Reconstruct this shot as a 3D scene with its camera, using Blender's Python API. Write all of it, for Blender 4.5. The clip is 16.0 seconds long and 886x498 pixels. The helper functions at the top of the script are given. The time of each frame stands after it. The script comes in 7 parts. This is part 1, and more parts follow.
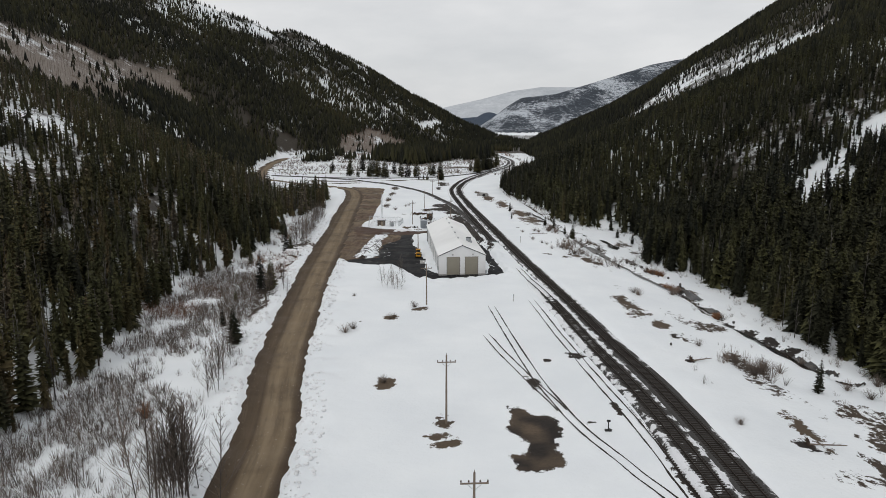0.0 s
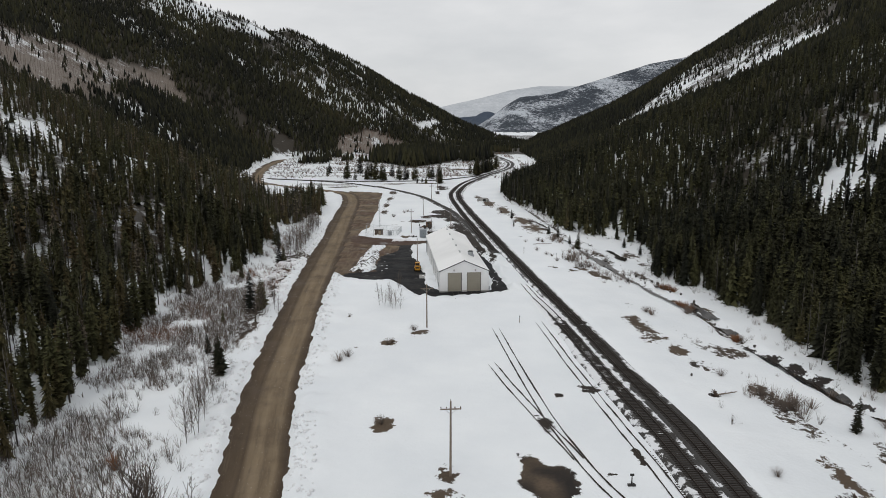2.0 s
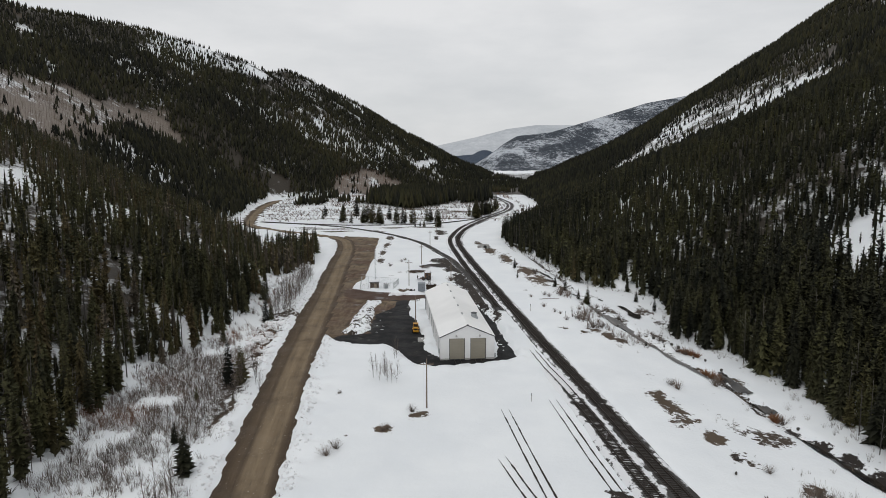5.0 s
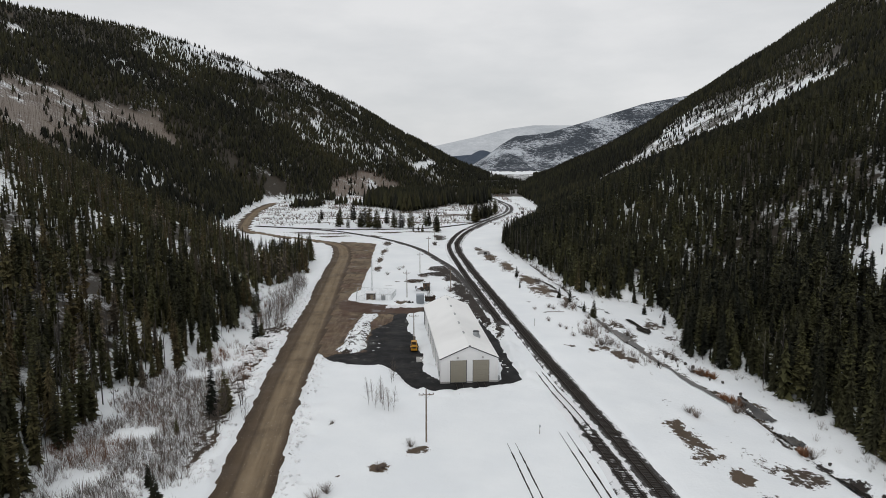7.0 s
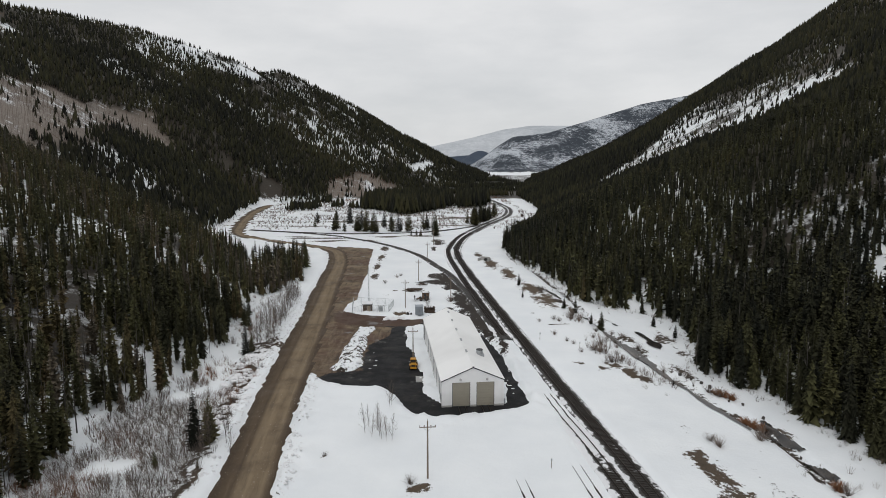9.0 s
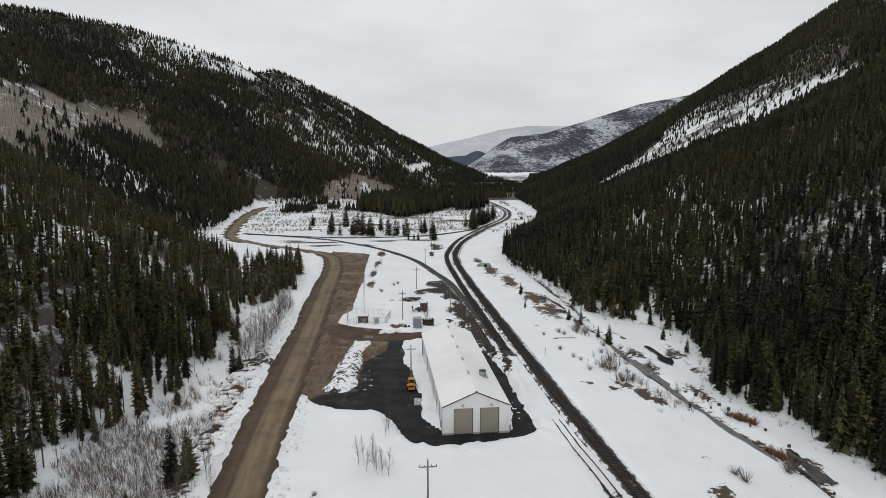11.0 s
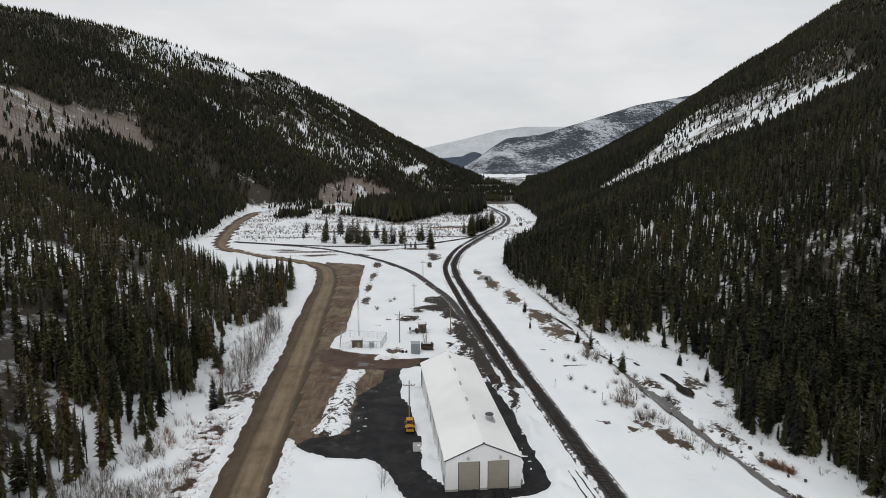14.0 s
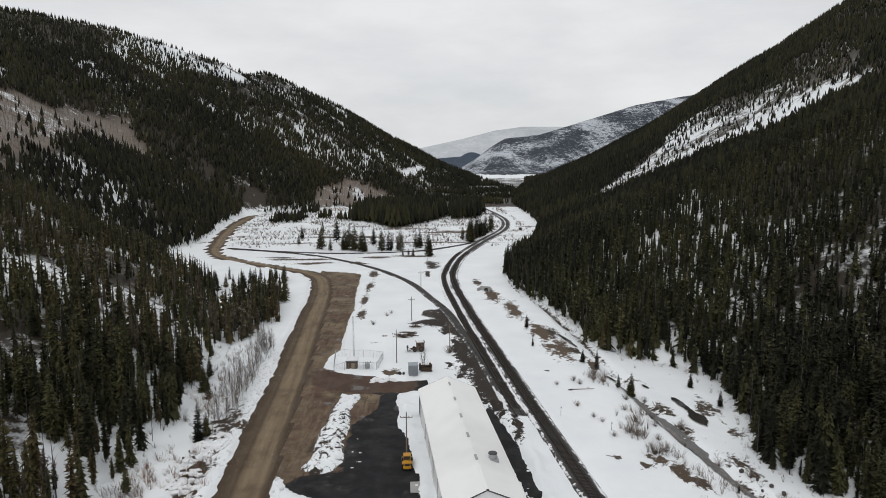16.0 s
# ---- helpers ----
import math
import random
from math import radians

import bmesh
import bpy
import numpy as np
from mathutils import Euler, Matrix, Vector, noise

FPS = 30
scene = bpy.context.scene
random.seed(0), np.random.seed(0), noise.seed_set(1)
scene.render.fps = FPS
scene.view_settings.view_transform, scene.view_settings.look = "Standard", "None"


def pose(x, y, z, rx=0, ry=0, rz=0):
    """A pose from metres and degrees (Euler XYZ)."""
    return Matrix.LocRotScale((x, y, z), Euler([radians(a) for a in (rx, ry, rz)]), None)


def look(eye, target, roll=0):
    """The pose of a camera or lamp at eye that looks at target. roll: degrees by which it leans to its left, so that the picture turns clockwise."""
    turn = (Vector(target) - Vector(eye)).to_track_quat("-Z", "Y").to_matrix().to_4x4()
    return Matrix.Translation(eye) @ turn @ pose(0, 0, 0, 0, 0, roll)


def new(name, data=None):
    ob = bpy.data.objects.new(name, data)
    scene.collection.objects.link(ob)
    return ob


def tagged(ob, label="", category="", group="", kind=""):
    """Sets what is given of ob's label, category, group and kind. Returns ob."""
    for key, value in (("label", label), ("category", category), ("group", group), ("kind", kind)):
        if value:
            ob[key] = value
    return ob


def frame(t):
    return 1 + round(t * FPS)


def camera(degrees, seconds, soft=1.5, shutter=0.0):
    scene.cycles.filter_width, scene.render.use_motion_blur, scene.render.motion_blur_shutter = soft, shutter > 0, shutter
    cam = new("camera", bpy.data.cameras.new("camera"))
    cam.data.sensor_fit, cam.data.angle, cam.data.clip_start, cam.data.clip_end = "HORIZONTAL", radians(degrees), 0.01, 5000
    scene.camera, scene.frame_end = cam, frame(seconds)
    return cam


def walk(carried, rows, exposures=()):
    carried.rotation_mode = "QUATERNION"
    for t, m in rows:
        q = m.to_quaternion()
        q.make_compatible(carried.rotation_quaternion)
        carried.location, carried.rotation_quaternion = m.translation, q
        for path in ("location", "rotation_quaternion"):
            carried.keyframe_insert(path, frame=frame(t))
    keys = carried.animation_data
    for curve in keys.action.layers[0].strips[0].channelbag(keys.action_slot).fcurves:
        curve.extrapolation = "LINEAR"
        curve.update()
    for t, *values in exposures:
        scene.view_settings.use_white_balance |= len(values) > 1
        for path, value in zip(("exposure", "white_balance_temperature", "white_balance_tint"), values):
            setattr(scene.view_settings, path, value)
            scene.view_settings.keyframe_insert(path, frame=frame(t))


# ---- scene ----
cam = camera(67.80, 16.0, soft=0.8)
PATH = [
    (0.0, pose(0.00, 0.00, 45.44, 78.59, 0, -0.00)),
    (0.5, pose(-0.18, 2.76, 46.06, 78.56, 0, -0.05)),
    (1.0, pose(-0.37, 5.52, 46.66, 78.56, 0, -0.09)),
    (1.5, pose(-0.55, 8.25, 47.28, 78.43, 0, -0.14)),
    (2.0, pose(-0.75, 10.98, 47.87, 78.49, 0, -0.17)),
    (2.1, pose(-0.79, 11.53, 47.99, 78.57, 0, -0.18)),
    (2.2, pose(-0.82, 12.09, 48.11, 78.90, 0, -0.19)),
    (2.3, pose(-0.85, 12.65, 48.22, 79.20, 0, -0.20)),
    (2.4, pose(-0.89, 13.20, 48.34, 79.35, 0, -0.21)),
    (2.5, pose(-0.92, 13.76, 48.46, 79.41, 0, -0.23)),
    (3.0, pose(-1.06, 16.59, 49.05, 79.39, 0, -0.27)),
    (3.1, pose(-1.09, 17.17, 49.17, 79.40, 0, -0.28)),
    (3.2, pose(-1.12, 17.75, 49.29, 79.50, 0, -0.29)),
    (3.3, pose(-1.15, 18.33, 49.41, 80.15, 0, -0.29)),
    (3.4, pose(-1.18, 18.90, 49.53, 81.00, 0, -0.30)),
    (3.5, pose(-1.21, 19.48, 49.65, 81.68, 0, -0.31)),
    (4.0, pose(-1.35, 22.34, 50.16, 81.68, 0, -0.33)),
    (6.5, pose(-1.97, 36.55, 52.78, 81.68, 0, -0.54)),
    (7.0, pose(-2.09, 39.26, 53.28, 81.67, 0, -0.58)),
    (7.5, pose(-2.18, 41.90, 53.70, 81.65, 0, -0.64)),
    (8.0, pose(-2.36, 44.55, 54.07, 81.67, 0, -0.69)),
    (8.5, pose(-2.62, 47.29, 54.41, 81.67, 0, -0.75)),
    (9.0, pose(-2.90, 50.09, 54.74, 81.69, 0, -0.81)),
    (11.5, pose(-3.61, 64.05, 56.54, 81.69, 0, -1.14)),
    (12.0, pose(-3.81, 66.76, 56.94, 81.71, 0, -1.21)),
    (12.5, pose(-3.99, 69.39, 57.39, 81.68, 0, -1.28)),
    (13.0, pose(-4.15, 71.99, 57.99, 81.68, 0, -1.32)),
    (13.5, pose(-4.26, 74.61, 58.76, 81.71, 0, -1.37)),
    (14.0, pose(-4.35, 77.24, 59.66, 81.72, 0, -1.41)),
    (14.5, pose(-4.41, 79.86, 60.58, 81.71, 0, -1.46)),
    (15.0, pose(-4.45, 82.42, 61.46, 81.69, 0, -1.51)),
    (15.5, pose(-4.46, 84.95, 62.32, 81.68, 0, -1.55)),
    (16.0, pose(-4.44, 87.44, 63.15, 81.68, 0, -1.60)),
]
walk(cam, PATH, [(0.0, 0.0), (7.5, 0.0), (11.5, 0.03), (13.5, 0.07), (16.0, 0.085)])

# ---- world and light ----
world = bpy.data.worlds.new("overcast_sky")
scene.world = world
world.use_nodes = True
wn, wl = world.node_tree.nodes, world.node_tree.links
wn.clear()
w_out = wn.new("ShaderNodeOutputWorld")
w_bg = wn.new("ShaderNodeBackground")
w_sky = wn.new("ShaderNodeTexSky")
w_sky.sky_type = "NISHITA"
w_sky.sun_disc = False
w_sky.sun_elevation = radians(48)
w_sky.sun_rotation = radians(200)
w_scale = wn.new("ShaderNodeVectorMath")
w_scale.operation = "SCALE"
w_scale.inputs["Scale"].default_value = 0.05
w_co = wn.new("ShaderNodeTexCoord")
w_map = wn.new("ShaderNodeMapping")
w_map.inputs["Scale"].default_value = (1.0, 1.0, 3.2)
w_noise = wn.new("ShaderNodeTexNoise")
w_noise.inputs["Scale"].default_value = 2.3
w_noise.inputs["Detail"].default_value = 6
w_noise.inputs["Roughness"].default_value = 0.55
w_ramp = wn.new("ShaderNodeValToRGB")
w_ramp.color_ramp.elements[0].position = 0.30
w_ramp.color_ramp.elements[0].color = (0.61, 0.628, 0.648, 1)
w_ramp.color_ramp.elements[1].position = 0.62
w_ramp.color_ramp.elements[1].color = (0.81, 0.813, 0.82, 1)
w_mix = wn.new("ShaderNodeMixRGB")
w_mix.inputs[0].default_value = 0.92
wl.new(w_co.outputs["Generated"], w_map.inputs[0])
wl.new(w_map.outputs[0], w_noise.inputs["Vector"])
wl.new(w_noise.outputs["Fac"], w_ramp.inputs[0])
wl.new(w_sky.outputs[0], w_scale.inputs[0])
wl.new(w_scale.outputs[0], w_mix.inputs[1])
wl.new(w_ramp.outputs[0], w_mix.inputs[2])
wl.new(w_mix.outputs[0], w_bg.inputs[0])
w_bg.inputs[1].default_value = 1.0
wl.new(w_bg.outputs[0], w_out.inputs[0])

sun = new("sun", bpy.data.lights.new("sun", "SUN"))
sun.data.energy = 0.6
sun.data.angle = radians(25)
sun.data.color = (1.0, 0.97, 0.93)
sun.matrix_world = look((0, 0, 100), (35, 75, 0))


# ---- material helpers ----
class Nodes:
    """A small wrapper for building node materials."""

    def __init__(self, name):
        self.mat = bpy.data.materials.new(name)
        self.mat.use_nodes = True
        self.n, self.l = self.mat.node_tree.nodes, self.mat.node_tree.links
        self.bsdf = self.n["Principled BSDF"]
        self.co = self.n.new("ShaderNodeTexCoord")

    def noise(self, scale, detail=4.0, rough=0.55, stretch=None, out="Fac"):
        t = self.n.new("ShaderNodeTexNoise")
        t.inputs["Scale"].default_value, t.inputs["Detail"].default_value, t.inputs["Roughness"].default_value = scale, detail, rough
        if stretch:
            m = self.n.new("ShaderNodeMapping")
            m.inputs["Scale"].default_value = stretch
            self.l.new(self.co.outputs["Object"], m.inputs[0])
            self.l.new(m.outputs[0], t.inputs["Vector"])
        else:
            self.l.new(self.co.outputs["Object"], t.inputs["Vector"])
        return t.outputs[out]

    def attr(self, name):
        a = self.n.new("ShaderNodeAttribute")
        a.attribute_name = name
        return a.outputs["Fac"]

    def rnd(self):
        return self.n.new("ShaderNodeObjectInfo").outputs["Random"]

    def island(self):
        return self.n.new("ShaderNodeNewGeometry").outputs["Random Per Island"]

    def ramp(self, fac, *stops):
        r = self.n.new("ShaderNodeValToRGB")
        e = r.color_ramp.elements
        while len(e) < len(stops):
            e.new(0.5)
        for k, (p, c) in zip(e, stops):
            k.position, k.color = p, (c, c, c, 1) if isinstance(c, (int, float)) else (*c, 1)
        self.l.new(fac, r.inputs[0])
        return r.outputs[0]

    def mix(self, fac, a, b, mode="MIX"):
        m = self.n.new("ShaderNodeMixRGB")
        m.blend_type = mode
        for k, v in enumerate((fac, a, b)):
            if isinstance(v, (int, float)):
                m.inputs[k].default_value = v if k == 0 else (v, v, v, 1)
            elif isinstance(v, tuple):
                m.inputs[k].default_value = (*v, 1)
            else:
                self.l.new(v, m.inputs[k])
        return m.outputs[0]

    def math(self, op, a, b=0.0, c=0.0):
        m = self.n.new("ShaderNodeMath")
        m.operation = op
        for k, v in enumerate((a, b, c)):
            if isinstance(v, (int, float)):
                m.inputs[k].default_value = v
            else:
                self.l.new(v, m.inputs[k])
        return m.outputs[0]

    def done(self, color, rough=0.8, bump=None, height=0.05, metal=0.0, spec=0.3):
        b = self.bsdf
        if isinstance(color, tuple):
            b.inputs["Base Color"].default_value = (*color, 1)
        else:
            self.l.new(color, b.inputs["Base Color"])
        if isinstance(rough, (int, float)):
            b.inputs["Roughness"].default_value = rough
        else:
            self.l.new(rough, b.inputs["Roughness"])
        b.inputs["Metallic"].default_value = metal
        b.inputs["Specular IOR Level"].default_value = spec
        if bump is not None:
            n = self.n.new("ShaderNodeBump")
            n.inputs["Distance"].default_value = height
            n.inputs["Strength"].default_value = 1.0
            self.l.new(bump, n.inputs["Height"])
            self.l.new(n.outputs[0], b.inputs["Normal"])
        return self.mat


def simple(name, color, rough=0.7, vary=0.18, scale=3.0, metal=0.0, stretch=None, bump=0.004, spec=0.3):
    m = Nodes(name)
    n = m.noise(scale, 5, 0.6, stretch)
    c = m.mix(n, tuple(k * (1 - vary) for k in color), tuple(min(1, k * (1 + vary)) for k in color))
    c = m.mix(m.math("MULTIPLY", m.ramp(m.noise(scale * 0.22, 3), (0.45, 0), (0.75, 1)), 0.35), c, tuple(k * 0.62 for k in color))
    return m.done(c, rough, m.noise(scale * 5, 3, 0.6, stretch), bump, metal, spec)


# ---- terrain form ----
def lin(v, pts):
    return np.interp(v, [p[0] for p in pts], [p[1] for p in pts])


FOOT_L = [(-400, -73), (60, -61), (97, -61), (119, -63), (145, -67), (170, -70.5), (186, -69.5), (198, -65), (212, -63.5), (240, -63.5), (258, -66), (282, -69), (302, -70), (350, -87), (385, -99), (430, -128), (480, -165), (540, -174), (585, -172), (643, -182), (717, -193), (778, -200), (815, -198), (850, -160), (900, -130), (960, -95), (1100, -40), (1300, 40), (1600, 100), (2000, 160), (2300, 100), (5000, -200)]
RIDGE_L = [(-400, -620, 230), (700, -560, 234), (900, -513, 230), (1000, -501, 242), (1080, -463, 240), (1150, -409, 228), (1220, -329, 207), (1240, -311, 191), (1300, -287, 203), (1380, -262, 195), (1520, -195, 166), (1620, -144, 136), (1730, -85, 94), (1850, -23, 54), (1950, 64, 25), (2050, 130, -6), (2300, 0, -20), (5000, -300, -40)]
FOOT_R = [(-400, 94), (60, 86), (120, 84), (140, 80.5), (165, 84), (184, 81), (206, 78), (214, 72.5), (221, 70), (231, 73), (240, 79), (257, 81), (274, 84), (286, 78), (295, 62), (308, 53.5), (328, 56), (352, 53), (390, 42), (440, 40), (500, 52), (560, 76), (700, 104), (800, 112), (1000, 118), (1300, 165), (1600, 225), (2000, 285), (2300, 500), (5000, 800)]
RIDGE_R = [(-400, 620, 305), (800, 556, 288), (900, 553, 277), (1000, 563, 263), (1150, 560, 233), (1280, 560, 213), (1350, 560, 200), (1450, 558, 180), (1550, 550, 154), (1750, 485, 95), (1900, 390, 22), (2000, 310, -12), (2300, 700, -20), (5000, 1200, -40)]
FAR_1 = [(-800, 3000, -40), (140, 2950, -30), (218, 2900, 30), (278, 2900, 77), (350, 3000, 117), (499, 3000, 132), (721, 3100, 198), (981, 3200, 276), (1231, 3300, 323), (1900, 3400, 420), (4000, 3500, 420)]
FAR_2 = [(-3000, 4300, 20), (-400, 4300, 40), (-51, 4400, 81), (261, 4400, 149), (455, 4480, 200), (642, 4500, 226), (849, 4500, 226), (1600, 4550, 230), (4000, 4600, 230)]


def value_noise(x, y, seed=0):
    """Smooth lattice noise in -1..1 for arrays."""
    xi, yi = np.floor(x).astype(np.int64), np.floor(y).astype(np.int64)
    fx, fy = x - xi, y - yi
    fx, fy = fx * fx * (3 - 2 * fx), fy * fy * (3 - 2 * fy)

    def h(a, b):
        v = (a * 374761393 + b * 668265263 + seed * 1442695041) & 0xFFFFFFFF
        v = ((v ^ (v >> 13)) * 1274126177) & 0xFFFFFFFF
        return ((v ^ (v >> 16)) & 0xFFFF) / 32767.5 - 1.0

    return (h(xi, yi) * (1 - fx) + h(xi + 1, yi) * fx) * (1 - fy) + (h(xi, yi + 1) * (1 - fx) + h(xi + 1, yi + 1) * fx) * fy


def fractal(x, y, size, octaves=4, seed=0):
    s, a, tot = np.zeros_like(np.asarray(x, float)), 1.0, 0.0
    for k in range(octaves):
        s = s + a * value_noise(x / size, y / size, seed + k * 17)
        tot += a
        a, size = a * 0.5, size * 0.5
    return s / tot


def sstep(a, b, v):
    t = np.clip((v - a) / (b - a), 0, 1)
    return t * t * (3 - 2 * t)


def floor_z(x, y):
    """The valley floor without snow relief."""
    z = np.where(y > 188, -0.008 * (np.minimum(y, 3200) - 188), 0.004 * (188 - np.maximum(y, 0)))
    z = z - 3.6 * sstep(34, 76, x) * sstep(420, 330, y) - 1.6 * sstep(-40, -62, x) * sstep(300, 240, y)
    return z


def hill_part(t, first):
    """The profile of a slope from foot (0) to ridge (1)."""
    t = np.maximum(t, 0)
    return np.where(t < 1, t * (first + (1 - first) * t), 1.0 - 0.35 * (t - 1))


def hills(x, y):
    """Height of the hills over the floor, and how far up the left and the right slope a place lies."""
    fl, fr = lin(y, FOOT_L), lin(y, FOOT_R)
    xl, zl = lin(y, [(a, b) for a, b, c in RIDGE_L]), lin(y, [(a, c) for a, b, c in RIDGE_L])
    xr, zr = lin(y, [(a, b) for a, b, c in RIDGE_R]), lin(y, [(a, c) for a, b, c in RIDGE_R])
    base = floor_z(x, y)
    tl, tr = (fl - x) / (fl - xl), (x - fr) / (xr - fr)
    h = np.maximum(hill_part(tl, 0.97) * np.maximum(zl - base, 0) * (tl > 0), 0) + np.maximum(hill_part(tr, 0.68) * np.maximum(zr - base, 0) * (tr > 0), 0)
    slope = np.clip(np.maximum(tl, tr) * 4, 0, 1)
    near = sstep(0.0, 0.12, np.maximum(tl, tr)) * (1 - 0.75 * sstep(0.7, 0.95, np.maximum(tl, tr)))
    h = h + near * slope * (fractal(x + 0.35 * y, y * 0.6, 150, 4, 5) * 13 + fractal(x, y, 38, 3, 9) * 3)
    y1, z1 = lin(x, [(a, b) for a, b, c in FAR_1]), lin(x, [(a, c) for a, b, c in FAR_1])
    d1 = np.where(y < y1, 1 - (y1 - y) / 620, 1 - (y - y1) / 900)
    h1 = np.maximum(z1 + 30, 0) * sstep(0, 1, d1) * (1 + 0.10 * fractal(x, y, 120, 4, 31) * (1 - sstep(0.8, 1.0, d1)))
    y2, z2 = lin(x, [(a, b) for a, b, c in FAR_2]), lin(x, [(a, c) for a, b, c in FAR_2])
    d2 = np.where(y < y2, 1 - (y2 - y) / 700, 1 - (y - y2) / 900)
    h2 = np.maximum(z2 + 30, 0) * sstep(0, 1, d2)
    h3 = 92 * np.exp(-((x - 250) / 110) ** 2 - ((y - 3620) / 170) ** 2)
    return np.maximum(h, np.maximum(h1, np.maximum(h2, h3))), tl, tr


def seg_dist(x, y, pts):
    """Distance to a polyline, and the length along it of the nearest place."""
    best, along, run = np.full(np.shape(x), 1e9), np.zeros(np.shape(x)), 0.0
    for (ax, ay), (bx, by) in zip(pts, pts[1:]):
        dx, dy = bx - ax, by - ay
        ln = max(math.hypot(dx, dy), 1e-6)
        t = np.clip(((x - ax) * dx + (y - ay) * dy) / (ln * ln), 0, 1)
        d = np.hypot(x - ax - t * dx, y - ay - t * dy)
        along = np.where(d < best, run + t * ln, along)
        best = np.minimum(best, d)
        run += ln
    return best, along


def poly_sdf(x, y, pts):
    """Signed distance to a closed outline, negative inside."""
    d, _ = seg_dist(x, y, pts + pts[:1])
    inside = np.zeros(np.shape(x), bool)
    for (ax, ay), (bx, by) in zip(pts, pts[1:] + pts[:1]):
        hit = ((ay > y) != (by > y)) & (x < (bx - ax) * (y - ay) / ((by - ay) or 1e-9) + ax)
        inside ^= hit
    return np.where(inside, -d, d)


def smooth_line(pts, step):
    """A Catmull-Rom line through the points, sampled about every step metres."""
    out = []
    p = [pts[0]] + list(pts) + [pts[-1]]
    for a, b, c, d in zip(p, p[1:], p[2:], p[3:]):
        n = max(1, int(math.dist(b, c) / step))
        for k in range(n):
            t = k / n
            out.append(tuple(0.5 * (2 * b[i] + (c[i] - a[i]) * t + (2 * a[i] - 5 * b[i] + 4 * c[i] - d[i]) * t * t + (3 * b[i] - a[i] - 3 * c[i] + d[i]) * t ** 3) for i in (0, 1)))
    return out + [tuple(pts[-1])]


# ---- plan: roads, tracks, yard ----
ROAD = smooth_line([(-21.5, 40), (-24.5, 72), (-26, 90), (-31, 120), (-34.5, 153), (-38.5, 195), (-41, 230), (-44.5, 280), (-48.5, 330), (-52, 380), (-55.5, 407), (-60.5, 430), (-71, 448), (-91, 466), (-112, 484.5), (-132, 504), (-143, 522), (-150, 541), (-157, 572), (-164, 602), (-173, 650), (-182, 700), (-188.5, 757), (-192, 800), (-196, 850)], 4)
PULLOUT = [(-70, 455), (-52, 450), (-39, 443), (-36.5, 389), (-34, 360), (-33.8, 331), (-32, 298), (-35, 290), (-35, 280), (-30, 275), (-19, 271), (-13, 266.5), (-3.5, 268.5), (-3.5, 258), (-12, 257), (-12, 251), (-10.7, 244), (-11.3, 235), (-9, 231), (-7.4, 221), (-6.7, 213), (-5.2, 211), (-5.7, 205), (-4.9, 196), (-1.8, 190.6), (13, 190), (14.2, 200), (10, 244), (12, 247), (15, 232), (17, 212), (18.3, 191), (16.8, 187.3), (12.9, 185), (5, 184), (0.6, 182), (-6.4, 183), (-9.2, 186), (-11.4, 194.5), (-13.5, 198.4), (-16, 200.7), (-24, 201.4), (-27.5, 203.3), (-31, 205.8), (-33, 210), (-38, 216), (-45, 270), (-52, 380)]
ISLAND = [(-27.3, 257.4), (-21.5, 256.2), (-22.1, 250.8), (-23.6, 244.7), (-22.6, 236.4), (-22.8, 227.9), (-22.4, 223.3), (-21.7, 217.9), (-23.2, 213.5), (-26.4, 212.2), (-30.0, 214.6), (-28.4, 219.7), (-28.9, 231.5), (-28.2, 239.3), (-27.7, 246.4)]
MAIN_R = smooth_line([(38.7, 20), (38.2, 60), (37.6, 86), (36.5, 106), (34.0, 128), (31.0, 161), (25.9, 210), (19.0, 290), (16.0, 325), (12.8, 366), (10.4, 412), (11.5, 448), (20.5, 506), (41, 580), (67, 664), (78, 747), (76, 823), (70, 913), (66, 1000)], 3)
MAIN_L = smooth_line([(34.5, 20), (33.9, 60), (33.3, 87), (32.1, 106), (29.8, 128), (26.9, 161), (21.2, 210), (14.2, 290), (11.2, 325), (8.1, 366), (5.5, 412), (7, 448), (16.3, 508), (37.2, 582), (63, 667), (73.5, 747), (71.5, 823)], 3)
WYE = smooth_line([(-138, 541), (-100, 524), (-75, 508.5), (-58, 491), (-38.4, 466), (-24, 442), (-11, 411.6), (-2.7, 380.6), (4.2, 351.8), (8.4, 325), (11.6, 300), (15.2, 270), (18.5, 240)], 3)
WYE_FAR = smooth_line([(-141, 545), (-100, 527), (-62, 518), (-24, 522), (-2, 533), (23, 560), (42, 592)], 3)
SIDING = smooth_line([(33, 40), (30.2, 72), (29.7, 82), (29.0, 91), (27.8, 101), (25.5, 123), (22, 160), (20.5, 180)], 3)
SHED_X, SHED_Y, SHED_TURN, SHED_W, SHED_LEN, SHED_EAVE, SHED_TOP = 5.65, 188.27, 0.087, 13.7, 55.5, 5.5, 8.45
SPUR_R = smooth_line([(8.25, 189), (8.9, 181), (11.7, 153.5), (16.1, 113), (19.4, 94), (24.2, 80), (29.5, 66), (33, 52)], 3)
SPUR_L = smooth_line([(3.05, 188.6), (3.8, 180), (6.0, 150), (8.9, 134), (13.4, 115.5), (18.6, 96)], 3)
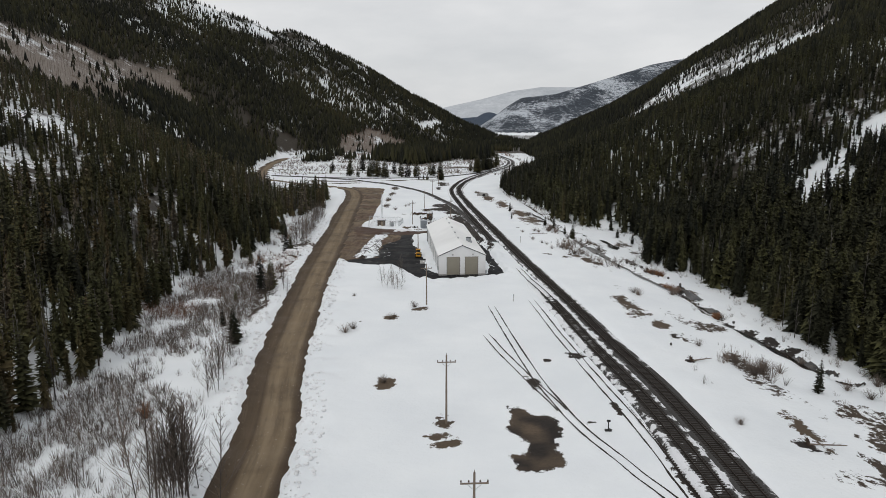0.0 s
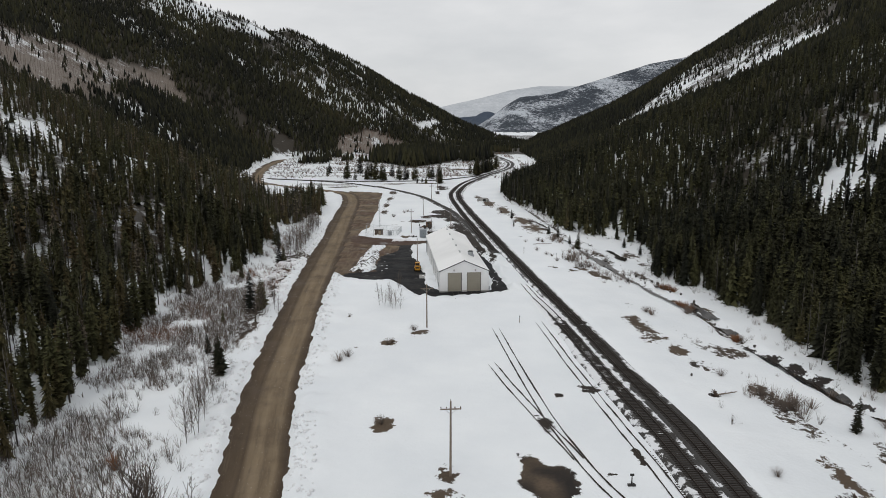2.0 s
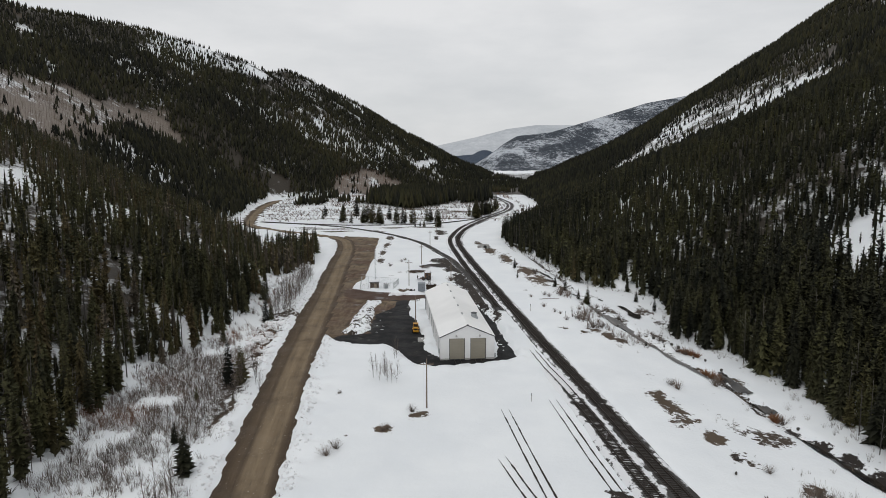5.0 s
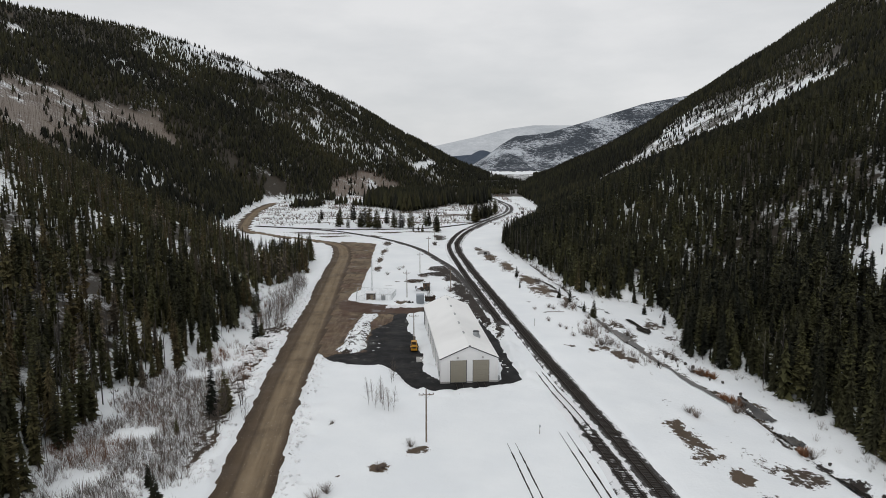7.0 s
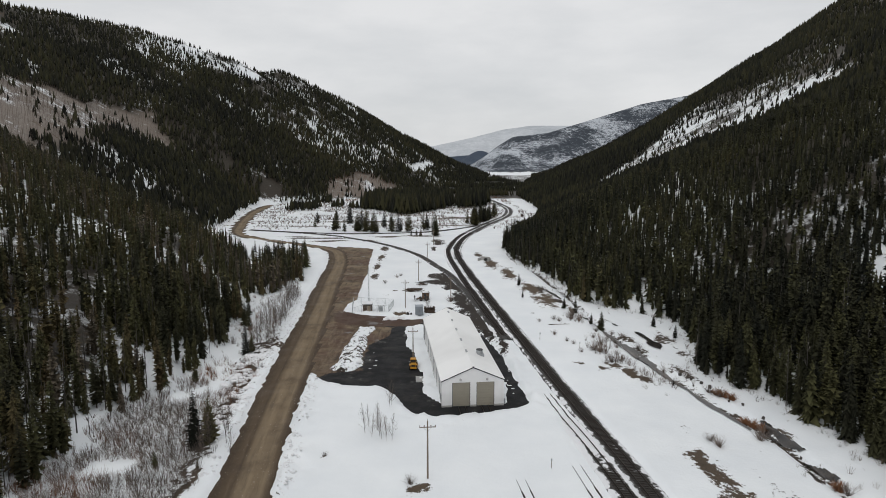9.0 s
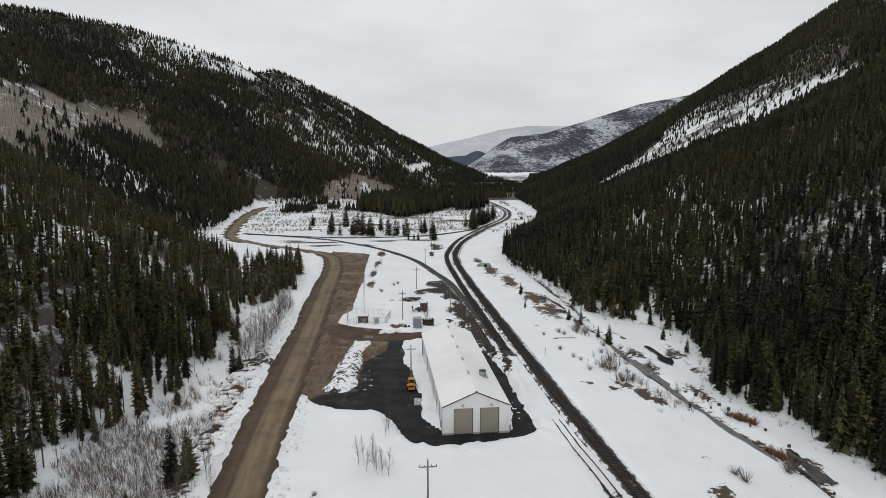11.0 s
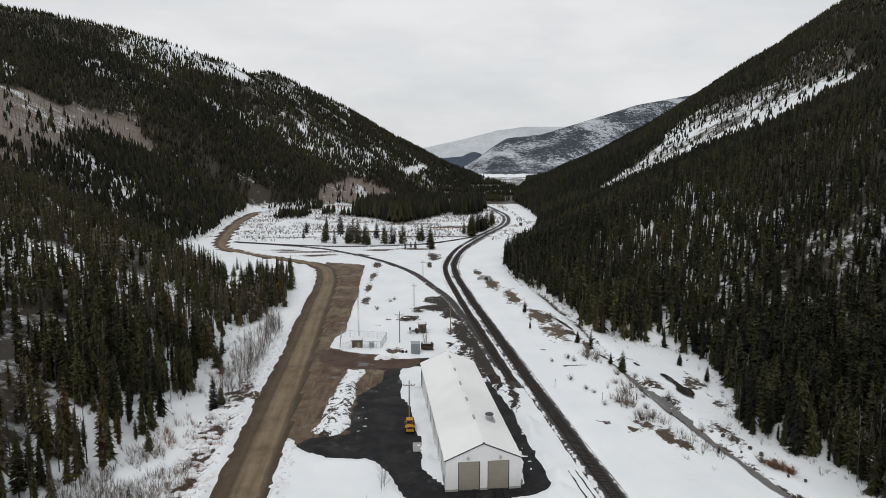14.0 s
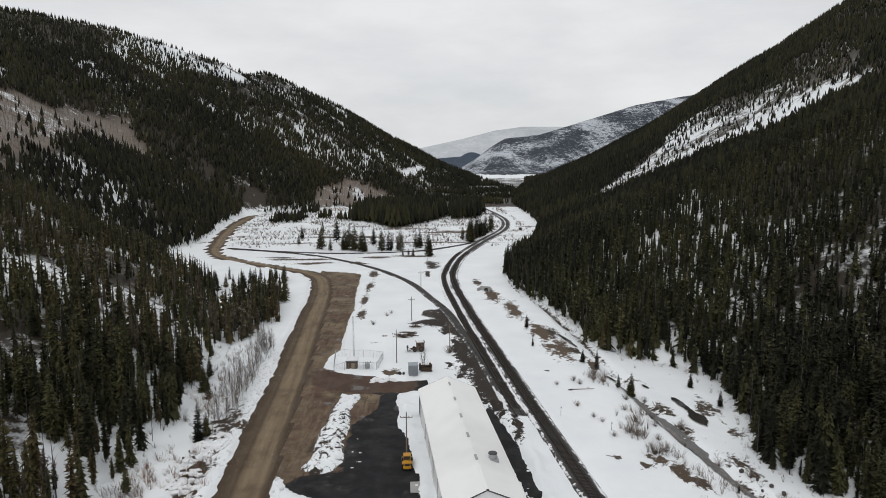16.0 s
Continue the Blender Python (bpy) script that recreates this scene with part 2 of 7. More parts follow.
CREEK = smooth_line([(42, 420), (45, 372), (50, 320), (52, 280), (53, 250), (54, 239), (57, 223), (60, 208), (64, 190), (67, 178), (68, 160), (69.5, 146), (71.6, 134), (72.5, 124), (76, 116), (84, 100), (92, 80)], 4)


def cleared(x, y):
    """Signed distance to the cleared ground: road, pull-out and yard."""
    d_road, along = seg_dist(x, y, ROAD[::2] + ROAD[-1:])
    half = np.interp(y, [60, 130, 220, 400, 480, 540, 620], [4.4, 4.9, 5.5, 5.2, 5.0, 5.8, 6.4])
    d = d_road - half
    d = np.minimum(d, poly_sdf(x, y, PULLOUT))
    d = np.maximum(d, -poly_sdf(x, y, ISLAND))
    return d + fractal(x, y, 9, 2, 3) * 0.45 + fractal(x, y, 2.4, 3, 13) * 0.5


def buried_stretch(y):
    """Where the inner main track lies under the snow."""
    return sstep(165, 205, y) * sstep(246, 236, y)


def beds(x, y):
    """Distance outside the ballast beds of the main tracks."""
    near_line = (np.abs(x) < 160)
    d1, _ = seg_dist(x, y, MAIN_R[::3] + MAIN_R[-1:])
    d2, _ = seg_dist(x, y, MAIN_L[::3] + MAIN_L[-1:])
    return np.minimum(d1, d2 + 6 * buried_stretch(y))


def ground_z(x, y, fine=True):
    """The surface of the snow and the bare ground."""
    x, y = np.asarray(x, float), np.asarray(y, float)
    h, tl, tr = hills(x, y)
    z = floor_z(x, y) + h
    flat = (1 - sstep(0, 0.08, np.maximum(tl, tr)))
    z = z + 0.35 * fractal(x, y, 22, 3, 1) * flat
    if fine:
        z = z + 0.10 * fractal(x, y, 3.5, 3, 2) * flat
        d = cleared(x, y)
        lump = np.clip(fractal(x, y, 2.6, 3, 8) + 0.35, 0, 1.2)
        z = z + (1.3 * np.exp(-((d - 1.8) / 1.5) ** 2) + 0.5 * np.exp(-((d - 4.5) / 2.0) ** 2)) * lump * flat
        z = np.where(flat > 0, z - 0.85 * sstep(0.5, -0.6, d) * flat, z)
        c, _ = seg_dist(x, y, CREEK[::2])
        z = z - 1.0 * sstep(2.6, 0.8, c + 0.8 * fractal(x, y, 6, 2, 6)) * sstep(460, 400, y)
        b = beds(x, y)
        z = z - 0.35 * sstep(3.4, 2.2, b)
    return z


def gz(x, y):
    return float(ground_z(np.array([x]), np.array([y]))[0])


# ---- mesh helpers ----
def mesh(name, verts, faces, mat=None, smooth=False):
    me = bpy.data.meshes.new(name)
    if isinstance(faces, np.ndarray):
        verts = np.asarray(verts, np.float32)
        k = faces.shape[1]
        me.vertices.add(len(verts))
        me.vertices.foreach_set("co", verts.ravel())
        me.loops.add(faces.size)
        me.loops.foreach_set("vertex_index", faces.astype(np.int32).ravel())
        me.polygons.add(len(faces))
        me.polygons.foreach_set("loop_start", np.arange(0, faces.size, k, dtype=np.int32))
        me.update(calc_edges=True)
    else:
        me.from_pydata(verts, [], faces)
    if smooth:
        me.polygons.foreach_set("use_smooth", np.ones(len(me.polygons), bool))
    if mat:
        me.materials.append(mat)
    me.validate()
    return me


def attribute(me, name, values):
    a = me.attributes.new(name, "FLOAT", "POINT")
    a.data.foreach_set("value", np.asarray(values, np.float32))


def part(name, bm, material, parent, label=""):
    """Links a bmesh as one mesh object under a thing or a part."""
    me = bpy.data.meshes.new(name)
    bm.to_mesh(me)
    bm.free()
    if material:
        me.materials.append(material)
    ob = new(name, me)
    ob.parent = parent
    return tagged(ob, label)


def shared_part(name, me, parent, label="", m=None):
    ob = new(name, me)
    ob.parent = parent
    if m is not None:
        ob.matrix_basis = m
    return tagged(ob, label)


def thing(name, x, y, label, category, group="", turn=0.0, z=None, kind=""):
    ob = new(name)
    ob.matrix_world = pose(x, y, gz(x, y) if z is None else z, 0, 0, turn)
    return tagged(ob, label, category, group, kind)


def box(bm, x0, y0, z0, x1, y1, z1, bevel=0.0):
    r = bmesh.ops.create_cube(bm, size=1.0)
    for v in r["verts"]:
        v.co = Vector(((x0 + x1) / 2 + v.co.x * (x1 - x0), (y0 + y1) / 2 + v.co.y * (y1 - y0), (z0 + z1) / 2 + v.co.z * (z1 - z0)))
    if bevel:
        es = list({e for v in r["verts"] for e in v.link_edges})
        bmesh.ops.bevel(bm, geom=es, offset=bevel, segments=2, affect="EDGES", profile=0.5)
    return bm


def boxes(*sizes, bevel=0.0):
    bm = bmesh.new()
    for s in sizes:
        box(bm, *s, bevel=bevel)
    return bm


def tube(bm, a, b, r0, r1=None, sides=8):
    a, b = Vector(a), Vector(b)
    r1 = r0 if r1 is None else r1
    q = (b - a).to_track_quat("Z", "Y").to_matrix().to_4x4()
    bmesh.ops.create_cone(bm, cap_ends=True, segments=sides, radius1=r0, radius2=r1, depth=(b - a).length, matrix=Matrix.Translation((a + b) / 2) @ q)
    return bm


def tubes(*rods):
    bm = bmesh.new()
    for r in rods:
        tube(bm, *r)
    return bm

# ---- materials ----
def ground_material():
    m = Nodes("snow_and_earth")
    fine = m.noise(1.4, 6, 0.6)
    mid = m.noise(0.18, 5, 0.55)
    snow = m.mix(m.ramp(m.noise(0.06, 4), (0.35, 0), (0.7, 1)), (0.79, 0.82, 0.845), (0.865, 0.89, 0.905))
    snow = m.mix(m.math("MULTIPLY", m.ramp(m.noise(5.0, 5, 0.7), (0.60, 0), (0.78, 1)), 0.16), snow, (0.42, 0.36, 0.30))
    snow = m.mix(m.ramp(m.noise(0.9, 8, 0.8), (0.70, 0), (0.75, 0.65)), snow, (0.14, 0.115, 0.095))
    grass = m.mix(m.noise(2.2, 6, 0.7), (0.050, 0.037, 0.027), (0.17, 0.125, 0.085))
    wet = m.mix(m.noise(0.7, 7, 0.75), (0.009, 0.0085, 0.0083), (0.046, 0.037, 0.031))
    earth = m.mix(m.attr("wet"), grass, wet)
    edge = m.math("ADD", m.attr("bare"), m.math("MULTIPLY", m.math("SUBTRACT", m.noise(0.75, 9, 0.74), 0.5), 2.1))
    edge = m.math("MULTIPLY", edge, m.ramp(m.attr("bare"), (0.02, 0), (0.10, 1)))
    cover = m.ramp(edge, (0.50, 0.0), (0.56, 1.0))
    # Needle litter, its dark colour also holding the shade under the trees.
    shaded_duff = m.mix(m.noise(0.5, 6, 0.7), (0.016, 0.015, 0.011), (0.060, 0.046, 0.032))
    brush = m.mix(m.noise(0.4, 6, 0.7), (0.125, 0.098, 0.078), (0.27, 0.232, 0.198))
    litter = m.mix(m.attr("brush"), shaded_duff, brush)
    grain = m.math("MULTIPLY", m.math("SUBTRACT", m.noise(0.16, 8, 0.74), 0.5), 1.2)
    drift = m.math("MULTIPLY", m.math("SUBTRACT", m.noise(0.018, 9, 0.70), 0.5), 1.7)
    slope_edge = m.math("ADD", m.attr("litter"), m.math("ADD", grain, drift))
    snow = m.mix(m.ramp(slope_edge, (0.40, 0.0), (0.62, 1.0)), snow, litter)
    color = m.mix(cover, snow, earth)
    bump = m.math("ADD", m.math("MULTIPLY", fine, 0.35), mid)
    return m.done(color, m.mix(cover, 0.55, 0.9), bump, 0.22, spec=0.25)


def road_material():
    m = Nodes("packed_dirt")
    u = m.attr("across")
    lanes = m.ramp(u, (0.0, (0.046, 0.031, 0.021)), (0.16, (0.060, 0.041, 0.027)), (0.30, (0.098, 0.070, 0.045)), (0.35, (0.072, 0.050, 0.033)), (0.41, (0.195, 0.146, 0.094)), (0.53, (0.262, 0.198, 0.128)), (0.64, (0.190, 0.141, 0.090)), (0.74, (0.238, 0.180, 0.116)), (0.80, (0.105, 0.075, 0.048)), (0.86, (0.056, 0.038, 0.026)), (1.0, (0.048, 0.032, 0.022)))
    c = m.mix(m.math("MULTIPLY", m.noise(0.5, 6, 0.7), 0.45), lanes, (0.110, 0.084, 0.058))
    co = m.n.new("ShaderNodeCombineXYZ")
    m.l.new(m.math("MULTIPLY", u, 9.0), co.inputs[0])
    m.l.new(m.math("MULTIPLY", m.attr("along"), 0.055), co.inputs[1])
    ruts = m.n.new("ShaderNodeTexNoise")
    ruts.inputs["Scale"].default_value, ruts.inputs["Detail"].default_value, ruts.inputs["Roughness"].default_value = 1.0, 7, 0.68
    m.l.new(co.outputs[0], ruts.inputs["Vector"])
    c = m.mix(m.ramp(ruts.outputs["Fac"], (0.36, 0.40), (0.52, 0)), c, (0.060, 0.046, 0.033))
    c = m.mix(m.ramp(ruts.outputs["Fac"], (0.55, 0), (0.74, 0.35)), c, (0.215, 0.175, 0.128))
    c = m.mix(m.ramp(m.noise(0.11, 5, 0.6), (0.52, 0), (0.70, 0.45)), c, (0.062, 0.045, 0.033))
    c = m.mix(m.ramp(m.noise(2.2, 3, 0.6), (0.66, 0), (0.72, 0.75)), c, (0.40, 0.36, 0.31))
    rough = m.ramp(m.noise(0.2, 4), (0.35, 0.7), (0.6, 0.95))
    return m.done(c, rough, m.noise(3.0, 7, 0.7), 0.06, spec=0.15)


def pullout_material():
    m = Nodes("muddy_gravel_yard")
    mud = m.mix(m.ramp(m.noise(0.14, 7, 0.68), (0.36, 0), (0.64, 1)), (0.070, 0.050, 0.034), (0.215, 0.162, 0.108))
    mud = m.mix(m.ramp(m.noise(0.05, 5, 0.6), (0.47, 0), (0.58, 0.75)), mud, (0.088, 0.050, 0.037))
    mud = m.mix(m.ramp(m.noise(0.5, 6, 0.7, (1.0, 0.22, 1.0)), (0.50, 0), (0.64, 0.65)), mud, (0.190, 0.146, 0.098))
    mud = m.mix(m.ramp(m.noise(0.6, 6, 0.72, (1.4, 0.15, 1.0)), (0.34, 0.75), (0.44, 0)), mud, (0.040, 0.029, 0.021))
    red = m.math("ADD", m.attr("red"), m.math("MULTIPLY", m.math("SUBTRACT", m.noise(0.3, 6, 0.65), 0.5), 0.9))
    mud = m.mix(m.math("MULTIPLY", m.ramp(red, (0.42, 0), (0.58, 1)), 0.8), mud, (0.075, 0.047, 0.037))
    pools = m.ramp(m.noise(0.11, 7, 0.66), (0.60, 0), (0.66, 1))
    mud = m.mix(m.math("MULTIPLY", pools, 0.7), mud, (0.13, 0.128, 0.125))
    asphalt = m.mix(m.noise(0.35, 6, 0.65), (0.010, 0.0105, 0.0115), (0.024, 0.024, 0.025))
    asphalt = m.mix(m.ramp(m.noise(0.22, 7, 0.72), (0.50, 0), (0.72, 0.75)), asphalt, (0.050, 0.045, 0.040))
    asphalt = m.mix(m.ramp(m.noise(7, 4, 0.7), (0.60, 0), (0.76, 0.4)), asphalt, (0.09, 0.09, 0.09))
    edge = m.math("ADD", m.attr("asphalt"), m.math("MULTIPLY", m.math("SUBTRACT", m.noise(0.35, 6, 0.65), 0.5), 0.9))
    c = m.mix(m.ramp(edge, (0.42, 0.0), (0.58, 1.0)), mud, asphalt)
    c = m.mix(m.ramp(m.math("ADD", m.attr("slush"), m.math("MULTIPLY", m.math("SUBTRACT", m.noise(0.7, 7, 0.7), 0.5), 1.2)), (0.55, 0), (0.66, 1)), c, (0.60, 0.61, 0.63))
    return m.done(c, m.mix(pools, m.ramp(m.noise(0.25, 4), (0.4, 0.72), (0.6, 0.92)), 0.42), m.noise(2.5, 7, 0.7), 0.05, spec=0.15)


def ballast_material():
    m = Nodes("dark_ballast")
    c = m.mix(m.noise(3.5, 6, 0.75), (0.020, 0.0195, 0.019), (0.105, 0.101, 0.097))
    c = m.mix(m.ramp(m.noise(0.3, 4), (0.45, 0), (0.7, 0.5)), c, (0.050, 0.043, 0.038))
    patch = m.math("ADD", m.attr("snow"), m.math("MULTIPLY", m.math("SUBTRACT", m.noise(0.5, 7, 0.7), 0.5), 1.3))
    cover = m.ramp(patch, (0.56, 0), (0.64, 1))
    c = m.mix(cover, c, (0.80, 0.81, 0.83))
    return m.done(c, 0.9, m.noise(6, 5, 0.8), 0.08, spec=0.2)


def conifer_material(name, low, high, dead):
    m = Nodes(name)
    tint = m.attr("tint")
    c = m.ramp(tint, (0.0, low), (0.34, high), (0.58, (0.064, 0.063, 0.027)), (0.76, (0.074, 0.062, 0.028)), (0.88, (0.094, 0.070, 0.037)), (0.93, dead), (1.0, tuple(k * 1.2 for k in dead)))
    c = m.mix(m.math("MULTIPLY", m.noise(1.3, 4, 0.7), 0.5), c, tuple(k * 0.5 for k in low))
    # Brighter tips and darker inside: crown light and shade put into the colour.
    crown_light = m.ramp(m.attr("tip"), (0.0, 0.55), (0.45, 0.85), (1.0, 1.9))
    c = m.mix(1.0, c, crown_light, "MULTIPLY")
    return m.done(c, 0.85, spec=0.15)


def far_material(name, dark, light, scale, lo, hi, grain):
    """Snow and woods on a distant hillside: broad fields broken up by single trees. Haze sits in both colours."""
    m = Nodes(name)
    n = m.math("MULTIPLY", m.noise(scale, 8, 0.62, (1.0, 0.6, 2.2)), 0.58)
    n = m.math("ADD", n, m.math("MULTIPLY", m.noise(grain, 5, 0.75), 0.45))
    n = m.math("ADD", n, m.math("MULTIPLY", m.noise(grain * 4, 3, 0.7), 0.20))
    return m.done(m.mix(m.ramp(n, (lo, 0), (hi, 1)), dark, light), 0.95, spec=0.05)


MAT_GROUND = ground_material()
MAT_ROAD = road_material()
MAT_YARD = pullout_material()
MAT_BALLAST = ballast_material()
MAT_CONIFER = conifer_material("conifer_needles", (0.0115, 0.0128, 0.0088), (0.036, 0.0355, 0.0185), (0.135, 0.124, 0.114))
MAT_BARK = simple("conifer_bark", (0.062, 0.050, 0.041), 0.9, 0.3, 4.0, stretch=(3, 3, 0.6))
MAT_RAIL = simple("rail_steel", (0.055, 0.042, 0.036), 0.45, 0.3, 2.0, metal=0.5)
MAT_TIE = simple("creosoted_tie", (0.032, 0.026, 0.022), 0.9, 0.35, 1.5)
MAT_WALL = simple("white_ribbed_steel", (0.80, 0.80, 0.80), 0.5, 0.03, 0.6, bump=0.001)
MAT_ROOF = simple("white_roof_steel", (0.90, 0.90, 0.89), 0.45, 0.02, 0.25, bump=0.001)
MAT_DOOR = simple("tan_door_steel", (0.30, 0.275, 0.222), 0.55, 0.05, 1.0, bump=0.001)
MAT_TRIM = simple("dark_grey_trim", (0.055, 0.058, 0.062), 0.5, 0.1, 2.0)
MAT_SNOWLUMP = simple("old_snow", (0.80, 0.805, 0.82), 0.6, 0.05, 1.2, bump=0.05)

# ---- ground sheet ----
def spaced(stops):
    """Coordinates with the given spacing in each stretch."""
    out = []
    for (a, b, s) in stops:
        n = max(1, round((b - a) / s))
        out += [a + (b - a) * k / n for k in range(n)]
    return np.array(out + [stops[-1][1]])


def grid_faces(nx, ny):
    i = np.arange(nx * ny).reshape(ny, nx)
    return np.stack([i[:-1, :-1], i[:-1, 1:], i[1:, 1:], i[1:, :-1]], -1).reshape(-1, 4)


PATCHES = [  # bare melted spots: x, y, half width, half length, wetness
    (-0.2, 92, 1.5, 1.6, 0.4), (-0.8, 87.5, 1.6, 1.0, 0.2), (0.6, 85, 1.8, 1.2, 0.2), (-10.2, 107, 1.3, 2.2, 0.1), (-6.4, 150.5, 2.2, 1.9, 0.25), (-12, 145, 1.2, 1.4, 0.0), (46, 157, 2.8, 9, 0.3), (49.5, 143, 1.8, 5, 0.2),
    (49.6, 134, 1.0, 3, 0.9), (47.3, 119.4, 1.0, 0.9, 1.0), (55, 93, 1.3, 6, 0.2), (52.3, 87.2, 1.2, 1.6, 1.0), (60, 80, 1.2, 6, 0.6), (25.4, 121, 1.7, 1.6, 0.95), (15.8, 107, 1.1, 2.6, 0.9), (27.4, 97, 0.8, 2.2, 0.9), (31.0, 77, 1.1, 6, 0.95), (33.2, 71, 1.0, 5, 0.95),
    (-22.7, 163.4, 0.6, 0.7, 0.3), (-18.6, 142.4, 0.5, 0.6, 0.3), (19.5, 118, 0.7, 0.6, 0.9), (22.5, 92, 0.5, 0.4, 0.9),
    (47, 212, 1.8, 4, 0.3), (44, 217, 1.5, 2.0, 0.2), (50, 208, 2.0, 3, 0.4), (36, 217, 0.7, 1.2, 0.9), (41, 214, 2.0, 1.6, 0.4), (31.5, 274, 1.0, 1.2, 0.8), (34.9, 257.5, 0.7, 0.7, 0.8), (40, 298, 3.4, 12, 0.1), (37.5, 318, 3.0, 11, 0.1), (32, 352, 3.0, 16, 0.1), (26.5, 382, 3.2, 14, 0.15), (47, 282, 1.8, 6, 0.2), (41.5, 318, 2.0, 6, 0.8), (45, 296, 1.6, 4, 0.8), (22, 415, 2.0, 8, 0.4),
    (-1.0, 333, 6, 4.0, 0.95), (-7, 332, 3, 2.0, 0.9), (4, 322, 3, 6, 0.95), (-10, 318, 3, 1.4, 0.7), (6.2, 300, 2.0, 9, 0.95), (3.0, 281, 1.3, 1.6, 0.95), (5.5, 270, 1.0, 2.2, 0.9), (-14, 274, 2.4, 3.0, 0.05), (-22, 305, 3, 0.9, 0.2), (-20, 313, 2.0, 0.8, 0.2), (0, 470, 4, 12, 0.8), (-3, 440, 1.5, 10, 0.8), (-30, 500, 16, 4.0, 0.2), (-12, 505, 12, 3.5, 0.25), (-72, 478, 16, 4.0, 0.25), (-82, 492, 18, 3.5, 0.3), (-100, 502, 12, 3.0, 0.3), (-45, 478, 6, 5, 0.5), (-32, 440, 2.5, 9, 0.5), (-31.5, 405, 1.6, 14, 0.4), (-31, 372, 1.6, 12, 0.4), (-30, 345, 1.8, 9, 0.5),
    (68.6, 152, 1.0, 3, 1.0), (70.4, 146, 1.3, 3.2, 1.0), (72.2, 139.5, 1.4, 3.4, 1.0), (74.2, 133, 1.5, 3, 1.0), (66, 162, 0.9, 3, 1.0), (-44.2, 152, 0.8, 9, 0.5), (-46, 168, 1.5, 3.5, 0.7), (-48, 186, 2.0, 6, 0.6), (-49.5, 205, 2.2, 5, 0.5), (-52, 214, 2.2, 5, 0.5), (-50, 238, 3.5, 2.5, 0.5), (-53, 242, 4, 1.6, 0.6),
    (8.5, 292, 3.6, 22, 0.95), (11.0, 262, 3.2, 14, 0.95), (14, 248, 1.6, 9, 0.95), (17, 234, 1.2, 8, 0.9), (-20, 575, 60, 3, 0.1), (-60, 610, 50, 5, 0.05), (30, 640, 30, 4, 0.1), (-40, 660, 60, 4, 0.1)]
BIG_PATCH = [(10.3, 97.5), (12.4, 96.8), (13.2, 94.2), (16.6, 93.6), (17.4, 88.8), (15.6, 86.5), (15.7, 83.5), (16.3, 82), (16.4, 79.5), (14, 78.8), (12.2, 77.6), (10, 78.5), (9.2, 82), (11.3, 82.3), (12.4, 84.5), (10.8, 87.5), (9.5, 89), (10.2, 91.5)]

THROAT = [(-4, 352), (4, 357), (9, 332), (12.5, 300), (15.5, 266), (18.5, 244), (16, 243.5), (11.6, 252), (9.6, 264), (10.2, 296), (5.5, 318), (2, 334), (-5, 345)]

CHUTE = [(150, 735), (206, 784), (223, 779), (252, 812), (320, 929), (334, 873), (352, 796), (386, 779), (410, 779), (410, 740), (385, 690), (345, 630), (325, 600), (308, 596), (298, 603), (276, 622), (254, 662), (222, 688), (180, 690)]
TERRACE = [(-420, 480), (-389, 605), (-392, 659), (-373, 713), (-354, 801), (-322, 838), (-298, 812), (-303, 743), (-314, 716), (-288, 600), (-284, 556), (-282, 490), (-272, 420), (-300, 400), (-420, 430)]
SNOWFIELDS = [[(-479, 807), (-472, 836), (-450, 810), (-455, 781)], [(-418, 735), (-417, 764), (-390, 749), (-391, 720)], [(-450, 1059), (-440, 1110), (-380, 1180), (-301, 1216), (-337, 1131), (-356, 1009), (-380, 991), (-410, 990)], [(-335, 980), (-308, 1030), (-262, 1073), (-235, 1062), (-246, 1041), (-297, 994)], [(-243, 1100), (-207, 1198), (-166, 1182), (-122, 1215), (-78, 1300), (-78, 1149), (-133, 1062), (-174, 1050), (-213, 1040)], [(-300, 1290), (-255, 1400), (-262, 1420), (-290, 1330)], [(-416, 904), (-403, 914), (-366, 890), (-388, 880)]]
CHUTE_LOW = [(124, 224), (146, 250), (161, 260), (190, 272)]
THIN_STAND = [(-281, 525), (-292, 596), (-287, 679), (-237, 669), (-191, 561), (-205, 470), (-240, 480)]


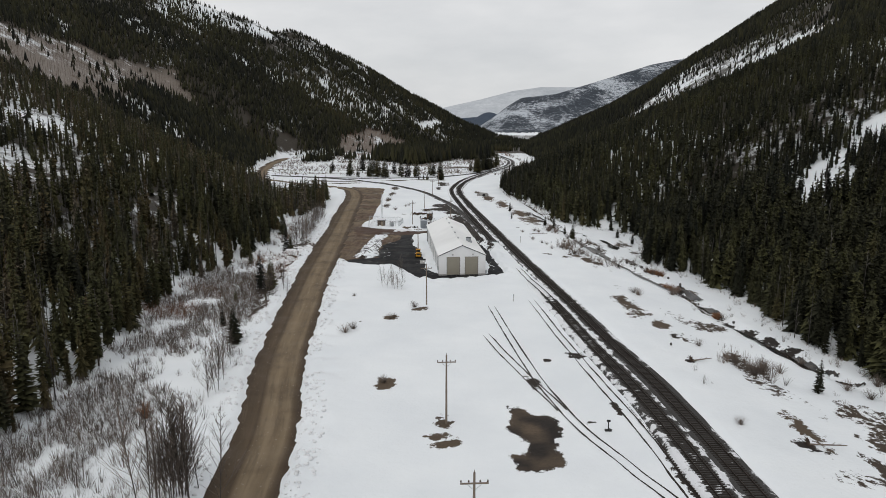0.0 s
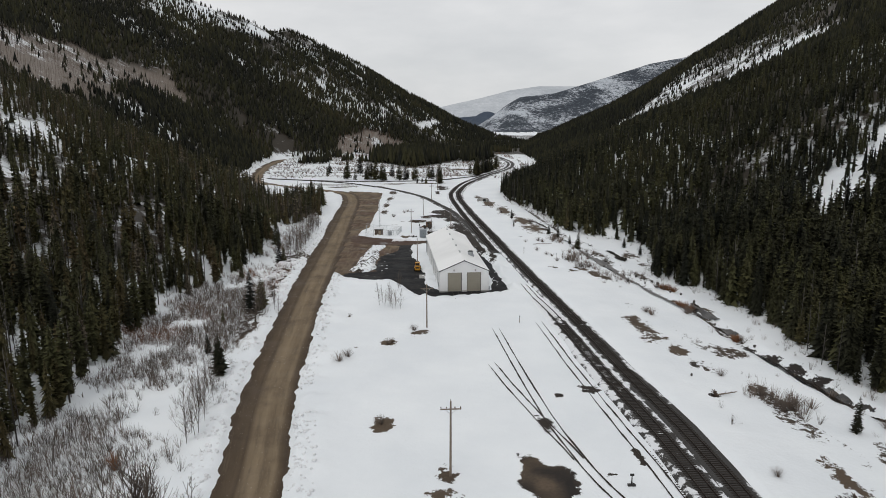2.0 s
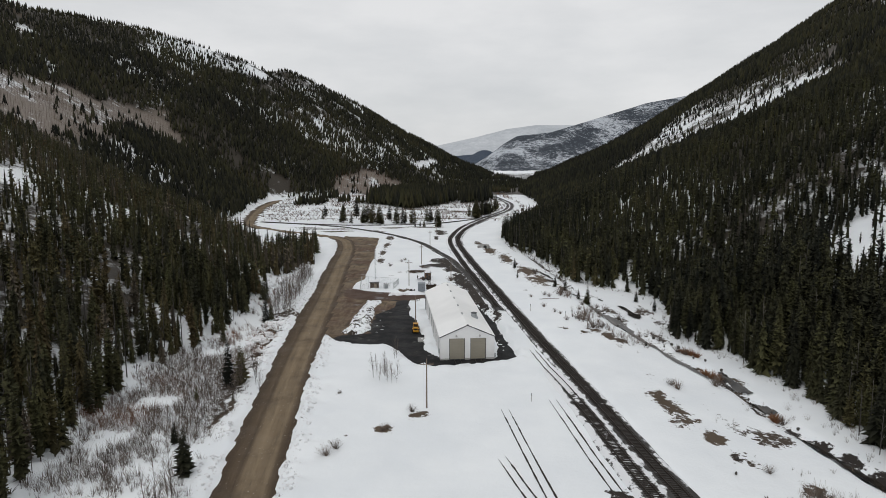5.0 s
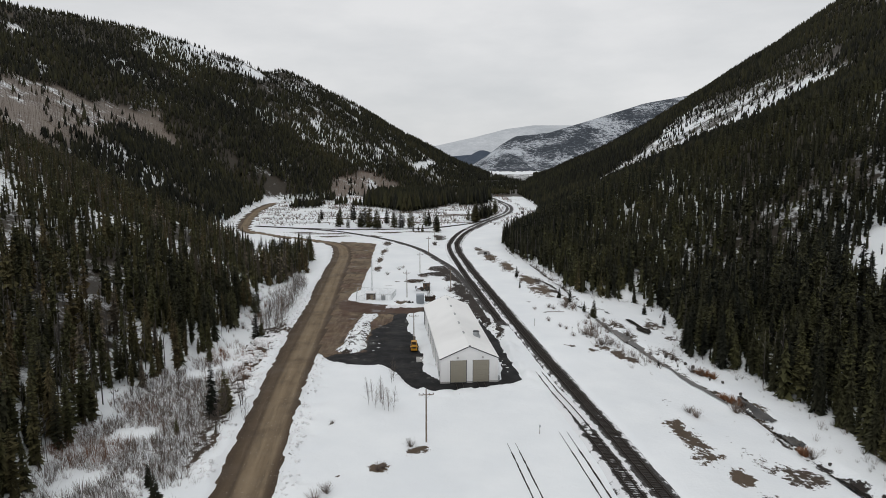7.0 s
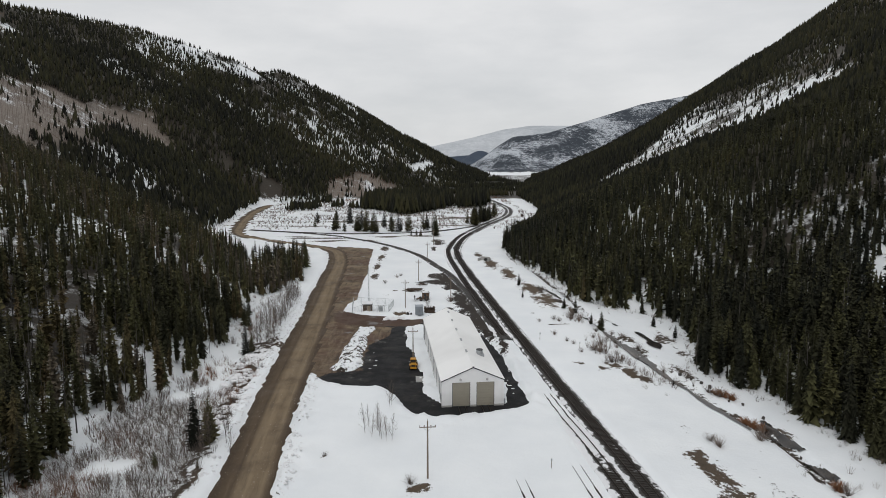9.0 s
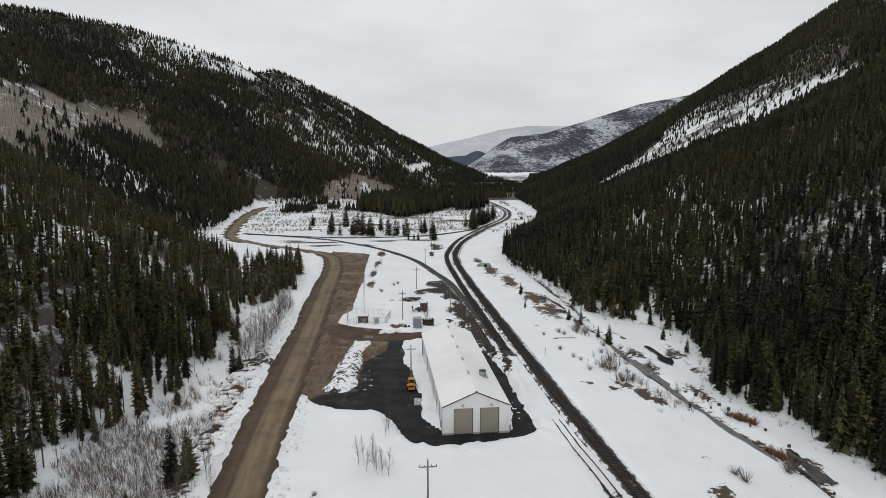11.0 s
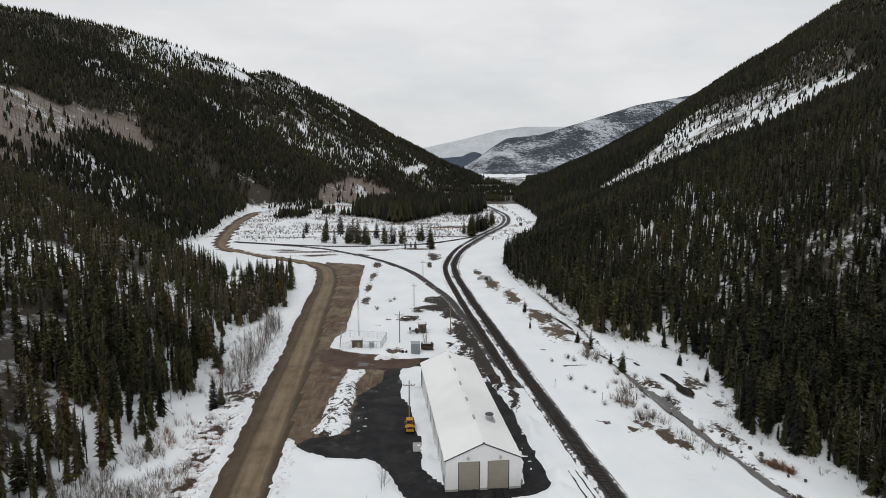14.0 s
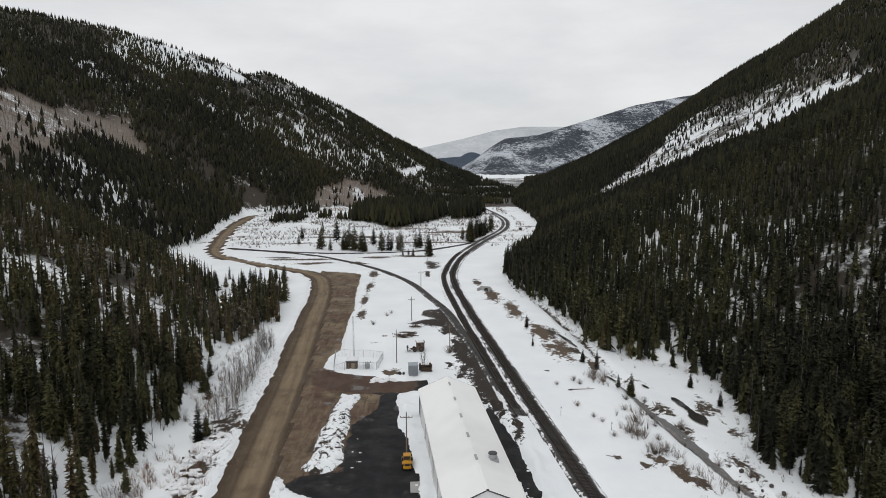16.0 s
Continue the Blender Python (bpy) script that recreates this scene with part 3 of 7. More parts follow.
def clearing(x, y, tl, tr):
    """0 where the forest is closed, 1 where the slope is open."""
    # a long open snow field across the right slope
    open_r = sstep(6, -10, poly_sdf(x, y, CHUTE) - 10 + 22 * fractal(x * 0.7, y, 26, 4, 41)) * np.interp(x, [200, 300, 350, 420], [0.90, 0.84, 0.62, 0.35])
    d2, along = seg_dist(x, y, CHUTE_LOW)
    open_r = np.maximum(open_r, sstep(14, 8, d2 + 6 * fractal(x, y, 12, 2, 42)))
    above = sstep(0, 90, y - np.interp(x, [128, 195, 295, 520], [900, 745, 690, 640])) * sstep(0.10, 0.25, tr) * sstep(1500, 1100, y)
    open_r = np.clip(np.maximum(open_r, 0.5 * above * sstep(0.0, 0.4, fractal(x * 0.6, y, 22, 3, 47))), 0, 1)
    # aspen terrace on the left slope
    asp = sstep(5, -5, poly_sdf(x, y, TERRACE) + 26 * fractal(x, y, 34, 4, 45))
    low = sstep(0.0, 0.012, tl) * sstep(0.15, 0.11, tl + 0.04 * fractal(x, y, 50, 2, 48)) * sstep(825, 860, y) * sstep(1120, 1050, y) * sstep(-152, -136, x)
    cut, _ = seg_dist(x, y, [(-46, 1250), (-26, 1292), (-4, 1425)])
    open_r = np.maximum(open_r, sstep(11, 6, cut + 3 * fractal(x, y, 20, 2, 44)))
    return open_r, np.maximum(asp, low)


def snowfields(x, y):
    """Thinly wooded snowy places high on the left hill."""
    d = np.full(np.shape(x), 1e9)
    for f in SNOWFIELDS:
        d = np.minimum(d, poly_sdf(x, y, f))
    return sstep(6, -8, d + 26 * fractal(0.8 * x + 0.5 * y, 0.5 * (y - x), 26, 4, 56))


def side_glade(tl, tr, y):
    """The thin part of the right slope's forest, where snow shows between the trees."""
    return sstep(0.045, 0.07, tr) * sstep(0.20, 0.14, tr) * sstep(235, 285, y) * sstep(520, 440, y)


def build_ground():
    xs = spaced([(-3200, -1500, 200), (-1500, -700, 40), (-700, -220, 14), (-220, -100, 5), (-100, -58, 1.8), (-58, 48, 0.9), (48, 100, 1.5), (100, 220, 5), (220, 700, 14), (700, 1400, 20), (1400, 3200, 200)])
    ys = spaced([(-500, -40, 60), (-40, 66, 6), (66, 130, 0.9), (130, 290, 1.1), (290, 460, 2.6), (460, 640, 4), (640, 1300, 12), (1300, 2200, 25), (2200, 3300, 22), (3300, 4900, 70)])
    X, Y = np.meshgrid(xs, ys)
    x, y = X.ravel(), Y.ravel()
    z = ground_z(x, y)
    faces = grid_faces(len(xs), len(ys))
    me = mesh("ground", np.stack([x, y, z], 1), faces, MAT_GROUND, True)
    h, tl, tr = hills(x, y)
    # Far hills: paler and bluer with distance, haze put into their colours.
    me.materials.append(far_material("hazed_snowy_forest", (0.050, 0.058, 0.070), (0.47, 0.50, 0.54), 0.0065, 0.60, 0.665, 0.075))
    me.materials.append(far_material("hazed_distant_hill", (0.40, 0.425, 0.455), (0.60, 0.62, 0.645), 0.005, 0.5, 0.78, 0.03))
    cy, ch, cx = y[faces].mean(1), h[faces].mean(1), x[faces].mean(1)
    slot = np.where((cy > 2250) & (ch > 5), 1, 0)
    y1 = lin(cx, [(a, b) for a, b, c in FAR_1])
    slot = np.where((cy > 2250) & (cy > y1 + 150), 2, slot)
    # The woods' blue is distance haze, put into the colour.
    me.materials.append(far_material("hazed_blue_woods", (0.050, 0.066, 0.094), (0.075, 0.092, 0.12), 0.01, 0.5, 0.7, 0.05))
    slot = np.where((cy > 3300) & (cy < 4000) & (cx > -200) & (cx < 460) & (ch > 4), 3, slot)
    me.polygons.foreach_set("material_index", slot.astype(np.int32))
    bare, wet = np.zeros(len(x)), np.zeros(len(x))
    for px, py, a, b, w in PATCHES:
        near = (np.abs(x - px) < 4 * a + 4) & (np.abs(y - py) < 4 * b + 4)
        wx, wy = fractal(x[near], y[near], max(2.2, a * 1.3), 3, 81), fractal(x[near], y[near], max(2.2, a * 1.3), 3, 82)
        d = np.full(len(x), 9.0)
        d[near] = np.hypot((x[near] - px + wx * a * 1.1) / a, (y[near] - py + wy * min(b, 3 * a) * 1.1) / b)
        s = np.clip(1.15 - 0.62 * d, 0, 0.95)
        wet = np.where(s > bare, w, wet)
        bare = np.maximum(bare, s)
    d = poly_sdf(x, y, BIG_PATCH) + 0.5 * fractal(x, y, 2.5, 3, 83)
    s = np.clip(0.62 - d / 1.9, 0, 1.2)
    wet = np.where(s > bare, np.clip(0.72 + 1.3 * fractal(x, y, 3.2, 3, 84), 0.0, 1.0), wet)
    bare = np.maximum(bare, s)
    d = poly_sdf(x, y, THROAT) + 2.2 * fractal(x, y, 8, 3, 87)
    s = np.clip(0.66 - d / 4.5, 0, 0.86 + 0.22 * fractal(x * 1.6, y, 7, 3, 96))
    wet = np.where(s > bare, 0.9, wet)
    bare = np.maximum(bare, s)
    sc, _ = seg_dist(x, y, CREEK[::2])
    c = 0.75 * np.clip(1.1 - sc / 2.6, 0, 1) * sstep(-0.5, 0.4, fractal(x, y, 14, 2, 71)) * sstep(460, 400, y)
    wet, bare = np.where(c > bare, 0.7, wet), np.maximum(bare, c)
    rough = sstep(-0.1, 0.55, fractal(x * 1.4, y * 0.8, 9, 4, 72)) * sstep(42, 52, x) * sstep(84, 74, x) * sstep(330, 250, y) * 0.68
    verge = np.exp(-((x - np.interp(y, [140, 170, 250], [-44.5, -47, -52])) / 3.2) ** 2) * sstep(140, 155, y) * sstep(262, 246, y) * (0.58 + 0.34 * fractal(x, y, 4, 3, 86))
    wet, bare = np.where(verge > bare, 0.6, wet), np.maximum(bare, verge)
    # Earth specks on the bank; their dark colour also paints its lumps' shading.
    side_bank = np.exp(-((x - np.interp(y, [60, 130, 220], [-18.5, -26.5, -35.5])) / 2.4) ** 2) * sstep(215, 200, y) * 0.30
    bare = np.maximum(bare, side_bank)
    isl = poly_sdf(x, y, ISLAND)
    heap = np.where(isl < 3.0, 0.34 + 0.30 * fractal(x * 1.8, y * 0.6, 4, 3, 85) + 0.22 * sstep(-2.2, 0.5, isl), 0)
    wet, bare = np.where(heap > bare, 0.8, wet), np.maximum(bare, heap)
    wet, bare = np.where(rough > bare, 0.55, wet), np.maximum(bare, rough)
    meadow = sstep(0.05, 0.5, fractal(x, y * 2, 30, 4, 73)) * sstep(540, 570, y) * 0.62 * sstep(1000, 800, y)
    bare = np.maximum(bare, meadow)
    attribute(me, "bare", bare)
    attribute(me, "wet", wet)
    open_r, asp = clearing(x, y, tl, tr)
    side = sstep(0.0, 0.06, np.maximum(tl, tr))
    side = np.maximum(side, sstep(880, 960, y))
    deep = sstep(430, 620, y) * (1 - 0.75 * sstep(1000, 1300, y))
    crest = snowfields(x, y)
    litter = side * (0.52 + 0.20 * (tr > 0) + 0.30 * deep + (0.30 - 0.1 * deep) * fractal(x, y, 60, 3, 51) - 0.45 * crest)
    litter = litter * (1 - np.clip(open_r, 0, 1)) + 0.46 * np.clip(open_r, 0, 1) * sstep(-0.5, 0.4, fractal(x * 0.9 + y * 0.5, 0.25 * y, 14, 4, 54))
    litter = litter - 0.36 * side_glade(tl, tr, y) - 0.14 * sstep(6, -6, poly_sdf(x, y, THIN_STAND) + 16 * fractal(x, y, 20, 3, 50))
    litter = np.where(asp > 0.02, litter * (1 - asp) + asp * (0.68 + 0.30 * fractal(x, y * 0.6, 40, 2, 53) + 0.35 * fractal(x, y * 0.5, 9, 3, 57)), litter)
    litter = np.where(y > 2300, 0.66 + 0.5 * fractal(x + 0.3 * y, y * 0.35, 130, 5, 52), litter)
    litter = np.where((y > 2150) & (h < 6), 0.15, litter)
    litter = np.where(y > 3650, 0.44 + 0.15 * fractal(x, y * 0.5, 160, 4, 52), litter)
    attribute(me, "litter", litter)
    # Real brush on the terrace; beyond 2300 m its pale colour paints haze.
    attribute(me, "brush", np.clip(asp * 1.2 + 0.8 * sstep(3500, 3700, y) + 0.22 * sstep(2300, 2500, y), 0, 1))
    return tagged(new("ground", me), "snow-covered valley floor with bare earth patches", "ground", kind="structure")


build_ground()


def strip(name, line, half, z_of, mat, label, category, cols=9, crown=0.0):
    """A ribbon of ground along a line."""
    verts, across, n = [], [], len(line)
    P = np.array(line)
    T = np.gradient(P, axis=0)
    T /= np.linalg.norm(T, axis=1)[:, None]
    N = np.stack([-T[:, 1], T[:, 0]], 1)
    us = np.linspace(-1, 1, cols)
    hw = np.array([half(p) for p in line])
    X = P[:, None, 0] + N[:, None, 0] * us[None] * hw[:, None]
    Y = P[:, None, 1] + N[:, None, 1] * us[None] * hw[:, None]
    Z = z_of(X, Y) + crown * (1 - us[None] ** 2)
    me = mesh(name, np.stack([X, Y, Z], -1).reshape(-1, 3), grid_faces(cols, n), mat, True)
    attribute(me, "across", np.tile((1 - us) / 2, n))
    run = np.concatenate([[0], np.cumsum(np.linalg.norm(np.diff(P, axis=0), axis=1))])
    attribute(me, "along", np.repeat(run, cols))
    return tagged(new(name, me), label, category, kind="structure")


def bed_z(x, y):
    return floor_z(x, y) - 0.42 + 0.05 * fractal(x, y, 6, 3, 4)


strip("road", smooth_line(ROAD, 2.0), lambda p: float(np.interp(p[1], [60, 130, 220, 400, 480, 540, 620], [5.6, 6.1, 6.6, 6.4, 6.2, 7.0, 7.6])), bed_z, MAT_ROAD, "rutted brown dirt road between low snow banks", "road", 25, 0.10)


def build_yard():
    xs, ys = np.arange(-62, 22, 1.2), np.arange(176, 456, 1.6)
    X, Y = np.meshgrid(xs, ys)
    x, y = X.ravel(), Y.ravel()
    d = np.maximum(poly_sdf(x, y, PULLOUT), -1e9)
    d_road, _ = seg_dist(x, y, ROAD[::2])
    keep = (d < 3.0) & (d_road > 4.7)
    f = grid_faces(len(xs), len(ys))
    f = f[keep[f].all(1)]
    used, inv = np.unique(f, return_inverse=True)
    x, y, d = x[used], y[used], d[used]
    z = bed_z(x, y) + 0.05
    me = mesh("yard", np.stack([x, y, z], 1), inv.reshape(-1, 4), MAT_YARD, True)
    lot = [(-22, 258), (-8, 258), (-6, 268), (0, 268), (24, 262), (24, 174), (-10, 174), (-31, 197), (-33, 207), (-27, 213), (-22, 213), (-22, 232), (-25, 250)]
    a = poly_sdf(x, y, lot)
    soil = poly_sdf(x, y, [(-24, 244), (-21.5, 257), (-16.5, 256), (-16.8, 247), (-20.6, 239), (-22.8, 237)])
    attribute(me, "asphalt", np.clip(0.5 - a / 5, 0, 1) * sstep(-1.0, 1.5, soil))
    mud = poly_sdf(x, y, [(-37, 277), (-20.4, 275.5), (-4, 267), (-7, 259), (-20.3, 258), (-31, 261), (-36, 266)])
    attribute(me, "red", np.clip(0.6 - mud / 5, 0, 1))
    attribute(me, "slush", np.clip(0.55 - np.abs(d - 0.2) * 0.35, 0, 1) + 0.18 * sstep(14, -2, np.abs(x + 33 + (y - 300) * 0.02) * 2))
    return tagged(new("yard", me), "wet dark asphalt lot and muddy pull-out", "pavement", kind="structure")


build_yard()


# ---- railway ----
def bed_strip(name, line, half, label, snow, sink=None):
    line = smooth_line(line, 2.0)
    P = np.array(line)
    T = np.gradient(P, axis=0)
    T /= np.linalg.norm(T, axis=1)[:, None]
    N = np.stack([-T[:, 1], T[:, 0]], 1)
    us = np.array([-1.45, -1.15, -1.0, -0.62, -0.46, -0.36, -0.26, 0.0, 0.26, 0.36, 0.46, 0.62, 1.0, 1.15, 1.45])
    up = np.array([-0.75, -0.30, -0.02, 0.0, 0.0, 0.0, 0.0, 0.0, 0.0, 0.0, 0.0, 0.0, -0.02, -0.30, -0.75])
    wob = 1 + 0.10 * fractal(P[:, 0] * 1.0, P[:, 1], 6, 3, 77)
    X = P[:, None, 0] + N[:, None, 0] * us[None] * half * wob[:, None]
    Y = P[:, None, 1] + N[:, None, 1] * us[None] * half * wob[:, None]
    Z = floor_z(P[:, 0], P[:, 1])[:, None] + 0.22 + up[None] - (0.9 * sink(P[:, 1])[:, None] if sink else 0)
    me = mesh(name, np.stack([X, Y, Z], -1).reshape(-1, 3), grid_faces(len(us), len(line)), MAT_BALLAST, False)
    attribute(me, "snow", snow(X.ravel(), Y.ravel(), np.tile(us, len(line))))
    return tagged(new(name, me), label, "ballast", kind="structure")


def rail_mesh(line, z_of, gauge_side, lift=0.0):
    """One rail with head, web and foot along a line."""
    line = smooth_line(line, 1.5)
    P = np.array(line)
    T = np.gradient(P, axis=0)
    T /= np.linalg.norm(T, axis=1)[:, None]
    N = np.stack([-T[:, 1], T[:, 0]], 1)
    prof = np.array([(-0.07, 0), (-0.03, 0.03), (-0.036, 0.13), (-0.036, 0.17), (0.036, 0.17), (0.036, 0.13), (0.03, 0.03), (0.07, 0)])
    off = gauge_side * 0.755
    k = len(prof)
    X = P[:, None, 0] + N[:, None, 0] * (off + prof[None, :, 0])
    Y = P[:, None, 1] + N[:, None, 1] * (off + prof[None, :, 0])
    Z = z_of(P[:, 0], P[:, 1])[:, None] + lift + prof[None, :, 1]
    i = np.arange(len(line) * k).reshape(len(line), k)
    f = np.stack([i[:-1], np.roll(i, -1, 1)[:-1], np.roll(i, -1, 1)[1:], i[1:]], -1).reshape(-1, 4)
    return mesh("rail", np.stack([X, Y, Z], -1).reshape(-1, 3), f, MAT_RAIL)


TIE_BM = bmesh.new()
box(TIE_BM, -1.3, -0.115, -0.09, 1.3, 0.115, 0.09, 0.015)
TIE = bpy.data.meshes.new("tie")
TIE_BM.to_mesh(TIE)
TIE_BM.free()
TIE.materials.append(MAT_TIE)
bed_top = lambda x, y: floor_z(x, y) + 0.22
bed_top_inner = lambda x, y: floor_z(x, y) + 0.22 - 0.9 * buried_stretch(y)


def track(label, line, z_of, ties_from=None, ties_to=None, rail_lift=0.0, tie_count=300, far_ties=True, snowed=(0, 0)):
    t = new("railway_track")
    tagged(t, label, "railway track", "railway tracks")
    for s in (-1, 1):
        shared_part("rail", rail_mesh(line, z_of, s, 0.07 + rail_lift), t)
    if ties_from is None:
        return t
    P = np.array(smooth_line(line, 0.1))
    run = np.concatenate([[0], np.cumsum(np.linalg.norm(np.diff(P, axis=0), axis=1))])
    spots = np.arange(0, run[-1], 0.56)
    px, py = np.interp(spots, run, P[:, 0]), np.interp(spots, run, P[:, 1])
    tx, ty = np.gradient(px), np.gradient(py)
    near = (py > ties_from) & (py < ties_to)
    rng = random.Random(len(label))
    v0 = np.array([v.co for v in TIE.vertices])
    far_v, far_f, base = [], [], 0
    f0 = [list(p.vertices) for p in TIE.polygons]
    simple_v = np.array([(-1.3, -0.115, 0), (1.3, -0.115, 0), (1.3, 0.115, 0), (-1.3, 0.115, 0), (-1.3, -0.115, 0.09), (1.3, -0.115, 0.09), (1.3, 0.115, 0.09), (-1.3, 0.115, 0.09)])
    simple_f = [(4, 5, 6, 7), (0, 1, 5, 4), (1, 2, 6, 5), (2, 3, 7, 6), (3, 0, 4, 7)]
    made = 0
    for x, y, a, b, n in zip(px, py, tx, ty, near):
        if snowed[0] < y < snowed[1]:
            continue
        ang = math.atan2(b, a) - math.pi / 2 + rng.uniform(-0.02, 0.02)
        z = float(z_of(np.array([x]), np.array([y]))[0]) + rng.uniform(-0.02, 0.015)
        if n and made < tie_count:
            made += 1
            ob = new("tie", TIE)
            ob.parent = t
            ob.matrix_basis = pose(x, y, z, 0, 0, math.degrees(ang))
        elif far_ties and 60 < y < 520:
            c, s = math.cos(ang), math.sin(ang)
            far_v += [(x + c * v[0] - s * v[1], y + s * v[0] + c * v[1], z + v[2]) for v in simple_v]
            far_f += [tuple(k + base for k in q) for q in simple_f]
            base += 8
    if far_f:
        ob = new("tie_row", mesh("tie_row", far_v, far_f, MAT_TIE))
        ob.parent = t
        tagged(ob, "row of dark timber ties", kind="stuff")
    return t


def melt_line(t, line, hide, offset):
    """A thin dark melted groove of ballast beside a buried rail; it dips under the snow in places."""
    P = np.array(smooth_line(line, 0.8))
    T = np.gradient(P, axis=0)
    T /= np.linalg.norm(T, axis=1)[:, None]
    N = np.stack([-T[:, 1], T[:, 0]], 1)
    w = 0.13 + 0.10 * fractal(P[:, 0] * 2, P[:, 1] * 2, 3, 3, int(offset * 100) + 300)
    us = np.array([-1.0, 0.0, 1.0])
    X = P[:, None, 0] + N[:, None, 0] * (offset + us[None] * w[:, None])
    Y = P[:, None, 1] + N[:, None, 1] * (offset + us[None] * w[:, None])
    Z = ground_z(X, Y) + np.array([0.0, 0.035, 0.0])[None] + (0.03 + 0.09 * fractal(P[:, 0], P[:, 1], 9, 3, 91) - 0.3 * sstep(hide - 6, hide + 2, P[:, 1]))[:, None]
    ob = new("groove", mesh("groove", np.stack([X, Y, Z], -1).reshape(-1, 3), grid_faces(3, len(P)), MAT_TIE, True))
    ob.parent = t
    return tagged(ob, "dark melted groove along the rail")


def main_snow(x, y, u):
    s = 0.33 + (0.20 + 0.14 * sstep(110, 180, y)) * np.exp(-((np.abs(u) - 1.0) / 0.28) ** 2)
    return s + 0.16 * fractal(x * 2, y, 16, 3, 95)


def inner_snow(x, y, u):
    """The inner track: snow over the bed with the rails melted free, thickest before the shed."""
    rails = np.exp(-((np.abs(u) - 0.36) / 0.13) ** 2)
    deep = sstep(150, 175, y) * sstep(252, 236, y)
    return main_snow(x, y, u) + 0.05 + (0.10 + 0.45 * deep) * (1 - (0.85 - 0.50 * deep) * rails) - 0.12 * (u > 0.3) * deep


def spur_snow(x, y, u):
    return 0.36 + 0.16 * np.abs(u)


bed_strip("ballast_bed", MAIN_R, 2.1, "dark stone ballast under the outer main track", main_snow)
bed_strip("ballast_bed", MAIN_L, 2.1, "dark stone ballast with snow along the inner main track", inner_snow, buried_stretch)
bed_strip("ballast_bed", WYE, 1.7, "thin dark ballast of the curved wye track", spur_snow)
bed_strip("ballast_bed", WYE_FAR, 1.5, "thin dark ballast of the far wye leg", spur_snow)


track("outer main track with dark ties and rusty rails", MAIN_R, bed_top, 70, 230)
inner = track("inner main track with snow between its ties", MAIN_L, bed_top_inner, 70, 230, snowed=(158, 240))
track("curved wye track crossing the snow", WYE, bed_top)
track("far wye leg beside a row of spruces", WYE_FAR, bed_top)


for side in (-0.75, 0.75):
    melt_line(inner, [p for p in MAIN_L if 150 < p[1] < 215], 198, side)


def buried(hide):
    """Rail height on a spur that sinks under the snow beyond hide, and lies free on the shed's apron."""
    def z_of(x, y):
        z = ground_z(x, y) - 0.15 - 0.3 * sstep(hide - 4, hide + 4, y)
        return np.where(y > 182.0, np.maximum(z, bed_z(x, y) + 0.10), z)
    return z_of


for label, line, hide, ties in (("siding half buried in snow", SIDING, 160, True), ("spur from the shed buried in snow", SPUR_R, 155, False), ("second spur from the shed buried in snow", SPUR_L, 134, False)):
    t = track(label, line, buried(hide), 70 if ties else None, 125, 0.0, 120, False)
    for s in (-0.75, 0.75):
        melt_line(t, line, hide, s)


# ---- trees ----
def star_cone(rng, z0, z1, r, points, droop=0.25, twist=0.0):
    """A jagged tier: apex above, ragged rim below."""
    v, f = [(0.0, 0.0, z1)], []
    n = points * 2
    for k in range(n):
        a = 2 * math.pi * k / n + twist
        rr = r * (rng.uniform(0.8, 1.2) if k % 2 == 0 else rng.uniform(0.45, 0.7))
        v.append((rr * math.cos(a), rr * math.sin(a), z0 + (rng.uniform(-0.12, 0.08) if k % 2 == 0 else droop) * (z1 - z0)))
    for k in range(n):
        f.append((0, 1 + k, 1 + (k + 1) % n))
    return v, f


def conifer_template(seed, tiers, points, slim=1.0, bare=0.10):
    """A crown of unit height as arrays."""
    rng = random.Random(seed)
    V, F = [], []
    for k in range(tiers):
        t = k / tiers
        z0 = bare + (1 - bare) * t
        z1 = min(1.0, z0 + (1 - bare) / tiers * 2.0)
        r = 0.165 * slim * (1 - t) ** 0.70 * rng.uniform(0.7, 1.2) + 0.008
        v, f = star_cone(rng, z0, z1, r, points, 0.35, rng.uniform(0, 6))
        b = len(V)
        dx, dy = rng.uniform(-0.010, 0.010), rng.uniform(-0.010, 0.010)
        V += [(a + dx, c + dy, d) for a, c, d in v]
        F += [tuple(i + b for i in q) for q in f]
    return np.array(V), np.array(F)


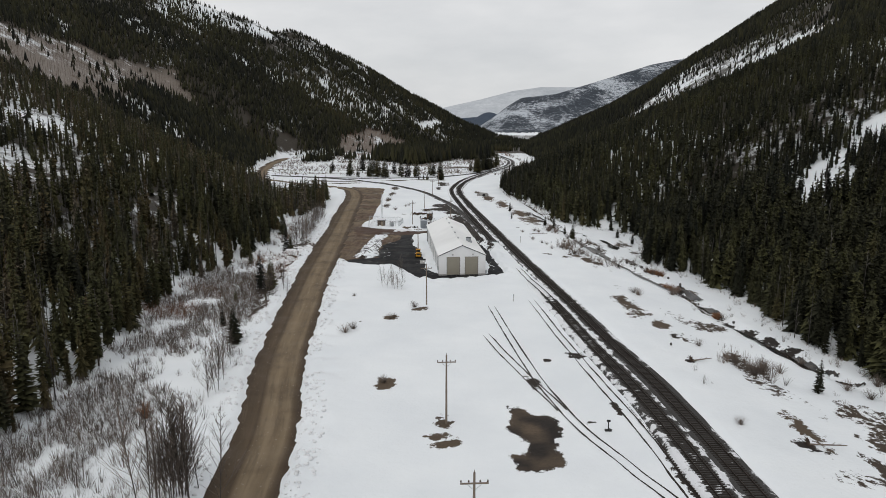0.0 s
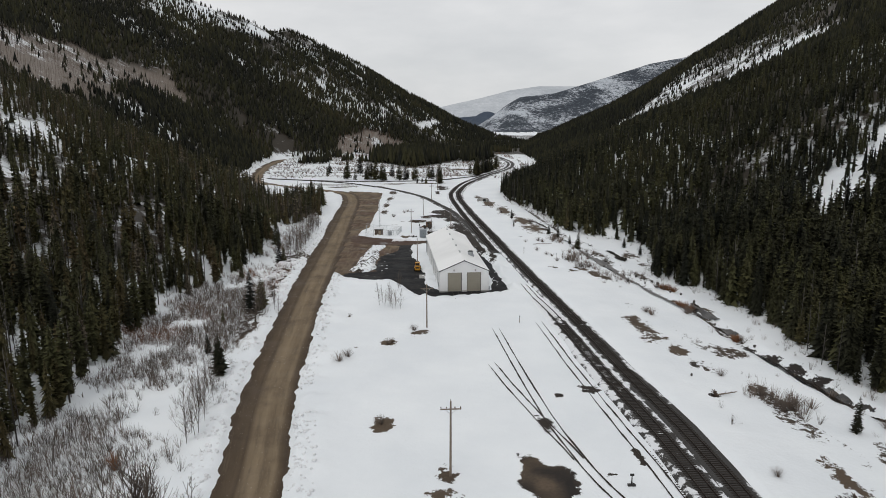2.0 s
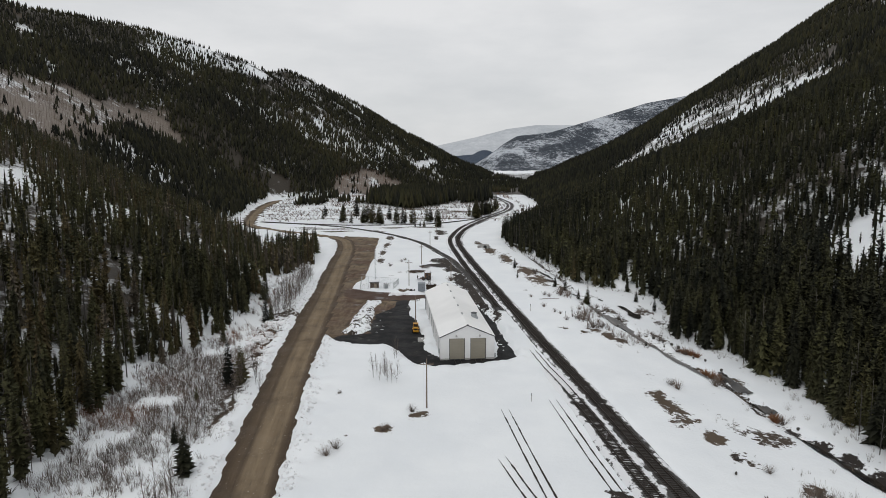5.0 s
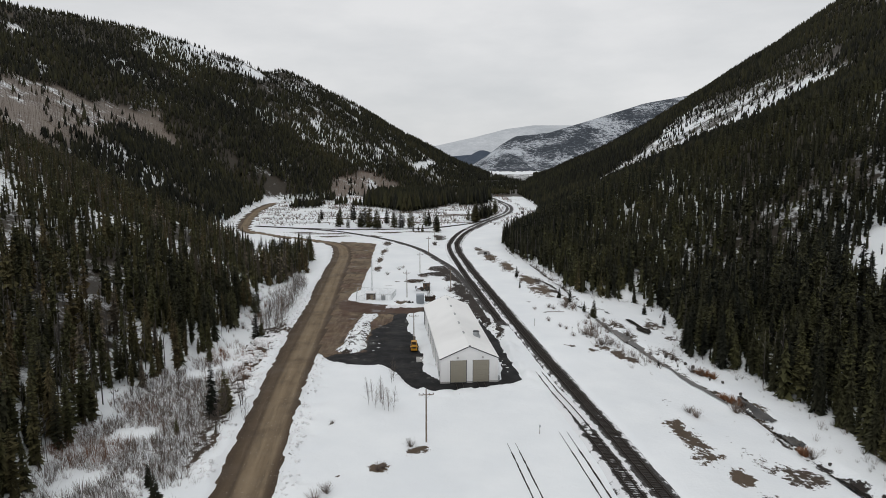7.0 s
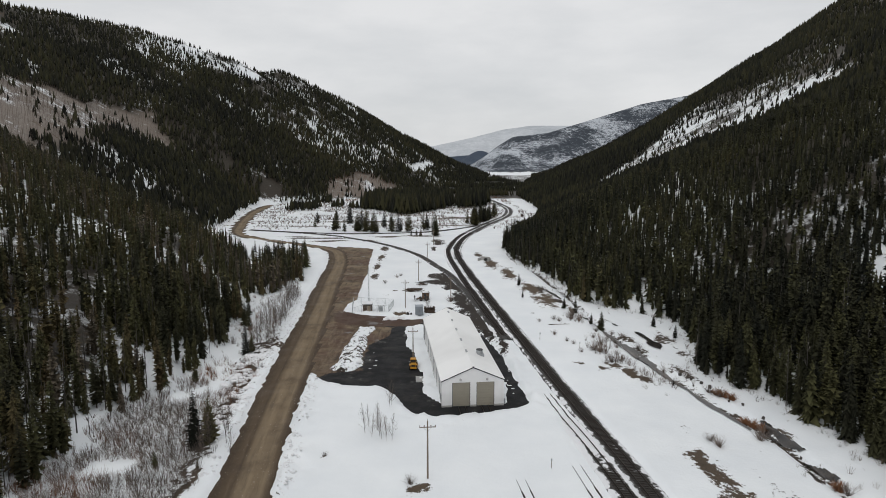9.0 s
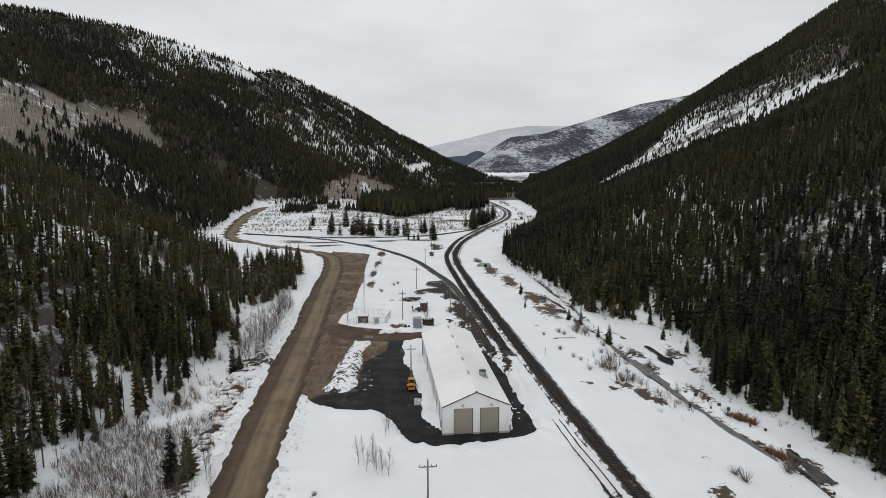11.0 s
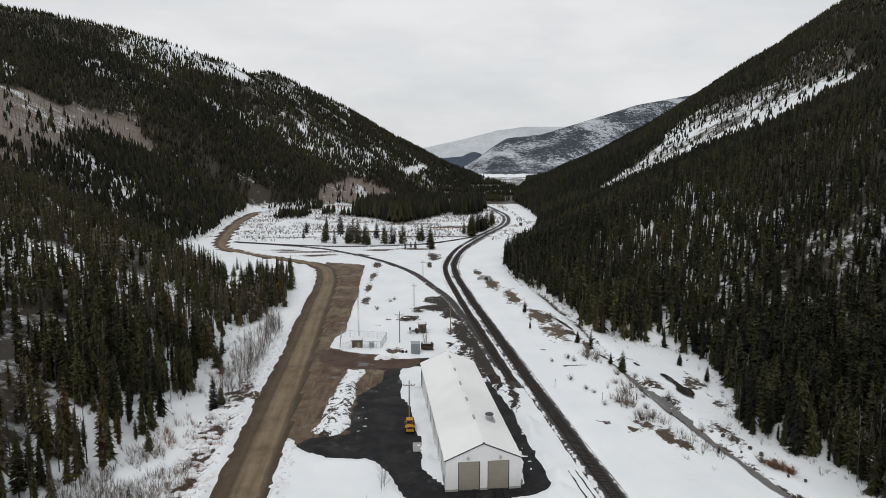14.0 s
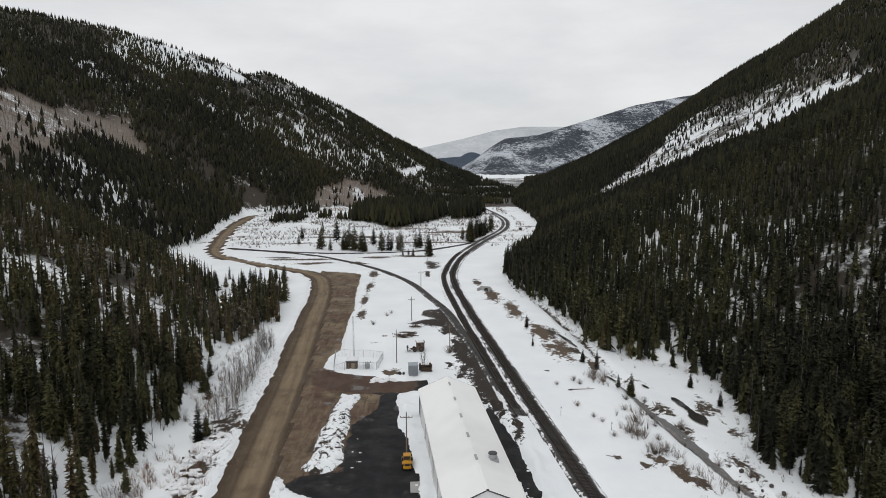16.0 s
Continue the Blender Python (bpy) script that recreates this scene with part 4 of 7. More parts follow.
def spray_template(seed, whorls, arms, bare, fat, pine):
    """A crown of unit height from many small drooping needle sprays round a dark core."""
    rng = random.Random(seed)
    V, F = [], []
    core = 0.42 * fat
    for k in range(5):
        a = 1.257 * k + seed
        V.append((core * math.cos(a), core * math.sin(a), bare + rng.uniform(0.0, 0.06)))
    V.append((0, 0, 0.97))
    F += [(k, (k + 1) % 5, 5) for k in range(5)]
    lop = rng.uniform(0, 6.28)
    for k in range(whorls):
        for j in range(arms):
            t = min(0.985, max(0.0, (k + rng.uniform(-0.1, 1.1)) / whorls))
            z = bare + (0.985 - bare) * t
            R = fat * ((1 - t) ** 0.85 if not pine else (1 - t) ** 0.5 * (0.5 + 0.5 * min(1, t * 3.0))) + 0.010
            a = 6.283 * (j + rng.uniform(-0.5, 0.5)) / arms + k * 1.1
            r = R * rng.uniform(0.55, 1.25) * (1 + 0.15 * math.cos(a - lop))
            w = ((0.34 if whorls < 20 else 0.20) * r + 0.010) * rng.uniform(0.8, 1.25)
            roll = rng.uniform(-1.0, 1.0)
            c, s = math.cos(a), math.sin(a)
            wx, wy, wz = -s * math.cos(roll) * w, c * math.cos(roll) * w, math.sin(roll) * w
            m = rng.uniform(0.10, 0.40)
            tip = rng.uniform(-0.75, -0.10) if not pine else rng.uniform(-0.35, 0.45)
            b = len(V)
            V += [(m * r * c + wx, m * r * s + wy, z + wz), (m * r * c - wx, m * r * s - wy, z - wz), (r * c, r * s, z + tip * r)]
            F.append((b, b + 1, b + 2))
    b = len(V)
    V += [(0.010, 0, 0.9), (-0.007, 0.008, 0.9), (-0.007, -0.008, 0.9), (0, 0, 1.0)]
    F += [(b, b + 1, b + 3), (b + 1, b + 2, b + 3), (b + 2, b, b + 3)]
    return np.array(V), np.array(F)


def trunk_template(z_top, r, sides=4):
    V = [(r * math.cos(2 * math.pi * k / sides), r * math.sin(2 * math.pi * k / sides), -0.03) for k in range(sides)] + [(0, 0, z_top)]
    return np.array(V), np.array([(k, (k + 1) % sides, sides) for k in range(sides)])


def stick(V, F, a, b, w0, w1, side):
    """A thin two-sided twig."""
    k = len(V)
    sx, sy = side
    V += [(a[0] - sx * w0, a[1] - sy * w0, a[2]), (a[0] + sx * w0, a[1] + sy * w0, a[2]), (b[0] + sx * w1, b[1] + sy * w1, b[2]), (b[0] - sx * w1, b[1] - sy * w1, b[2])]
    F += [(k, k + 1, k + 2), (k, k + 2, k + 3)]


def bare_template(seed, limbs, trunk_w=0.007, twig_w=0.0028, spread=0.16, start=0.25):
    """A leafless slender tree of unit height."""
    rng = random.Random(seed)
    V, F = [], []
    lean = (rng.uniform(-0.03, 0.03), rng.uniform(-0.03, 0.03))
    at = lambda z: (lean[0] * z * z, lean[1] * z * z, z)
    for s in ((1, 0), (0, 1)):
        stick(V, F, (0, 0, -0.03), at(0.5), trunk_w, trunk_w * 0.7, s)
        stick(V, F, at(0.5), at(1.0), trunk_w * 0.7, 0.0012, s)
    for k in range(limbs):
        z = start + (0.95 - start) * (k + rng.random()) / limbs
        a = rng.uniform(0, 6.28)
        r = spread * (1.1 - z) * rng.uniform(0.6, 1.2)
        p = at(z)
        q = (p[0] + r * math.cos(a), p[1] + r * math.sin(a), z + r * rng.uniform(0.7, 1.5))
        stick(V, F, p, q, twig_w, twig_w * 0.4, (-math.sin(a), math.cos(a)))
        m = [(p[i] + q[i]) / 2 for i in range(3)]
        b = a + rng.choice((-0.7, 0.7))
        stick(V, F, m, (m[0] + 0.5 * r * math.cos(b), m[1] + 0.5 * r * math.sin(b), m[2] + 0.5 * r), twig_w * 0.7, twig_w * 0.3, (-math.sin(b), math.cos(b)))
    return np.array(V), np.array(F)


def dead_template(seed):
    """A bare standing pole with short stubs."""
    return bare_template(seed, 10, 0.010, 0.005, 0.13, 0.25)


def willow_template(seed, stems, w=0.012, spread=0.55):
    """A leafless shrub of unit height, many stems from one foot."""
    rng = random.Random(seed)
    V, F = [], []
    for k in range(stems):
        a, r = rng.uniform(0, 6.28), spread * math.sqrt(rng.random())
        h = rng.uniform(0.55, 1.0) * (1 - 0.35 * r / spread)
        b = (0.18 * r * math.cos(a), 0.18 * r * math.sin(a), -0.05)
        m = (0.6 * r * math.cos(a), 0.6 * r * math.sin(a), h * 0.55)
        t = (r * math.cos(a), r * math.sin(a), h)
        s = (math.cos(a + 1.2), math.sin(a + 1.2))
        stick(V, F, b, m, w, w * 0.8, s)
        stick(V, F, m, t, w * 0.8, w * 0.3, s)
    return np.array(V), np.array(F)


def scatter(name, label, category, templates, xs, ys, hs, tints, mat, seed=1, wide=(0.85, 1.2), fine=False, tips=1.0):
    """Many plants joined into one mesh of kind stuff."""
    zs = ground_z(xs, ys, fine) - (0.0 if fine else 0.1)
    rng = np.random.default_rng(len(xs) + seed)
    turn = rng.uniform(0, 6.28, len(xs))
    pick = rng.integers(0, len(templates), len(xs))
    wd = rng.uniform(*wide, len(xs))
    VV, FF, TT, RR, base = [], [], [], [], 0
    for k, (tv, tf) in enumerate(templates):
        i = np.where(pick == k)[0]
        if not len(i):
            continue
        c, s = np.cos(turn[i])[:, None], np.sin(turn[i])[:, None]
        h = hs[i][:, None]
        w = h * wd[i][:, None]
        X = xs[i][:, None] + (c * tv[None, :, 0] - s * tv[None, :, 1]) * w
        Y = ys[i][:, None] + (s * tv[None, :, 0] + c * tv[None, :, 1]) * w
        Z = zs[i][:, None] + tv[None, :, 2] * h
        VV.append(np.stack([X, Y, Z], -1).reshape(-1, 3))
        FF.append((tf[None] + (np.arange(len(i)) * len(tv))[:, None, None]).reshape(-1, 3) + base)
        TT.append(np.repeat(tints[i], len(tv)))
        # 0 inside the crown to 1 at the tips; drives its painted light.
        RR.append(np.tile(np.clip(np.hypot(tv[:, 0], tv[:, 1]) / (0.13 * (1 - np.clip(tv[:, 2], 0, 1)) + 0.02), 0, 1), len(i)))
        base += len(i) * len(tv)
    me = mesh(name, np.concatenate(VV), np.concatenate(FF), mat)
    attribute(me, "tint", np.concatenate(TT))
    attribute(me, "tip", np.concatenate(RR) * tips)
    return tagged(new(name, me), label, category, kind="stuff")


def spots(x0, x1, y0, y1, cell, seed):
    """Jittered lattice of possible places."""
    rng = np.random.default_rng(seed)
    X, Y = np.meshgrid(np.arange(x0, x1, cell), np.arange(y0, y1, cell))
    x = X.ravel() + rng.uniform(-0.48, 0.48, X.size) * cell
    y = Y.ravel() + rng.uniform(-0.48, 0.48, X.size) * cell
    return x, y, rng


GROVES = [[(-82, 748), (-60, 728), (-32, 674), (-10, 704), (13, 766), (20, 800), (16, 870), (-30, 900), (-70, 860)], [(23, 762), (50, 765), (66, 850), (62, 885), (24, 865)], [(30, 584), (38, 590), (44, 602), (50, 640), (41, 626)], [(-155, 720), (-128, 735), (-124, 775), (-152, 765)], [(-145, 838), (-128, 838), (-128, 862), (-145, 862)], [(-116, 772), (-104, 770), (-102, 790), (-114, 790)], [(-92, 748), (-80, 748), (-80, 762), (-92, 762)]]

KNOLL = [(-78, 300), (-66, 312), (-62.5, 322), (-63, 345), (-68, 378), (-76, 386), (-84, 350), (-100, 335)]


CLOSED_STAND = [(-130, 243), (-208, 350), (-278, 500), (-225, 440), (-186, 390), (-140, 330)]


def wooded(x, y, rng):
    """Which of the places carry a conifer."""
    h, tl, tr = hills(x, y)
    open_r, asp = clearing(x, y, tl, tr)
    left, right = tl > 0.003, tr > -0.004
    dens = np.where(left, 0.50 + 0.44 * sstep(330, 480, y) + 0.10 * sstep(190, 140, y) + 1.4 * fractal(x, y, 19, 3, 61), 0) + np.where(right, 1.25 + 0.82 * fractal(x, y, 26, 3, 62), 0)
    dens = dens + np.where(left, 0.25 * sstep(500, 700, y) - 0.42 * sstep(1000, 1250, y), 0)
    floor_wood = (~left) & (~right) & (((y > 980) & (fractal(x, y, 60, 3, 64) > 0.05)))
    dens = np.where(floor_wood, 0.7, dens)
    for g in GROVES + [KNOLL]:
        dens = np.where((poly_sdf(x, y, g) + 5 * fractal(x, y, 12, 3, 69) < 0), 0.95, dens)
    dens = np.where(left & (tl < 0.07) & (y > 505) & (y < 900), np.maximum(dens, 1.0), dens)
    dens = np.where(right & (tr < 0.045), np.maximum(dens, 1.15), dens)
    dens = np.where(left & (tl < 0.06) & (y < 300), np.maximum(dens, 0.80 + 0.7 * fractal(x, y, 14, 2, 58)), dens)
    dens = dens * (1 - 0.95 * np.clip(open_r, 0, 1)) * (1 - 0.95 * np.clip(asp, 0, 1))
    dens = np.where(poly_sdf(x, y, CLOSED_STAND) + 10 * fractal(x, y, 25, 2, 49) < 0, np.maximum(dens, 1.0), dens)
    dens = dens * (1 - 0.34 * sstep(6, -6, poly_sdf(x, y, THIN_STAND) + 16 * fractal(x, y, 20, 3, 50)))
    upper = sstep(0.35, 0.7, np.maximum(tl, tr))
    streak = fractal(x * 0.5 + 0.2 * y, y * 0.35 - 0.1 * x, 16, 3, 63)
    slit = fractal(x * 0.35, y, 8, 3, 65)
    dens = dens * (1 - upper * np.where(right, 0.4, 0.12) * sstep(0.0, 0.35, streak)) * (1 - 0.40 * snowfields(x, y))
    dens = dens * (1 - np.where(right, 0.32 * sstep(170, 240, y), 0.7 - 0.4 * sstep(420, 600, y)) * sstep(0.22, 0.42, slit) * sstep(0.03, 0.07, np.maximum(tl, tr)))
    dens = dens * (1 - side_glade(tl, tr, y) * 0.5 * sstep(-0.06, 0.14, fractal(x * 0.4, y, 6, 3, 60) + 0.35 * fractal(x, y, 40, 2, 59)))
    d_road, _ = seg_dist(x, y, ROAD[::3])
    d_rail, _ = seg_dist(x, y, MAIN_R[::3])
    dens = np.where((d_road < np.where(y > 480, 11, 9)) | (d_rail < 9), 0, dens)
    dens = np.where((y > 425) & (y < 505) & (d_road < 46) & (x > -170), 0.12 * dens, dens)
    keep = (rng.uniform(0, 1, len(x)) < dens) & (np.maximum(tl, tr) < 1.10) & (y < 2120)
    return keep, tl, tr, asp


def crown_mesh(seed, whorls=24, arms=8, slim=1.0, bare=0.08):
    """A near conifer's crown of unit height: drooping fronds in whorls."""
    rng = random.Random(seed)
    V, F = [], []
    for k in range(whorls):
        t = (k + 0.5) / whorls
        z = bare + (0.99 - bare) * t
        R = 0.175 * slim * (1 - t) ** 0.72 * (0.85 + 0.15 * min(1, t * 6)) + 0.010
        n = arms if t < 0.75 else 6
        for j in range(n):
            a = 2 * math.pi * (j + rng.random() * 0.8) / n + k * 0.9
            r = R * rng.uniform(0.6, 1.18)
            zz = z + rng.uniform(-0.025, 0.025)
            w = r * rng.uniform(0.18, 0.30)
            c, s = math.cos(a), math.sin(a)
            b = len(V)
            V += [(0, 0, zz + r * 0.10), (0.5 * r * c - w * s, 0.5 * r * s + w * c, zz - r * 0.14), (0.5 * r * c + w * s, 0.5 * r * s - w * c, zz - r * 0.14), (0.55 * r * c, 0.55 * r * s, zz + r * 0.02), (r * c, r * s, zz - r * rng.uniform(-0.12, 0.25))]
            F += [(b, b + 1, b + 3), (b, b + 3, b + 2), (b + 1, b + 4, b + 3), (b + 3, b + 4, b + 2)]
    me = mesh("crown", np.array(V), np.array(F), MAT_CONIFER)
    attribute(me, "tint", np.full(len(V), (seed * 0.618) % 0.8))
    V = np.array(V)
    # Same measure as in scatter: outer fronds get the painted light.
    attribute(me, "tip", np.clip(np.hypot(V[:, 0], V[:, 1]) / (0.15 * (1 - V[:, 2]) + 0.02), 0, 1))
    return me


def trunk_mesh(name, top, r, mat):
    bm = bmesh.new()
    tube(bm, (0, 0, -0.03), (0, 0, top), r, r * 0.15, 7)
    me = bpy.data.meshes.new(name)
    bm.to_mesh(me)
    bm.free()
    me.materials.append(mat)
    return me


CROWNS = [crown_mesh(k, 32 + k % 5, 8, (0.66, 0.78, 0.95)[k % 3], (0.02, 0.10, 0.05)[k % 3]) for k in range(9)]
CONIFER_TRUNK = trunk_mesh("trunk", 0.92, 0.012, MAT_BARK)


def conifer(x, y, h, seed, label, group="", wide=1.0):
    t = thing("conifer_tree", x, y, label, "conifer tree", group, turn=(seed * 77) % 360)
    t.location.z -= 0.08
    for name, me in (("trunk", CONIFER_TRUNK), ("crown", CROWNS[seed % len(CROWNS)])):
        ob = shared_part(name, me, t)
        w = h * wide * (0.9 + 0.05 * (seed % 5))
        ob.scale = (w, w, h)
    return t


def forest():
    kinds = ((0.02, 0.175, False), (0.08, 0.140, True), (0.03, 0.155, False), (0.13, 0.125, True), (0.05, 0.140, True))
    front = [spray_template(k, 24, 9, *kinds[k % 5]) for k in range(15)]
    near = [spray_template(k, 14, 7, *kinds[k % 5]) for k in range(15)]
    mid = [spray_template(60 + k, 9, 5, kinds[k % 5][0], kinds[k % 5][1] * 1.05, kinds[k % 5][2]) for k in range(10)]
    back = [spray_template(30 + k, 6, 4, kinds[k % 5][0] * 0.7, kinds[k % 5][1] * 1.15, kinds[k % 5][2]) for k in range(10)]
    far = [conifer_template(20 + k, 2, 3, 0.85 + 0.12 * k, 0.02) for k in range(6)]
    farthest = [conifer_template(50 + k, 1, 3, 0.80 + 0.12 * k, 0.02) for k in range(6)]
    dead = [dead_template(40 + k) for k in range(4)]
    for side, x0, x1 in (("l", -640, 170), ("r", 38, 700)):
        x, y, rng = spots(x0, x1, 30, 560, 2.35 if side == "l" else 2.25, 3 if side == "l" else 4)
        keep, tl, tr, asp = wooded(x, y, rng)
        keep &= ((tl > 0.003) | (poly_sdf(x, y, KNOLL) < 4)) if side == "l" else (tr > -0.004)
        d = np.hypot(x, y - 60)
        keep &= (d < 430) & (np.abs(x) < 60 + 0.78 * (y + 10)) & (y > 45)
        keep &= (d < 230) | (rng.uniform(0, 1, len(x)) < 0.86)
        x, y, tl, tr, d = x[keep], y[keep], tl[keep], tr[keep], d[keep]
        n = len(x)
        hs = rng.uniform(0.5, 1.1, n) * (14.0 if side == "l" else 13.5)
        hs = hs * np.where(rng.uniform(0, 1, n) < 0.2, 0.55, 1) * (1 - 0.32 * sstep(0.03, 0.22, np.maximum(tl, tr)))
        stand = fractal(x, y, 40, 2, 66)
        t = np.clip(rng.uniform(0.22, 0.92, n) + 0.24 * stand, 0, 0.90) if side == "l" else np.clip(rng.uniform(0, 0.60, n) + 0.26 * fractal(x, y, 50, 2, 67), 0, 0.84)
        isdead = rng.uniform(0, 1, n) < (0.15 + 0.18 * sstep(-0.2, 0.5, stand) if side == "l" else 0.06)
        # the trees along the forest's edge stand as things of their own
        edge = (~isdead) & (y < (190 if side == "l" else 235)) & (np.maximum(tl, tr) < (0.075 if side == "l" else 0.05))
        order = np.where(edge)[0]
        order = order[rng.permutation(len(order))][:88 if side == "l" else 72]
        for k in order:
            conifer(x[k], y[k], hs[k], int(k), "tall dark conifer at the edge of the forest", "forest edge conifers")
        solo = np.zeros(n, bool)
        solo[order] = True
        live = ~isdead & ~solo
        rim = (d < 125) | ((d < 215) & (np.maximum(tl, tr) < 0.05))
        rows = ((front, rim), (near, ~rim & (d < 210)), (mid, ~rim & (d >= 210) & (d < 310)), (back, d >= 310))
        for (kind, where), (name, label) in zip(rows, (("front_forest", "tall conifers on the lower snowy slope"), ("conifer_forest", "dense dark conifers on the snowy slope"), ("middle_forest", "dense dark conifers behind the forest edge"), ("upper_forest", "dense dark conifers higher on the slope"))):
            i = live & where
            if not i.any():
                continue
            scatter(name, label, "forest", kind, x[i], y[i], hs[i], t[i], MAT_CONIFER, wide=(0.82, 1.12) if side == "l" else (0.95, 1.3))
        scatter("dead_conifers", "grey dead standing conifers among the forest", "dead trees", dead, x[isdead], y[isdead], hs[isdead], rng.uniform(0.93, 1, isdead.sum()), MAT_CONIFER)
        close = live & (d < 270)
        scatter("forest_trunks", "brown trunks of the slope forest", "tree trunks", [trunk_template(0.75, 0.010)], x[close], y[close], hs[close], np.full(close.sum(), 0.9), MAT_BARK)
        x, y, rng = spots(x0, x1, 250, 2120, 3.6, 13 if side == "l" else 14)
        keep, tl, tr, asp = wooded(x, y, rng)
        keep &= (tr <= 0.003) if side == "l" else (tr > 0.003)
        d = np.hypot(x, y - 60)
        keep &= (d >= 430) & (np.abs(x) < 60 + 0.78 * (y + 10))
        keep &= (rng.uniform(0, 1, len(x)) < np.interp(y, [300, 900, 1500, 2100], [1.0, 0.95, 0.72, 0.55]))
        x, y = x[keep], y[keep]
        n = len(x)
        hs = rng.uniform(0.5, 1.0, n) * np.interp(y, [400, 1500], [11.0, 14.0])
        hs = hs * (1 - 0.3 * sstep(0.7, 0.95, np.maximum(tl, tr)[keep])) * (1 - 0.4 * np.clip(clearing(x, y, tl[keep], tr[keep])[0], 0, 1))
        for g in GROVES[:2]:
            hs = np.where(poly_sdf(x, y, g) < 0, rng.uniform(12, 21, n), hs)
        tint = np.clip(rng.uniform(0, 0.62, n) + 0.3 * fractal(x, y, 90, 2, 68), 0, 0.86)
        back_row = np.hypot(x, y) > 720
        for kind, i in ((far, ~back_row), (farthest, back_row)):
            scatter("far_forest", "dark conifers covering the mountainside", "forest", kind, x[i], y[i], hs[i], tint[i], MAT_CONIFER, tips=0.15)


forest()


# ---- shed ----
MAT_LAMP = simple("grey_lamp_housing", (0.42, 0.42, 0.41), 0.4, 0.1, 6.0)
MAT_GALV = simple("galvanised_steel", (0.42, 0.44, 0.45), 0.4, 0.15, 3.0, metal=0.6)
MAT_SKYLIGHT = simple("weathered_ridge_vent", (0.36, 0.375, 0.38), 0.5, 0.15, 2.0)
MAT_CONCRETE = simple("pale_concrete", (0.38, 0.375, 0.36), 0.85, 0.15, 1.6, bump=0.01)
MAT_DARKGLASS = simple("dark_window_glass", (0.03, 0.033, 0.037), 0.12, 0.1, 2.0, spec=0.5)


def build_shed():
    W, L, E, T = SHED_W / 2, SHED_LEN, SHED_EAVE, SHED_TOP
    shed = new("shed")
    shed.matrix_world = pose(SHED_X, SHED_Y, -0.3, 0, 0, math.degrees(SHED_TURN))
    tagged(shed, "long white metal engine shed with gable roof", "building")
    E, T, th = E + 0.3, T + 0.3, 0.18
    door_w, door_h = 1.88, 5.15 + 0.3
    c1, c2 = -2.62, 2.72
    # front wall with two real openings
    bm = boxes((-W, 0, -0.3, c1 - door_w, th, E), (c1 + door_w, 0, -0.3, c2 - door_w, th, E), (c2 + door_w, 0, -0.3, W, th, E), (c1 - door_w, 0, door_h, c1 + door_w, th, E), (c2 - door_w, 0, door_h, c2 + door_w, th, E))
    v = [bm.verts.new(p) for p in ((-W, 0, E), (W, 0, E), (0, 0, T), (-W, th, E), (W, th, E), (0, th, T))]
    for f in ((0, 1, 2), (3, 5, 4), (0, 2, 5, 3), (1, 4, 5, 2)):
        bm.faces.new([v[k] for k in f])
    part("gable_wall", bm, MAT_WALL, shed, "white ribbed steel gable wall")
    bm = boxes((-W, L - th, -0.3, W, L, E))
    v = [bm.verts.new(p) for p in ((-W, L - th, E), (W, L - th, E), (0, L - th, T), (-W, L, E), (W, L, E), (0, L, T))]
    for f in ((0, 1, 2), (3, 5, 4), (0, 2, 5, 3), (1, 4, 5, 2)):
        bm.faces.new([v[k] for k in f])
    part("gable_wall", bm, MAT_WALL, shed)
    part("side_wall", boxes((-W, th, -0.3, -W + th, L - th, E - 0.05)), MAT_WALL, shed)
    part("side_wall", boxes((W - th, th, -0.3, W, L - th, E - 0.05)), MAT_WALL, shed)
    # standing ribs on the long walls
    for s in (-1, 1):
        bm = bmesh.new()
        for k in range(60):
            y = 0.5 + k * (L - 1) / 59
            box(bm, s * W - 0.02, y - 0.04, -0.2, s * W + 0.02, y + 0.04, E - 0.1)
        part("wall_ribs", bm, MAT_WALL, shed)["kind"] = "stuff"
    # roof slopes with overhang
    over, drop = 0.22, (T - E) / W
    for s in (-1, 1):
        bm = bmesh.new()
        x1 = s * (W + over)
        z1 = E - drop * over
        pts = [(0, -0.12, T + 0.02), (x1, -0.12, z1 + 0.02), (x1, L + 0.12, z1 + 0.02), (0, L + 0.12, T + 0.02)]
        top = [bm.verts.new((a, b, c + 0.13)) for a, b, c in pts]
        low = [bm.verts.new(p) for p in pts]
        bm.faces.new(top)
        bm.faces.new(low[::-1])
        for k in range(4):
            bm.faces.new((top[k], low[k], low[(k + 1) % 4], top[(k + 1) % 4]))
        bmesh.ops.recalc_face_normals(bm, faces=bm.faces[:])
        part("roof_slope", bm, MAT_ROOF, shed, "white steel roof sheet")
        # rake trim on the front gable
        for y in (-0.17, L + 0.13):
            bm = bmesh.new()
            q = [(0, y, T + 0.17), (x1, y, z1 + 0.17), (x1, y, z1 - 0.06), (0, y, T - 0.06)]
            a = [bm.verts.new(p) for p in q]
            b = [bm.verts.new((p[0], p[1] + 0.04, p[2])) for p in q]
            bm.faces.new(a)
            bm.faces.new(b[::-1])
            for k in range(4):
                bm.faces.new((a[k], b[k], b[(k + 1) % 4], a[(k + 1) % 4]))
            bmesh.ops.recalc_face_normals(bm, faces=bm.faces[:])
            part("rake_trim", bm, MAT_TRIM, shed, "dark grey rake trim")
